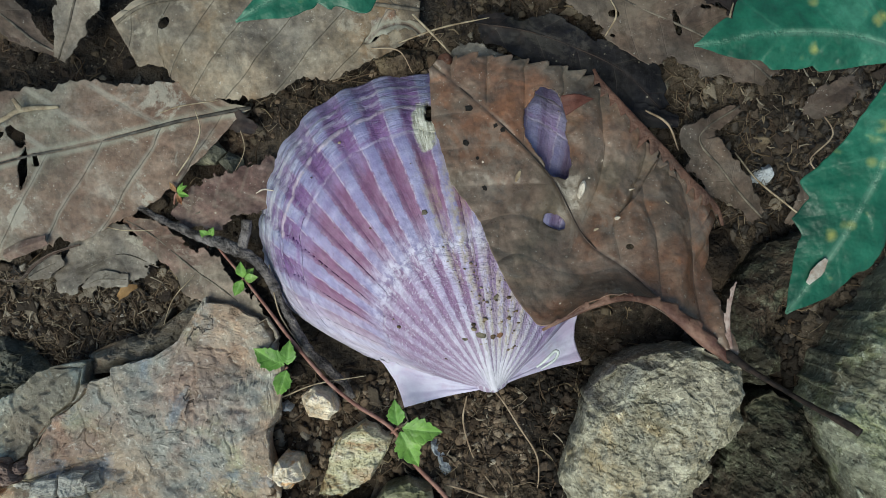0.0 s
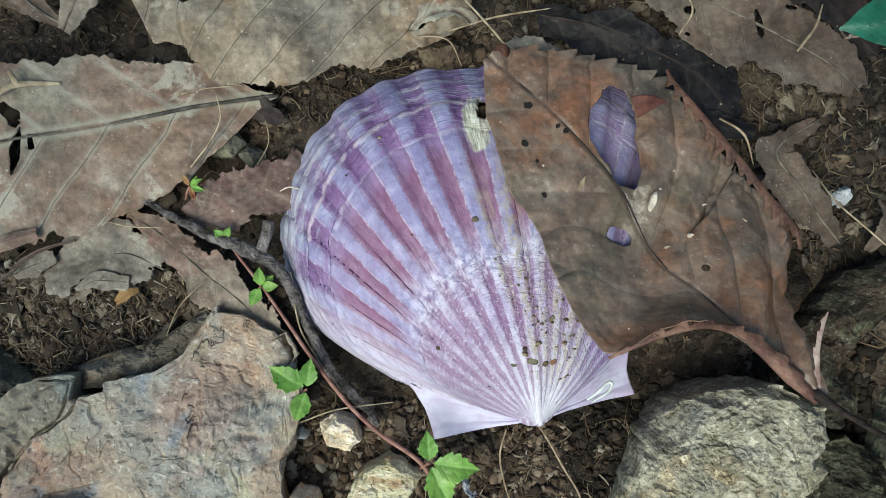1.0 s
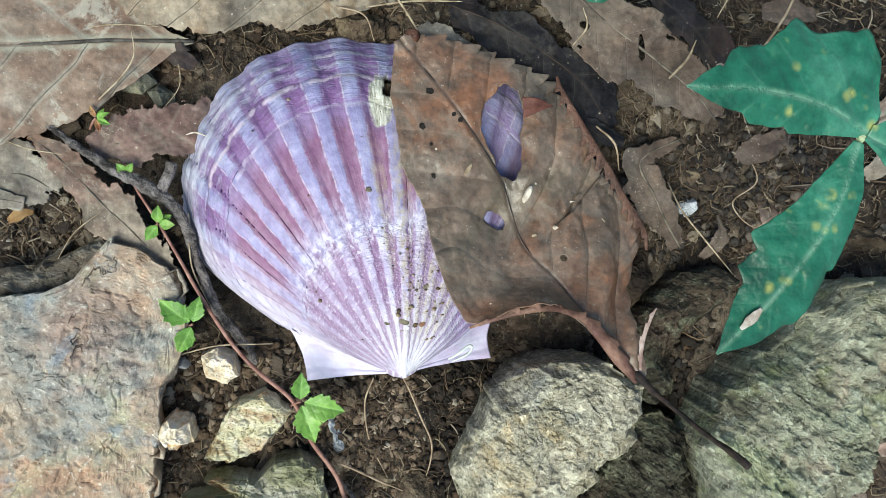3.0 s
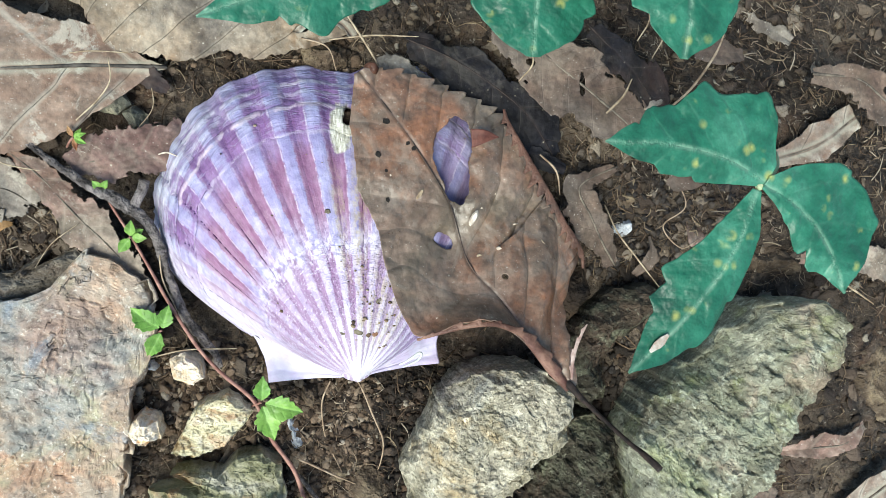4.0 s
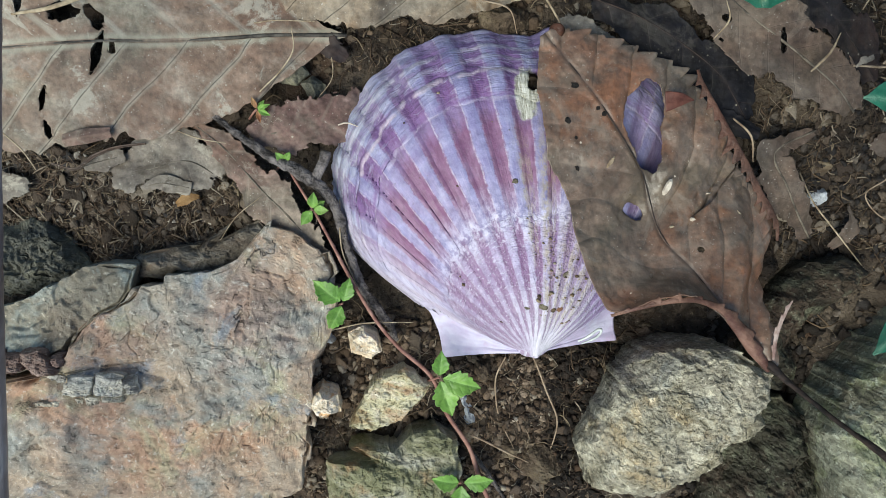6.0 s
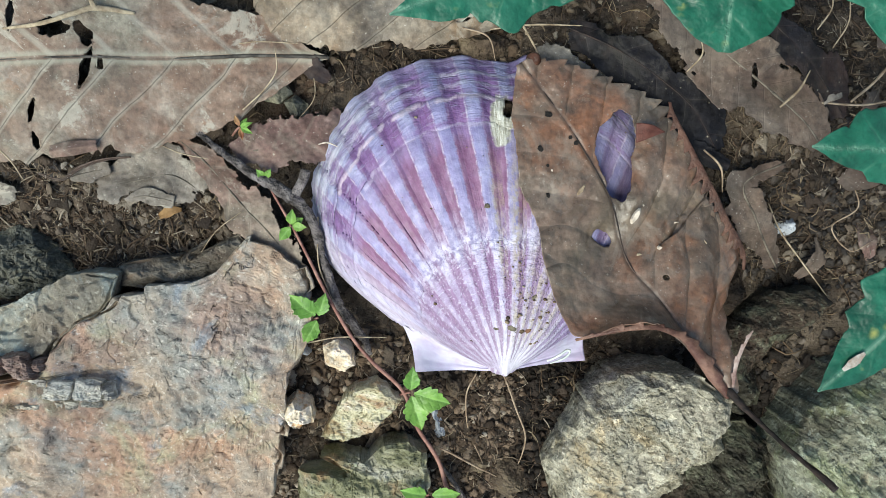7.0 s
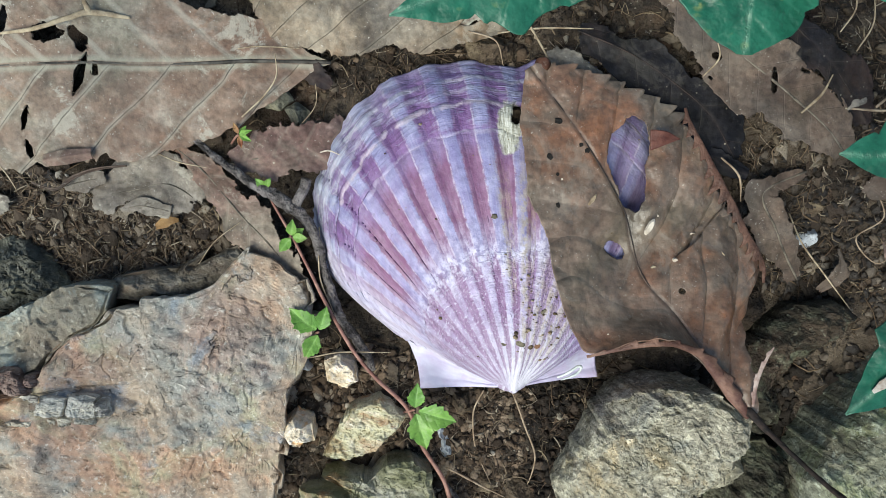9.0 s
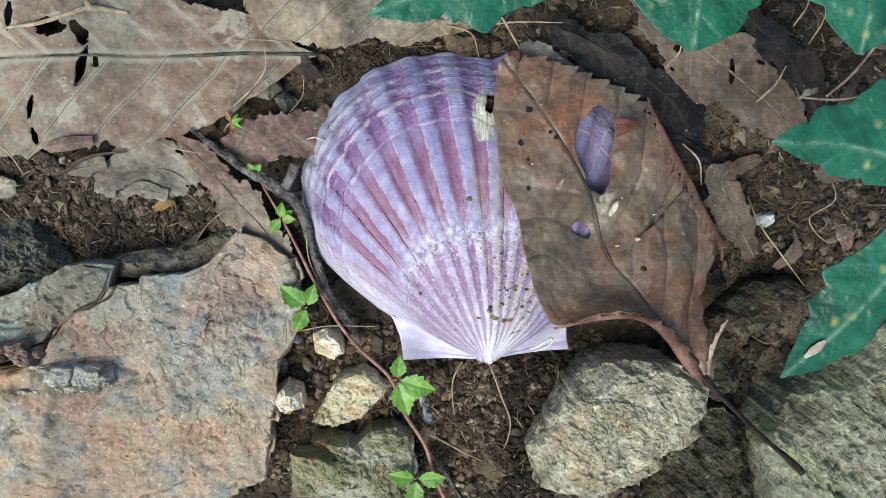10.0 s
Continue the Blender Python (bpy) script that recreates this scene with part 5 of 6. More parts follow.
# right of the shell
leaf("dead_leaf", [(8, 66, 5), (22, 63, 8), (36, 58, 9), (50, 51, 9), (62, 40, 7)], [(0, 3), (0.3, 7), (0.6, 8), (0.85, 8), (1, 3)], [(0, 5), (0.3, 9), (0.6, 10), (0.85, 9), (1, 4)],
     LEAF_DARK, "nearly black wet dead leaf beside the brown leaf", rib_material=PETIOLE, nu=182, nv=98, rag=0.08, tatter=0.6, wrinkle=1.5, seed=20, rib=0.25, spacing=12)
leaf("dead_leaf", [(22, 92, 8), (36, 80, 10), (50, 70, 12), (66, 62, 14), (82, 54, 14), (92, 47, 12)], [(0, 5), (0.3, 9), (0.5, 12), (0.7, 12), (0.9, 8), (1, 3)], [(0, 6), (0.3, 12), (0.6, 14), (0.85, 10), (1, 2)],
     LEAF_OLD, "brown dead leaf with dark rim and small holes", nu=210, nv=112, rag=0.08, tatter=0.6, holes=[(46.5, 66.5, 1.6, 1.1, 0), (63.5, 63.5, 0.9, 3.8, 12), (68, 50, 2, 1, -20)], wrinkle=1.4, seed=21, rib=0.4)
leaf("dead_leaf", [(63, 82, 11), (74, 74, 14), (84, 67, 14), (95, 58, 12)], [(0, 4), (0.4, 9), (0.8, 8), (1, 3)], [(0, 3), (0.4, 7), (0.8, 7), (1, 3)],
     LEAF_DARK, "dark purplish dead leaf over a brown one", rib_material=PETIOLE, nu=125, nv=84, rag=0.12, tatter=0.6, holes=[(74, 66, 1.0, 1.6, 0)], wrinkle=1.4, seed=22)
leaf("leaf_fragment", [(83, 57, 17), (85, 61, 18.5), (90, 64, 17)], [(0, 2), (0.5, 3.5), (1, 1)], [(0, 2.5), (0.5, 4), (1, 1)], LEAF_GRAY, "pale angular leaf scrap on a dark leaf", nu=60, nv=45, rag=0.1, tatter=1.15, wrinkle=0.8, seed=23)
leaf("dead_leaf", [(92, 10, 3), (85, 16, 6), (78, 24, 8), (72, 33, 8), (84, 42, 6)], [(0, 4), (0.3, 8), (0.6, 8), (0.8, 4), (1, 1)], [(0, 2), (0.3, 6), (0.6, 7), (0.8, 4), (1, 1)],
     LEAF_OLD, "gray brown lobed leaf in the soil", nu=140, nv=84, teeth=7, depth=2.4, rag=0.16, tatter=0.6, wrinkle=1.6, seed=24, rib=0.35)
leaf("leaf_fragment", [(2, 60, 2), (10, 57, 6), (18, 55, 6), (25, 56, 5)], [(0, 3), (0.5, 4), (1, 2)], [(0, 3), (0.5, 5), (1, 2)], LEAF_GRAY, "crumbling gray leaf pieces above the brown leaf", nu=120, nv=75, rag=0.1, tatter=1.15, wrinkle=1.8, seed=25)
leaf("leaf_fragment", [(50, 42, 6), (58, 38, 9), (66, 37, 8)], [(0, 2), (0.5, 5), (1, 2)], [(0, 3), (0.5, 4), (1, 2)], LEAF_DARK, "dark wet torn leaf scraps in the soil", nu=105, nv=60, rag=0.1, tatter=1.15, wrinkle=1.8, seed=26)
leaf("leaf_fragment", [(100, 8, 2), (103, 15, 5), (101, 23, 4)], [(0, 2), (0.5, 3), (1, 1)], [(0, 1), (0.5, 3), (1, 1)], LEAF_OLD, "curled brown leaf scrap beside the white pebble", nu=75, nv=45, rag=0.1, tatter=1.15, wrinkle=1.4, seed=27)
# torn leaves in the litter beyond the white pebble
for fx, fy, turn, half, wide, look_, words, sd in [(108, 44, 30, 9, 6, LEAF_OLD, "torn brown leaf piece in the litter", 61), (122, 62, -35, 8, 5, LEAF_GRAY, "pale gray torn leaf piece in the litter", 62), (104, 66, 70, 7, 4.5, LEAF_OLD, "curled brown leaf piece near the creeper", 63),
                                                   (128, 36, 15, 8, 5, LEAF_DARK, "dark damp leaf piece under the creeper", 64), (118, 24, -60, 6, 4, LEAF_PLUM, "reddish torn leaf piece beside the boulder", 65), (112, 86, 10, 9, 5, LEAF_OLD, "brown torn leaf piece among fibres", 66),
                                                   (146, 46, 50, 7, 5, LEAF_GRAY, "gray crumbling leaf piece under the creeper", 67), (128, 98, -20, 9, 5, LEAF_GRAY, "gray dead leaf piece in the upper litter", 68)]:
    ex, ey = half * math.cos(radians(turn)), half * math.sin(radians(turn))
    g = ground_z([fx - ex, fx, fx + ex], [fy - ey, fy, fy + ey], False) + (1.2, 2.6, 1.4)
    leaf("leaf_fragment", [(fx - ex, fy - ey, g[0]), (fx, fy, g[1]), (fx + ex, fy + ey, g[2])], [(0, wide * 0.5), (0.5, wide), (1, wide * 0.4)], [(0, wide * 0.6), (0.5, wide * 0.9), (1, wide * 0.5)], look_, words, nu=110, nv=70, rag=0.1, tatter=0.9, wrinkle=1.8, seed=sd, rib=0.2)
# beyond the creeper
leaf("dead_leaf", [(136, 55, 12), (148, 62, 15), (160, 74, 15)], [(0, 3), (0.5, 8), (1, 5)], [(0, 3), (0.5, 6), (1, 4)], LEAF_A, "pale tan dead leaf in the litter", nu=90, nv=50, rag=0.2, wrinkle=1.5, seed=28)
leaf("dead_leaf", [(140, 84, 16), (155, 85, 19), (168, 80, 19), (182, 78, 17)], [(0, 2), (0.5, 8), (1, 3)], [(0, 3), (0.6, 11), (1, 3)], LEAF_OLD, "dull gray-brown dead leaf in the litter", nu=125, nv=84, rag=0.2, tatter=0.6, holes=[(166, 84, 1.5, 1.5, 0)], wrinkle=1.6, seed=29, rib=0.5)
leaf("dead_leaf", [(148, 24, 17), (165, 27, 19), (182, 28, 18), (205, 28, 16)], [(0, 2), (0.5, 8), (1, 6)], [(0, 2), (0.5, 7), (1, 6)], LEAF_RED, "flat tan dead leaf behind the boulder", nu=140, nv=84, rag=0.12, tatter=0.6, wrinkle=1.4, seed=30)
leaf("dead_leaf", [(162, -44, 8), (174, -40, 12), (186, -36, 14), (194, -28, 12)], [(0, 2), (0.5, 7), (1, 3)], [(0, 2), (0.5, 5), (1, 3)], LEAF_RED, "curled brown dead leaf below the boulder", nu=125, nv=70, rag=0.15, tatter=0.6, wrinkle=1.8, seed=31)
leaf("dead_leaf", [(196, -66, 8), (206, -54, 11), (218, -42, 11)], [(0, 4), (0.5, 8), (1, 3)], [(0, 4), (0.5, 9), (1, 3)], LEAF_A, "smooth pale tan dead leaf on the soil", nu=80, nv=50, rag=0.06, wrinkle=1.2, seed=32)
leaf("dead_leaf", [(140, -62, 4), (156, -58, 7), (170, -60, 6)], [(0, 3), (0.5, 7), (1, 2)], [(0, 3), (0.5, 7), (1, 2)], LEAF_OLD, "brown dead leaf below the boulder", nu=112, nv=70, rag=0.2, tatter=0.6, wrinkle=1.8, seed=33)

# ---- scallop shell ----
HINGE = np.array([14.0, -40.0])
AXIS = np.array([-0.258, 0.966])
CROSS = np.array([0.966, 0.258])
DOME = [(0, 0.14), (0.05, 0.32), (0.12, 0.6), (0.2, 0.84), (0.33, 0.96), (0.5, 0.97), (0.62, 0.89), (0.72, 0.77), (0.84, 0.55), (0.93, 0.25), (1, -0.06)]
FAN = [(0, 96.5), (5, 96.5), (12.5, 98), (19, 98), (25, 96), (30, 93), (37.5, 87), (44, 80), (49.6, 72), (54.4, 63), (57, 51), (60, 38)]


SAND = []


def flat_bit(name, x, y, z, a, b, turn, material, label, seed, category="debris", parent=None):
    """A small thick irregular flake."""
    rs = np.random.RandomState(seed)
    k = 10
    t = np.linspace(0, 2 * np.pi, k, endpoint=False)
    r = 0.75 + 0.4 * rs.rand(k)
    ct, st = math.cos(radians(turn)), math.sin(radians(turn))
    px, py = a * r * np.cos(t), b * r * np.sin(t)
    ring = np.stack([x + px * ct - py * st, y + px * st + py * ct], 1)
    h = min(a, b) * 0.45
    v = [(p[0], p[1], z - 0.3) for p in ring] + [((p[0] - x) * 0.7 + x, (p[1] - y) * 0.7 + y, z + h * (0.7 + 0.5 * rs.rand())) for p in ring] + [(x, y, z + h)]
    f = [(i, (i + 1) % k, k + (i + 1) % k, k + i) for i in range(k)] + [(k + i, k + (i + 1) % k, 2 * k) for i in range(k)]
    ob = mesh_object(name, v, f, material, parent, label, shade=False)
    return ob if parent else tagged(ob, label, category)


def shell():
    root = new("scallop_shell")
    root.location = (0.0, 0.0, -0.004)
    tagged(root, "purple and lilac ribbed scallop shell lying hollow side down", "shell")
    na, nr = 420, 215
    phi = np.linspace(-60, 60, na)
    R = np.interp(np.abs(phi), *zip(*FAN))
    R = np.convolve(np.pad(R, 8, mode="edge"), np.ones(17) / 17, "valid")
    R = R * (1 + 0.008 * fbm(phi, 0 * phi, 9, 4, 3.0)) - 2.2 * np.exp(-((phi - 2) / 3.0) ** 2)
    R = R + 0.4 * np.cos(2 * np.pi * (phi - RIB_AT) / RIB_PITCH) * np.clip(1.2 - np.abs(phi) / 45, 0, 1)
    rho = np.linspace(0, 1, nr)
    P, Q = np.meshgrid(phi, rho)
    p, q = P.ravel(), Q.ravel()
    r = np.tile(R, nr) * q
    u = p / 120 + 0.5
    a, b = r * np.cos(np.radians(p)), r * np.sin(np.radians(p))
    x, y = HINGE[0] + a * AXIS[0] + b * CROSS[0], HINGE[1] + a * AXIS[1] + b * CROSS[1]
    z = 22 * np.interp(q, *zip(*DOME)) * np.clip(1 - (p / 62) ** 2, 0, 1) ** np.where(p > 0, 0.8, 1.15)
    z = z - 2.5 * smooth(0.8, 1.0, q) - 2.5 * smooth(12, 28, p) * smooth(0.45, 0.75, q)
    c = np.cos(2 * np.pi * (p - RIB_AT) / RIB_PITCH)
    prof = np.tanh(1.25 * (c - 0.1)) / 0.84
    z = z + prof * (0.07 + 0.33 * smooth(0.12, 0.8, q)) * smooth(0.0, 0.05, q) * (1 - 0.6 * smooth(40, 60, np.abs(p)))
    z = z + 0.08 * np.exp(-((c - 0.12) / 0.2) ** 2) * smooth(0.4, 0.6, q) + 0.02 * smooth(0.2, 0.6, q) * fbm(p * 7, q * 3, 4, 3, 4.4)
    # growth steps, scaly near the margin
    n1 = 0.012 * fbm(x, y, 12, 3, 6.0) + 0.006 * c
    for at, hgt in ((0.45, 0.28), (0.79, 0.3), (0.87, 0.95), (0.912, 0.45), (0.945, 0.7), (0.972, 0.5)):
        z = z - hgt * smooth(at - 0.004, at + 0.004, q + n1) + hgt * smooth(at - 0.1, at, q + n1)
    scale = (q + n1 + 0.004 * fbm(p * 3, q * 60, 5, 3, 2.2)) * 62
    z = z + (0.26 * smooth(0.72, 0.92, q) + 0.13 * smooth(0.2, 0.3, q) * smooth(0.46, 0.42, q)) * ((scale - np.floor(scale)) - 0.5) * smooth(60, 48, np.abs(p)) * np.clip(0.55 + fbm(x, y, 6, 3, 3.3), 0, 1.2)
    z = z + (0.4 * smooth(0.8, 0.97, q) * fbm(x, y, 2.2, 4, 8.0) * smooth(25, -25, p) + 0.1 * fbm(x, y, 4, 4, 7.0)) * smooth(60, 50, np.abs(p))
    v = np.stack([x, y, z + 4], 1)
    i = np.arange(na * nr).reshape(nr, na)
    f = np.stack([i[:-1, :-1], i[:-1, 1:], i[1:, 1:], i[1:, :-1]], -1).reshape(-1, 4)[:, ::-1]
    # chipped opening near the leaf's edge
    fc = v[f].mean(1)
    pick = np.nonzero((np.abs(p - 14) < 14) & (np.abs(q - 0.27) < 0.1))[0]
    pick = np.concatenate([pick, np.nonzero((np.abs(p) < 50) & (q > 0.1) & (q < 0.95))[0][::9]])
    rs = np.random.RandomState(5)
    low_right = np.nonzero((p > -6) & (p < 46) & (q > 0.14) & (q < 0.46))[0]
    SAND.extend(v[np.concatenate([rs.choice(pick, 50, replace=False), rs.choice(low_right, 70, replace=False)])] - (0, 0, 2.0))
    keep = ((fc[:, 0] + 4.3) / 1.7) ** 4 + ((fc[:, 1] - 38.3) / 2.7) ** 4 > 1 + 0.3 * fbm(fc[:, 0], fc[:, 1], 1.5, 3, 2.0)
    disc = mesh_object("fan", v, f[keep], SHELL, root, "", np.stack([u, q], 1))
    m = disc.modifiers.new("thickness", "SOLIDIFY")
    m.thickness, m.offset = 0.0016, -1
    flat_bit("mud_plug", -4.3, 38.3, 12.2, 2.8, 3.6, 0, CLOD, "brown mud filling the chipped opening", 17, "", root)
    # rounded beak over the hinge
    ta, tb = np.meshgrid(np.linspace(0, 2 * np.pi, 40, endpoint=False), np.linspace(0, np.pi / 2, 14))
    ta, tb = ta.ravel(), tb.ravel()
    ea, eb = 3.6 + 5.2 * np.sin(ta) * np.sin(tb), 6.0 * np.cos(ta) * np.sin(tb)
    bx, by = HINGE[0] + ea * AXIS[0] + eb * CROSS[0], HINGE[1] + ea * AXIS[1] + eb * CROSS[1]
    bz = 4.0 + 5.6 * np.cos(tb) + 0.12 * np.cos(eb * 5.0) * np.sin(tb)
    bi = np.arange(14 * 40).reshape(14, 40)
    bf = np.stack([bi[:-1], bi[1:], np.roll(bi, -1, 1)[1:], np.roll(bi, -1, 1)[:-1]], -1).reshape(-1, 4)
    mesh_object("beak", np.stack([bx, by, bz], 1), bf, SHELL, root, "smooth white rounded beak", np.stack([0.5 + 0.035 * eb, 0.03 + 0 * ea], 1))
    for sgn, outer in ((-1, (20, -33)), (1, (15, 30))):
        n = 60
        s, t = np.meshgrid(np.linspace(0, 1, n), np.linspace(0, 1, n))
        s, t = s.ravel(), t.ravel()
        hb, ha = 27.5 * sgn * s, 0.6 * np.sin(np.pi * s)
        da, db = outer[0] * s, outer[1] * s
        bow = 1.6 * np.sin(np.pi * t) * s
        aa = ha + (da - ha) * t
        bb = hb + (db - hb) * t - sgn * bow
        x, y = HINGE[0] + aa * AXIS[0] + bb * CROSS[0], HINGE[1] + aa * AXIS[1] + bb * CROSS[1]
        z = 6.6 - 6.5 * s + 1.0 * t + 0.12 * np.sin(t * 22) * s + 0.2 * fbm(x, y, 5, 3, 5.0) - 0.8 * np.sin(np.pi * t)
        v = np.stack([x, y, z], 1)
        i = np.arange(n * n).reshape(n, n)
        f = np.stack([i[:-1, :-1], i[:-1, 1:], i[1:, 1:], i[1:, :-1]], -1).reshape(-1, 4)
        ear = mesh_object("ear", v, f if sgn > 0 else f[:, ::-1], EAR, root, "smooth pale lilac hinge ear", np.stack([t, s], 1))
        m = ear.modifiers.new("thickness", "SOLIDIFY")
        m.thickness, m.offset = 0.0014, 0


shell()


FAN_V = np.empty(len(bpy.data.objects["fan"].data.vertices) * 3)
bpy.data.objects["fan"].data.vertices.foreach_get("co", FAN_V)
FAN_V = FAN_V.reshape(-1, 3) * 1000


def on_shell(x, y):
    return float(FAN_V[((FAN_V[:, 0] - x) ** 2 + (FAN_V[:, 1] - y) ** 2).argmin(), 2]) - 2.1


CHIP = plain_material("pale_chip", (0.5, 0.42, 0.33), (0.7, 0.62, 0.52), 400)
GRIT = plain_material("grit", (0.1, 0.085, 0.06), (0.22, 0.19, 0.13), 500)
SAND_TAN = island_material("sand", [(0.0, (0.1, 0.07, 0.045)), (0.4, (0.24, 0.17, 0.1)), (0.8, (0.4, 0.31, 0.2)), (1.0, (0.6, 0.52, 0.4))], 0.8)
GRIT_RED = plain_material("rusty_grit", (0.17, 0.08, 0.045), (0.3, 0.17, 0.1), 500)
LIME = plain_material("lime_crust", (0.55, 0.6, 0.58), (0.75, 0.78, 0.75), 400)
flat_bit("grit", 9.0, -22.3, on_shell(9.0, -22.3), 1.9, 1.1, -15, GRIT, "dark grain of grit on the shell", 1)
flat_bit("grit", 14.4, -22.4, on_shell(14.4, -22.4), 1.2, 1.1, 20, GRIT_RED, "rusty grain of grit on the shell", 2)
flat_bit("grit", 5.0, -23.6, on_shell(5.0, -23.6), 1.0, 0.7, 0, GRIT, "dark grain of grit on the shell", 3)
flat_bit("grit", -6, 10.5, on_shell(-6, 10.5), 0.9, 0.8, 0, GRIT, "brown speck on the shell", 4)
flat_bit("grit", 13.2, -12, on_shell(13.2, -12), 1.1, 0.6, 50, GRIT, "brown speck on the shell", 5)
def on_leaf(x, y):
    d = (COVER_V[:, 0] - x) ** 2 + (COVER_V[:, 1] - y) ** 2
    return float(COVER_V[d.argmin(), 2])


COVER_V = np.empty(len(cover.data.vertices) * 3)
cover.data.vertices.foreach_get("co", COVER_V)
COVER_V = COVER_V.reshape(-1, 3) * 1000
LEAF_CHIPS = [(19, 20.5, 0.9, 2.4, -20), (9.5, 24, 0.5, 0.6, 0), (29, -13, 0.6, 0.5, 10), (40, 6, 1.3, 0.9, 20), (46, 9, 1.5, 1.0, -30), (50, 17, 0.4, 2.2, -70), (60, 13, 0.35, 2.4, 40), (38, 20, 0.8, 0.5, 0), (42, 25, 0.6, 0.9, 0), (24, 4, 0.4, 1.2, 60)]
for k, (sx, sy, sa, sb, st) in enumerate(LEAF_CHIPS):
    flat_bit("plant_chip", sx, sy, on_leaf(sx, sy) + 0.15, sa * 0.8, sb * 0.8, st, CHIP if k % 3 else DRY, "small pale plant chip on the brown leaf", 120 + k)
flat_bit("seed_husk", 30, -10, 24.4, 1.6, 0.9, -30, CHIP, "pale oval seed husk on the brown leaf", 6)
flat_bit("plant_chip", 8.3, 32, 19.9, 0.6, 2.0, 25, CHIP, "pale splinter on the brown leaf", 7)
flat_bit("plant_chip", 35.5, 16.5, 23.4, 1.0, 2.6, -15, CHIP, "pale splinter on the brown leaf", 8)
flat_bit("grit", 5.6, 23, 21.6, 1.6, 1.0, 30, GRIT, "grain of grit on the brown leaf", 9)
def seed(x, y, z, r, material, label):
    """A wrinkled round seed with a small stalk scar."""
    a, b = np.meshgrid(np.linspace(0, 2 * np.pi, 28, endpoint=False), np.linspace(0, np.pi, 18))
    a, b = a.ravel(), b.ravel()
    k = r * (1 + 0.1 * fbm(np.cos(a) * np.sin(b) * 9, np.sin(a) * np.sin(b) * 9 + 20 * np.cos(b), 4, 3, 6.0) - 0.25 * np.exp(-(b / 0.35) ** 2))
    v = np.stack([x + 1.15 * k * np.cos(a) * np.sin(b), y + k * np.sin(a) * np.sin(b), z + 0.85 * k * np.cos(b)], 1)
    i = np.arange(18 * 28).reshape(18, 28)
    f = np.stack([i[:-1], i[1:], np.roll(i, -1, 1)[1:], np.roll(i, -1, 1)[:-1]], -1).reshape(-1, 4)
    return tagged(mesh_object("seed", v, f, material), label, "seed")


seed(-0.5, 53.8, 11.5, 1.9, plain_material("seed_skin", (0.03, 0.012, 0.008), (0.1, 0.045, 0.028), 260, 0.4), "round dark reddish brown seed at the brown leaf's tip")
# black flakes laid on the leaf to paint the darkness of tiny holes
HOLE_DARK = plain_material("pinhole_dark", (0.003, 0.003, 0.003), (0.012, 0.009, 0.007), 500)
LEAF_PINHOLES = [(6, 39, 1.3), (13, 34, 0.9), (15, 33, 1.0), (8, 25, 0.8), (10, 17, 1.0), (5, 29, 1.2)]
for k, (sx, sy, sr) in enumerate(LEAF_PINHOLES):
    flat_bit("pinhole_speck", sx, sy, on_leaf(sx, sy) + 0.2, sr, sr * 0.8, 30 * k, HOLE_DARK, "black speck standing in for a small dark hole in the brown leaf", 30 + k)
strand("lime_tube", [(26.2, -33.6, 4.2), (27.6, -32.4, 5), (29.2, -30.8, 5.4), (31.2, -28.8, 5.4), (32.4, -29.2, 5), (31.6, -31, 5), (29.6, -32.6, 5), (27.4, -34.2, 4.2)], [0.3, 0.4, 0.45, 0.4, 0.25], LIME, None, "", 60, 8, 0.3)
tagged(bpy.data.objects["lime_tube"], "white worm tube crust on the shell's ear", "crust")

# ---- twig, runner, roots ----
twig = strand("twig", [(-94, 15, 1), (-83, 9, 2.5), (-73, 4.5, 3), (-62, 0.5, 3.5), (-54, -5, 3), (-48, -16, 1.5), (-41, -29, 0.5), (-32, -38, -1), (-28, -44, -3)], [0.6, 1.0, 1.4, 1.8, 1.5, 1.2, 1.2, 1.4, 0.8], BARK, None, "", 200, 16, 0.55)
tagged(twig, "crooked gray twig with rough bark", "twig")
strand("side_stub", [(-60, 0, 3.5), (-58.5, 5, 4.5), (-58, 9, 5)], [1.3, 1.4, 1.6], BARK, twig, "", 14, 9, 0.2)

runner = strand("creeping_plant", [(-69, 4, 1), (-66, 0, 3), (-59, -8, 4), (-52, -17, 4), (-46, -25, 4), (-36, -37, 3), (-27, -45, 2), (-16, -52, 3), (-9, -63, 2), (0, -73, 1), (6, -84, 0), (12, -93, -2)], [0.4, 0.42, 0.45, 0.5, 0.52, 0.56, 0.6, 0.62, 0.66, 0.7, 0.75, 0.75], STEM_RED, None, "", 90, 8, 0.12)
tagged(runner, "thin red runner with small fresh green sprouts", "plant")


def leaflet(parent, x, y, z, dx, dy, dz=1.0, width=0.33, seed=1, material=SPROUT):
    n = math.hypot(dx, dy)
    half = [(k / 12, 0.12 + width * n * math.sin(math.pi * (k / 12) ** 0.8) ** 1.15) for k in range(12)] + [(1, 0)]
    leaf("leaflet", [(x + dx * 0.1, y + dy * 0.1, z), (x + dx * 0.5, y + dy * 0.5, z + dz * 1.2), (x + dx, y + dy, z + dz)], half, half, material, "", parent=parent, nu=72, nv=30, teeth=5, depth=0.15 * n, wrinkle=0.25,
         thick=0.15, seed=seed, relief=0.1, spacing=3, edge_l=((0, 0), (0.6, 0.12 * n), (1, 0)), edge_r=((0, 0), (0.6, 0.1 * n), (1, 0)), tooth_skew=0.75)


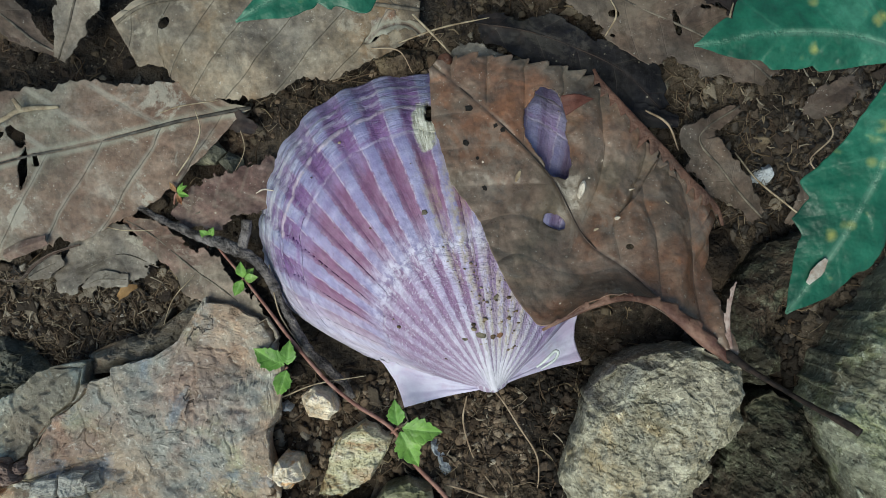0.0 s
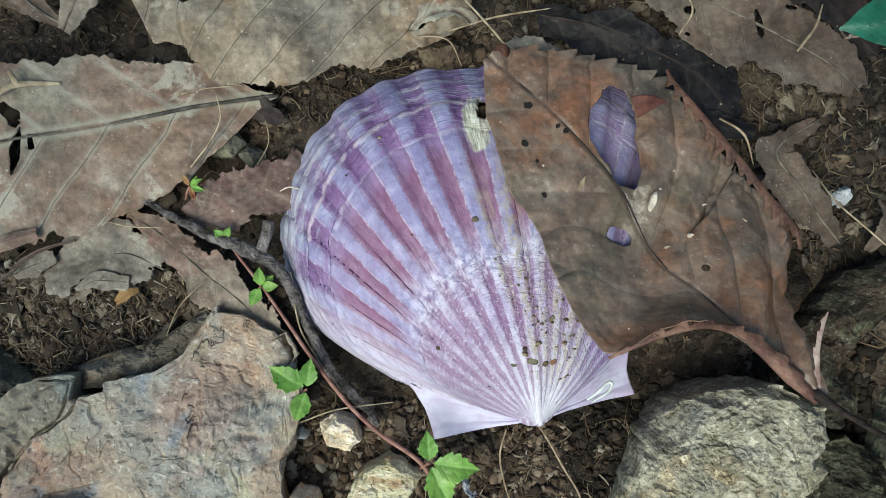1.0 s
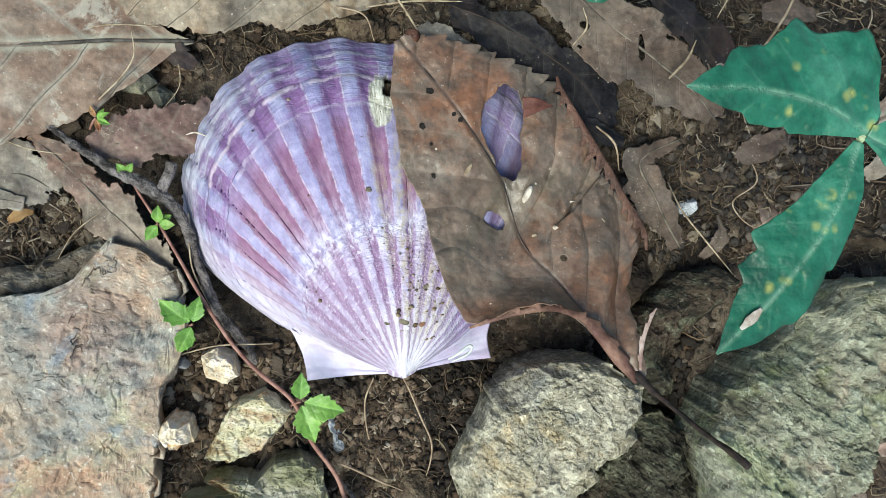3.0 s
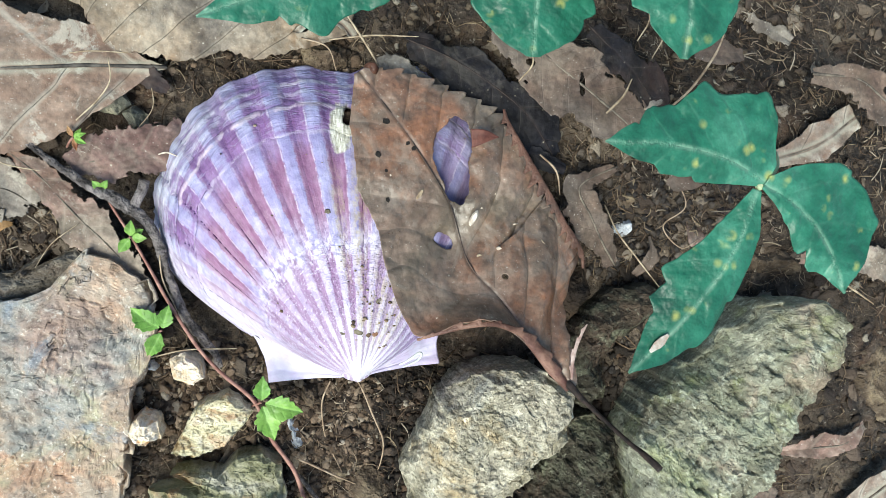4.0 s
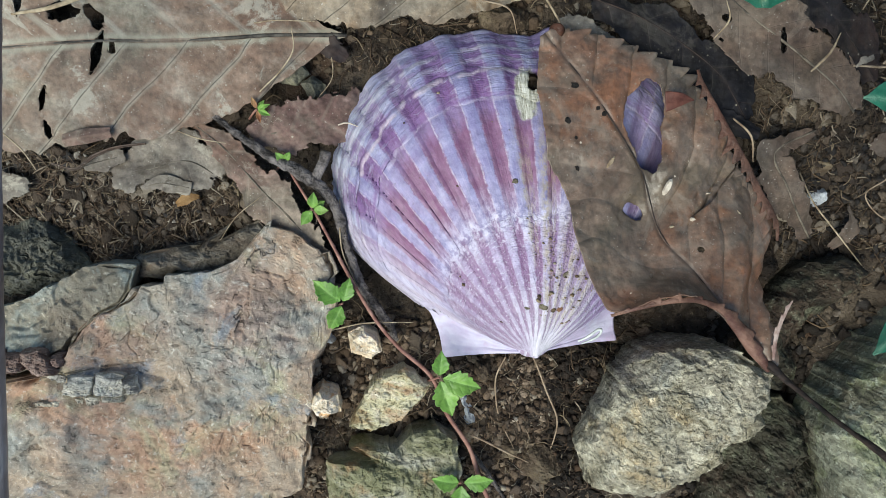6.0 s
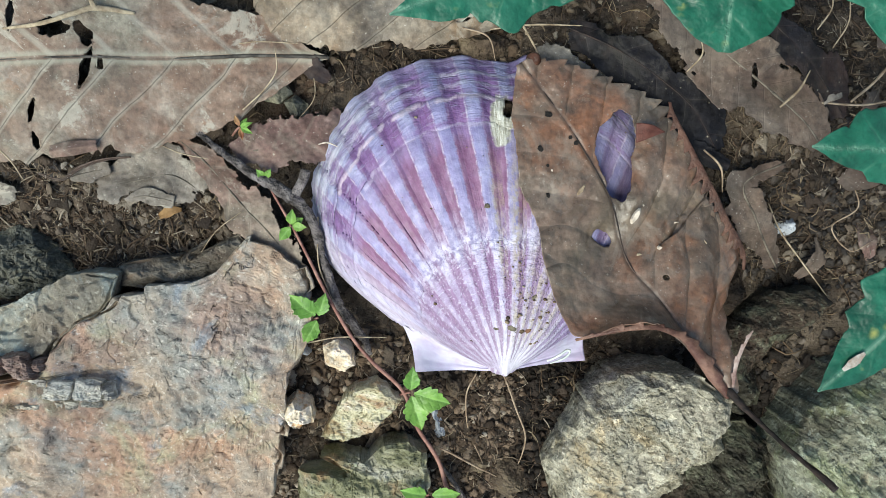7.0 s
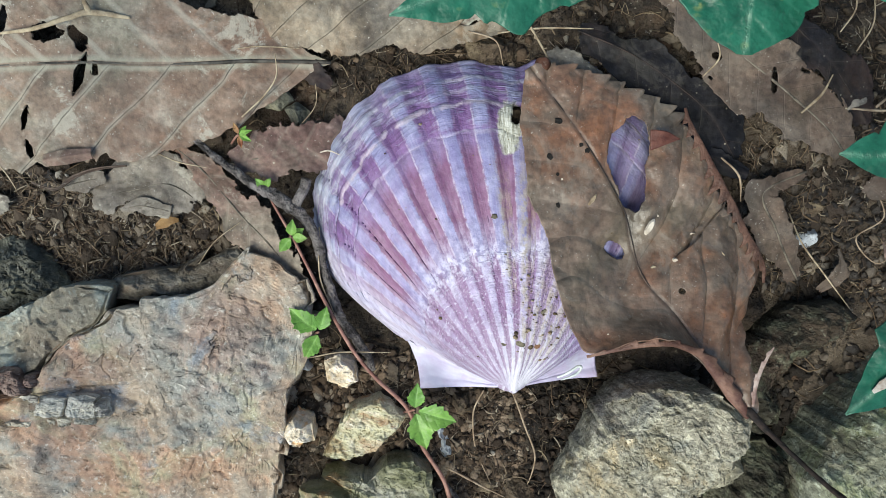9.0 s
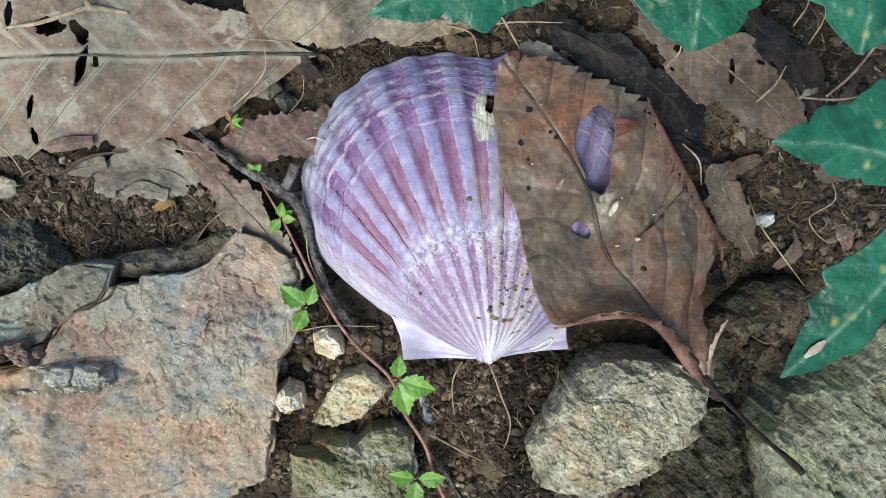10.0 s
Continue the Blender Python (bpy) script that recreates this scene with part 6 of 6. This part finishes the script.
SPROUTS = [(-79, 17, 3, ((3.5, 2), (4, -1), (-2, 3), (1.5, -3.5), (1.5, 3))), (-59, -8, 5, ((-0.5, 5), (4.5, 0.5), (-2.5, -5), (3, 3))), (-46, -33.5, 6, ((-9.5, 5.5), (0.8, 8), (-2.5, -8.5))),
           (-14, -51, 6, ((-1, 8.5), (12.8, -1), (6, -11))), (-1, -83, 5, ((-9.5, 0.5), (9.5, 2.5), (1, -10))), (-69, 4, 3, ((-3, 2), (1, 3)))]
for k, (sx, sy, sz, tips) in enumerate(SPROUTS):
    stalk = strand("sprout_stalk", [(sx - 2.5, sy - 3, sz - 5), (sx - 1, sy - 1, sz - 1.5), (sx, sy, sz)], [0.35, 0.35], STEM_RED, runner, "", 8, 6)
    for j, (dx, dy) in enumerate(tips):
        leaflet(stalk, sx, sy, sz, dx, dy, 1.2 - 0.5 * j, 0.29 if k else 0.18, 40 + 7 * k + j, WILTED if k == 0 and j in (2, 3) else SPROUT)

ROOTS = [([(13, -40, 1), (17, -45, -2), (22, -53, -3), (27, -61, -3), (28, -69, -5), (27, -75, -6)], 0.65, ROOT, "rootlet", "thin tan root hanging below the shell"),
         ([(6, -43, 0), (5, -50, -3), (6, -56, -4), (9, -64, -5), (16, -74, -5)], 0.6, ROOT, "rootlet", "thin brown root below the shell"),
         ([(0, -70, -2), (5, -71, -1), (13, -74, -2), (21, -77, -4)], 0.8, ROOT, "rootlet", "tan root lying across the soil"),
         ([(2, -76, -4), (10, -84, -4), (17, -92, -5)], 1.6, BARK, "root", "gray dead root between the stones"),
         ([(-55, -46, 1), (-46, -42, 2), (-38, -39, 2), (-24, -37, 0)], 0.5, DRY, "straw", "dry straw beside the sprout"),
         ([(-79, 22, 3), (-74, 29, 4), (-71.5, 35, 5), (-73, 41, 5)], 0.55, DRY, "straw", "curved dry straw over the leaf's base"),
         ([(-83, 40, 5), (-77, 42, 5), (-67, 44, 3)], 0.45, DRY, "straw", "dry straw across the leaf's midrib"),
         ([(-62, 38, 0), (-60, 30, 0), (-64, 22, -1)], 0.3, DRY, "straw", "thin curved straw on the soil"),
         ([(-14, 60, 6), (-2, 64, 7), (12, 67, 7)], 0.6, DRY, "straw", "straight dry straw above the shell"),
         ([(-10, 68, 7), (-3, 61, 7), (4, 54, 5)], 0.7, DRY, "straw", "dry stalk above the shell"),
         ([(-22, 59, 4), (-14, 58, 5), (-10, 52, 3)], 0.5, ROOT, "rootlet", "bent brown root above the shell"),
         ([(84, 29, 3), (90, 21, 4), (98, 14, 5), (110, 4, 6)], 0.6, DRY, "straw", "long dry straw across dark soil"),
         ([(92, 62, 18), (98, 70, 18), (103, 82, 19), (104, 92, 20)], 0.9, ROOT, "straw", "curved brown stalk in the litter"),
         ([(84, 60, 17), (96, 62, 18), (106, 66, 19)], 0.7, ROOT, "straw", "gray brown stalk in the litter"),
         ([(78, 80, 15), (80, 87, 16), (77, 93, 16)], 0.5, DRY, "straw", "dry curved straw in the litter"),
         ([(84, 76, 15), (86, 84, 16), (84, 92, 16)], 0.5, DRY, "straw", "dry straw in the litter"),
         ([(72, 56, 17), (76, 62, 17.5), (78, 68, 17)], 0.8, DRY, "straw", "short broken straw on the brown leaf"),
         ([(44, 60, 12), (47, 66, 13), (45, 71, 13)], 0.6, DRY, "straw", "short straw on the dark leaf"),
         ([(104, 44, 6), (110, 34, 8), (104, 26, 7), (112, 20, 7), (118, 24, 7)], 0.5, ROOT, "rootlet", "wiry root loops in the soil"),
         ([(56, 40, 10), (62, 36, 11), (66, 29, 8)], 0.7, ROOT, "rootlet", "bent brown root beside the leaf"),
         ([(150, 26, 21), (164, 20, 20), (182, 14, 17)], 0.9, DRY, "straw", "white dry straw behind the boulder"),
         ([(103, 104, 18), (112, 102, 20), (121, 103, 20)], 0.8, DRY, "straw", "dry straw in the litter"),
         ([(-52, -4, 3), (-49, -18, 3), (-43, -28, 2)], 0.5, DRY, "straw", "thin straw along the shell's rim"),
         ([(-74, -7, 2.5), (-80, -14, 3), (-84, -22, 0)], 0.3, DRY, "straw", "thin straw at the hollow's rim"),
         ([(-100, 7, 2), (-94, 6, 3), (-86, 6, 3)], 0.4, DRY, "straw", "short straw on the leaf's edge"),
         ([(-146, -2, 3), (-140, -6, 3), (-136, -11, 2)], 0.5, DRY, "straw", "short pale straw on the leaf"),
         ([(-56, 17, 2), (-53.5, 18, 3), (-50, 17.5, 4)], 0.45, CHIP, "straw", "tiny white straw end beside the shell")]
for pts, r, m, nm, lab in ROOTS:
    tagged(strand(nm, pts, [r * 0.36, r * 0.5, r * 0.46, r * 0.22], m, None, "", 34, 6, 0.25), lab, "root" if "root" in nm else "straw")
tagged(strand("straw", [(-146, 29.5, 5), (-136, 33, 6.5), (-127, 38, 7), (-122, 40.5, 7), (-112, 41.5, 6)], [0.25, 0.6, 0.7, 0.85, 0.4], DRY, None, "", 40, 8, 0.3, 0.5), "flat broken piece of dry straw on the tan leaf", "straw")
tagged(strand("straw", [(-122, 40, 7), (-124, 43.5, 8)], [0.9, 0.5], DRY, None, "", 8, 6, 0.3, 0.5), "short spur of dry straw", "straw")

GRAY_BARK = stone_material("gray_bark", [(0.2, (0.162, 0.1485, 0.135)), (0.45, (0.405, 0.3847, 0.3443)), (0.6, (0.567, 0.54, 0.4725)), (0.85, (0.7425, 0.675, 0.5535))], (0.55, 0.52, 0.46), (0.03, 0.028, 0.026), 0.4, 500, 0.0008, 90, streak=2.5)
CREAM_BARK = stone_material("cream_bark", [(0.2, (0.2856, 0.2448, 0.1938)), (0.5, (0.4692, 0.4284, 0.3468)), (0.85, (0.5916, 0.5508, 0.4692))], (0.7, 0.66, 0.58), (0.1, 0.08, 0.06), 0.4, 500, 0.0006, 120, streak=2.5)
BROWN_BARK = stone_material("brown_bark", [(0.2, (0.06, 0.042, 0.036)), (0.5, (0.18, 0.123, 0.105)), (0.85, (0.36, 0.27, 0.225))], (0.4, 0.36, 0.32), (0.015, 0.012, 0.01), 0.4, 500, 0.0009, 80, streak=3.0)


def bark_piece(line, width, count, low, high, material, label, seed):
    """A weathered strip of bark, cracked across into short uneven segments."""
    root = new("bark_piece")
    root.location = (line[0][0] * 0.001, line[0][1] * 0.001, low * 0.001)
    tagged(root, label, "bark")
    rs = np.random.RandomState(seed)
    a, b = np.array(line[0], float), np.array(line[1], float)
    t = (b - a) / np.linalg.norm(b - a)
    nor = np.array([-t[1], t[0]])
    cuts = np.sort(np.concatenate([[0, 1], (np.arange(1, count) + 0.5 * rs.rand(count - 1)) / count]))
    for k in range(count):
        p, q = a + (b - a) * (cuts[k] + 0.006), a + (b - a) * (cuts[k + 1] - 0.006)
        w = width * (0.75 + 0.4 * rs.rand()) * (0.6 if k == count - 1 else 1.0)
        m = (p + q) / 2
        lean = t * 0.9 * rs.normal()
        plan = [p - nor * w - lean, m - nor * w * 1.08, q - nor * w * 0.9 - lean * 0.5, q, q + nor * w * 0.85 + lean * 0.5, m + nor * w * 1.05, p + nor * w, p - t * 0.3]
        ob = rock("segment", plan, low, high + 0.9 * rs.normal(), material, "", seed + k, 9, 0.45, (0.08 * rs.normal(), 0.08 * rs.normal()), 1, 0.3, 60, 22, 0.5, 0.08, rim_at=0.72)
        for key in ("label", "category"):
            if key in ob:
                del ob[key]
        ob.parent = root
        ob.matrix_parent_inverse = Matrix.Translation(root.location).inverted()
    return root


bark_piece([(-125, -69.5), (-98.5, -65.2)], 3.3, 4, 6, 12.0, GRAY_BARK, "weathered cracked gray bark piece lying on the slab", 81)
bark_piece([(-126, -75), (-102, -70)], 1.3, 4, 6, 11.2, CREAM_BARK, "cream inner side of a split bark strip on the slab", 101)
bark_piece([(-152, -68.5), (-119, -61)], 3.6, 6, 6, 12.5, BROWN_BARK, "dark decayed bark piece lying on the slab", 121)
stick = strand("woody_cane", [(-142, 100, 40), (-134, 28, 42), (-127, -28, 43), (-118.5, -90, 43), (-111, -150, 42)], [3.1, 3.0, 3.0, 2.9, 2.9], STICK, None, "", 80, 20, 0.05)
tagged(stick, "smooth shiny red-brown woody cane", "branch")

# ---- creeper ----
PALE_STALK = plain_material("creeper_stalk", (0.25, 0.36, 0.2), (0.42, 0.45, 0.28), 300, 0.5)


WITHERED = plain_material("withered_spot", (0.24, 0.18, 0.14), (0.52, 0.5, 0.45), 260, 0.7)


def creeper(stalk, blades, label, spot=None):
    root = strand("creeper_leaf", stalk, [0.9, 0.8, 0.8], PALE_STALK, None, "", 30, 8)
    tagged(root, label, "leaf", "creeper leaves")
    for k, (mid, left, right, hl, hr) in enumerate(blades):
        blade = leaf("leaflet", mid, left, right, GREEN, "", parent=root, nu=140, nv=70, teeth=4, depth=(((0, 0), (0.3, 0.6), (0.6, 1.6), (0.8, 2.0), (1, 0)), ((0, 0), (0.3, 1.2), (0.5, 3.2), (0.8, 2.8), (1, 0))), wrinkle=1.0, thick=0.25, seed=60 + k + len(label), spacing=8, relief=0.1, edge_l=((0, 0), (0.5, hl), (1, 0)), edge_r=((0, 0), (0.5, hr), (1, 0)), tooth_skew=0.85)
        if spot and k == 1:
            leaf("withered_spot", spot, [(0, 0.4), (0.4, 1.6), (0.8, 1.2), (1, 0.3)], [(0, 0.4), (0.5, 1.3), (1, 0.3)], WITHERED, "brown and white withered spot", parent=blade, nu=30, nv=16, rag=0.3, wrinkle=0.2, thick=0.2, seed=77, relief=0.0)


creeper([(118, 72, 8), (108, 58, 40), (96, 45, 70), (86, 36.5, 80)],
        [([(88, 38, 80), (75, 41, 82), (60, 41, 83.5), (45, 38.5, 84)], [(0, 1), (0.3, 6), (0.6, 6.5), (0.8, 4), (1, 0)], [(0, 4), (0.12, 14), (0.22, 18), (0.4, 13), (0.54, 15), (0.62, 9), (0.8, 5.5), (1, 0)], -2, -3),
         ([(86, 36, 80), (83, 21, 80.5), (75, 4, 79.5), (64.5, -11, 78)], [(0, 1), (0.2, 5), (0.45, 7), (0.7, 8), (0.85, 5), (1, 0)], [(0, 1), (0.25, 7), (0.55, 11), (0.75, 7), (1, 0)], -2, -2),
         ([(87, 37.5, 80), (97, 34, 80), (108, 27, 79), (117, 16.5, 78)], [(0, 2), (0.15, 8), (0.35, 16), (0.55, 17), (0.75, 14), (0.9, 7), (1, 0)], [(0, 1), (0.4, 6), (0.7, 6), (1, 0)], -2, -2)],
        "three-part dark green creeper leaf with yellow specks", [(68.3, -5.2, 79.1), (70, -3, 79.6), (71.5, -0.5, 79.9)])
creeper([(30, 110, 10), (18, 100, 45), (6, 88, 68), (2, 78, 70)],
        [([(2, 78, 70), (-12, 67, 71), (-27, 56, 72), (-42, 46, 73)], [(0, 3), (0.3, 11), (0.5, 10), (0.6, 13), (0.66, 7), (0.85, 4), (1, 0)], [(0, 3), (0.4, 9), (0.7, 6), (1, 0)], -2, -2)],
        "single hanging dark green toothed creeper leaf")
creeper([(60, 120, 12), (48, 112, 45), (40, 102, 66), (36, 94, 68)],
        [([(34, 92, 67), (31, 82, 65), (30, 70, 63), (32, 57, 62)], [(0, 3), (0.3, 14), (0.6, 15), (0.8, 12.5), (0.92, 8), (1, 1)], [(0, 3), (0.3, 15), (0.6, 16), (0.8, 12.5), (0.92, 7), (1, 1)], -2, -2),
         ([(44, 96, 72), (54, 88, 76), (60, 76, 78), (62, 61, 78)], [(0, 3), (0.35, 14), (0.65, 14), (0.85, 9), (1, 0.5)], [(0, 3), (0.4, 15), (0.7, 14), (0.88, 8), (1, 0.5)], -2, -2)],
        "pair of broad dark green creeper leaflets")

# ---- loose soil and litter ----
HULL = bmesh.new()
bmesh.ops.create_icosphere(HULL, subdivisions=1, radius=1)
ICO_F = np.array([[v.index for v in f.verts] for f in HULL.faces])
ICO_V = np.array([v.co for v in HULL.verts])
HULL.free()
HULL = bmesh.new()
bmesh.ops.create_icosphere(HULL, subdivisions=2, radius=1)
ICO2_F = np.array([[v.index for v in f.verts] for f in HULL.faces])
ICO2_V = np.array([v.co for v in HULL.verts])
HULL.free()


def scatter(name, count, lo, hi, material, label, seed, power=2.5, category="soil", area=(-170, 230, -125, 130)):
    rs = np.random.RandomState(seed)
    x, y = rs.uniform(area[0], area[1], count), rs.uniform(area[2], area[3], count)
    dens = 0.5 + fbm(x, y, 18, 3, seed + 0.1)
    ok = rs.rand(count) < np.clip(dens + 0.3, 0.1, 1)
    x, y = x[ok], y[ok]
    z = ground_z(x, y)
    size = lo + (hi - lo) * rs.rand(len(x)) ** power
    vs, fs, base = [], [], 0
    for px, py, pz, s in zip(x, y, z, size):
        V, F = (ICO2_V, ICO2_F) if s > 0.6 else (ICO_V, ICO_F)
        k = V * (0.72 + 0.5 * rs.rand(len(V), 1)) * (1 + 0.35 * np.sin(V @ rs.normal(0, 2.2, (3, 1)) + 6 * rs.rand())) * (s * np.array([0.7 + 0.6 * rs.rand(), 0.7 + 0.6 * rs.rand(), 0.5 + 0.4 * rs.rand()]))
        vs.append(k + (px, py, pz + s * 0.25))
        fs.append(F + base)
        base += len(V)
    return tagged(mesh_object(name, np.vstack(vs), np.vstack(fs), material), label, category, kind="stuff")


def sand(name, places, seed):
    rs = np.random.RandomState(seed)
    vs, fs = [], []
    for k, p in enumerate(places):
        s = 0.16 + 0.5 * rs.rand() ** 3.5
        vs.append(ICO_V * (0.6 + 0.8 * rs.rand(len(ICO_V), 1)) * s * (1.3, 0.9, 0.6) + p)
        fs.append(ICO_F + k * len(ICO_V))
    return tagged(mesh_object(name, np.vstack(vs), np.vstack(fs), SAND_TAN), "fine brown sand grains stuck on the shell", "sand", kind="stuff")


sand("sand_grains", SAND, 79)
scatter("soil_crumbs", 8500, 0.12, 1.5, CRUMB, "loose dark brown crumbs of forest soil", 71, 3.4)
# damp earth, its crumbs blackened to carry the shade beside the speckled stone
scatter("earth_crumbs", 2600, 0.2, 1.5, HUMUS_SHADE, "dark brown crumbs of damp earth below the shell, blackened for shade", 74, 2.6, "soil", (26, 50, -98, -36))
EARTH_PALE = island_material("dry_earth", [(0.0, (0.03, 0.02, 0.014)), (0.35, (0.12, 0.082, 0.054)), (0.7, (0.25, 0.18, 0.125)), (0.93, (0.4, 0.31, 0.225)), (1.0, (0.6, 0.53, 0.42))])
scatter("dry_crumbs", 4600, 0.12, 1.6, EARTH_PALE, "lighter brown crumbs of earth round the pebbles", 78, 3.0, "soil", (-52, 16, -98, -38))
scatter("dry_crumbs", 2600, 0.12, 1.3, EARTH_PALE, "light brown crumbs of earth below the beak", 82, 3.4, "soil", (-10, 24, -92, -42))
scatter("dry_crumbs", 2200, 0.12, 1.7, EARTH_PALE, "light brown crumbs of earth above the shell", 80, 3.0, "soil", (-84, 22, 34, 66))
scatter("humus_grains", 5200, 0.12, 1.15, HUMUS_DRY, "black damp humus crumbs in the hollow", 75, 2.4, "soil", (-165, -72, -46, -4))
scatter("dark_humus", 3200, 0.15, 1.6, HUMUS, "dark damp humus crumbs between stones and leaves", 76, 2.4, "soil", (70, 130, -30, 60))
scatter("humus_litter", 3200, 0.15, 1.5, CRUMB, "brown crumbs and humus among the upper leaves", 77, 2.6, "soil", (-20, 135, 30, 118))


def litter(name, count, seed, area=(-165, 225, -120, 128), material=STRAW, label="fine straw, needles and root hairs on the soil"):
    rs = np.random.RandomState(seed)
    vs, fs, base = [], [], 0
    for k in range(count):
        x, y = rs.uniform(area[0], area[1]), rs.uniform(area[2], area[3])
        t, ln, r = rs.rand() * 6.28, 2 + 10 * rs.rand() ** 2.4, 0.08 + 0.24 * rs.rand() ** 2.5
        bend = rs.normal(0, 0.6)
        pts = []
        for u in (-0.5, 0.0, 0.5):
            tt = t + bend * u * 2
            pts.append((x + ln * u * math.cos(tt), y + ln * u * math.sin(tt)))
        gz = ground_z([p[0] for p in pts], [p[1] for p in pts]) + 0.6 + 1.2 * rs.rand(3)
        v, f = tube_arrays([(p[0], p[1], g) for p, g in zip(pts, gz)], [r * 0.8, r, r * 0.6], 5, 4, 0.0, 0.7)
        vs.append(v)
        fs += [tuple(i + base for i in q) for q in f]
        base += len(v)
    return tagged(mesh_object(name, np.vstack(vs), fs, material), label, "litter", kind="stuff")


# black crumbs added to darken the gap like the shade between the stones
scatter("crevice_shade_crumbs", 1500, 0.3, 2.2, HUMUS_SHADE, "crumbs blackened as shade in the gap between stones", 81, 2.0, "soil", (74, 106, -86, -18))
litter("fine_litter", 5500, 72)
FIBRE = island_material("pale_fibres", [(0.0, (0.05, 0.033, 0.022)), (0.4, (0.15, 0.1, 0.065)), (0.8, (0.32, 0.25, 0.17)), (1.0, (0.55, 0.48, 0.37))], 0.65)
litter("litter_fibres", 2600, 91, (60, 225, 10, 128), FIBRE, "pale dry fibres and straw bits among dead leaves")
litter("humus_fibres", 1500, 92, (-160, -74, -40, -6), FIBRE, "pale fibres and straw bits on black humus")
litter("soil_fibres", 700, 93, (-52, 52, -98, -38), FIBRE, "thin root hairs on damp earth")
litter("shade_fibres", 450, 94, (-80, 30, 36, 66), FIBRE, "short fibres and chips on shaded soil")


def scraps(name, count, seed, area=(-165, 225, -120, 128), material=SCRAP, label="small torn scraps of dead leaves on the soil"):
    rs = np.random.RandomState(seed)
    m = 11
    ring = np.arange(m)
    faces = [(m + i, m + (i + 1) % m, 2 * m) for i in ring] + [(i, (i + 1) % m, m + (i + 1) % m, m + i) for i in ring]
    k = 2 * m + 1
    faces = faces + [(i, k + i, k + (i + 1) % m, (i + 1) % m) for i in ring]
    vs, fs = [], []
    for n_ in range(count):
        x, y, s = rs.uniform(area[0], area[1]), rs.uniform(area[2], area[3]), 0.5 + 3.6 * rs.rand() ** 3.2
        g = float(ground_z([x], [y])[0]) + 0.7
        t = (ring + 0.7 * rs.rand(m)) * 2 * np.pi / m
        r = s * (0.45 + 0.75 * rs.rand(m)) * (1 + 0.5 * np.cos(t - 6 * rs.rand()))
        px, py = np.concatenate([r * np.cos(t), 0.5 * r * np.cos(t), [0]]), np.concatenate([r * np.sin(t) * 0.7, 0.35 * r * np.sin(t), [0]])
        a, c1, c2 = 6.28 * rs.rand(), rs.normal(0, 0.22), rs.normal(0, 0.22)
        px, py = px * math.cos(a) - py * math.sin(a), px * math.sin(a) + py * math.cos(a)
        top = np.stack([x + px, y + py, g + rs.normal(0, 0.3) * px + rs.normal(0, 0.3) * py + c1 * px * px / s + c2 * py * px / s], 1)
        vs += [top, top - (0, 0, 0.22)]
        fs += [tuple(j + n_ * 2 * k for j in f) for f in faces]
    return tagged(mesh_object(name, np.vstack(vs), fs, material), label, "litter", kind="stuff")


scraps("leaf_scraps", 2400, 73)
SCRAP_PALE = island_material("pale_leaf_scraps", [(0.0, (0.03, 0.022, 0.016)), (0.5, (0.1, 0.073, 0.052)), (0.85, (0.21, 0.165, 0.12)), (1.0, (0.38, 0.33, 0.26))], 0.6)
scraps("pale_scraps", 900, 95, (60, 225, 8, 128), SCRAP_PALE, "pale torn leaf scraps and crumbs among the litter")
scraps("humus_scraps", 420, 97, (-150, -76, -40, -4), SCRAP_PALE, "small torn leaf scraps on the hollow's humus")
scraps("pale_scraps", 260, 96, (-52, 20, -98, -38), SCRAP_PALE, "pale flakes and leaf scraps on the earth")
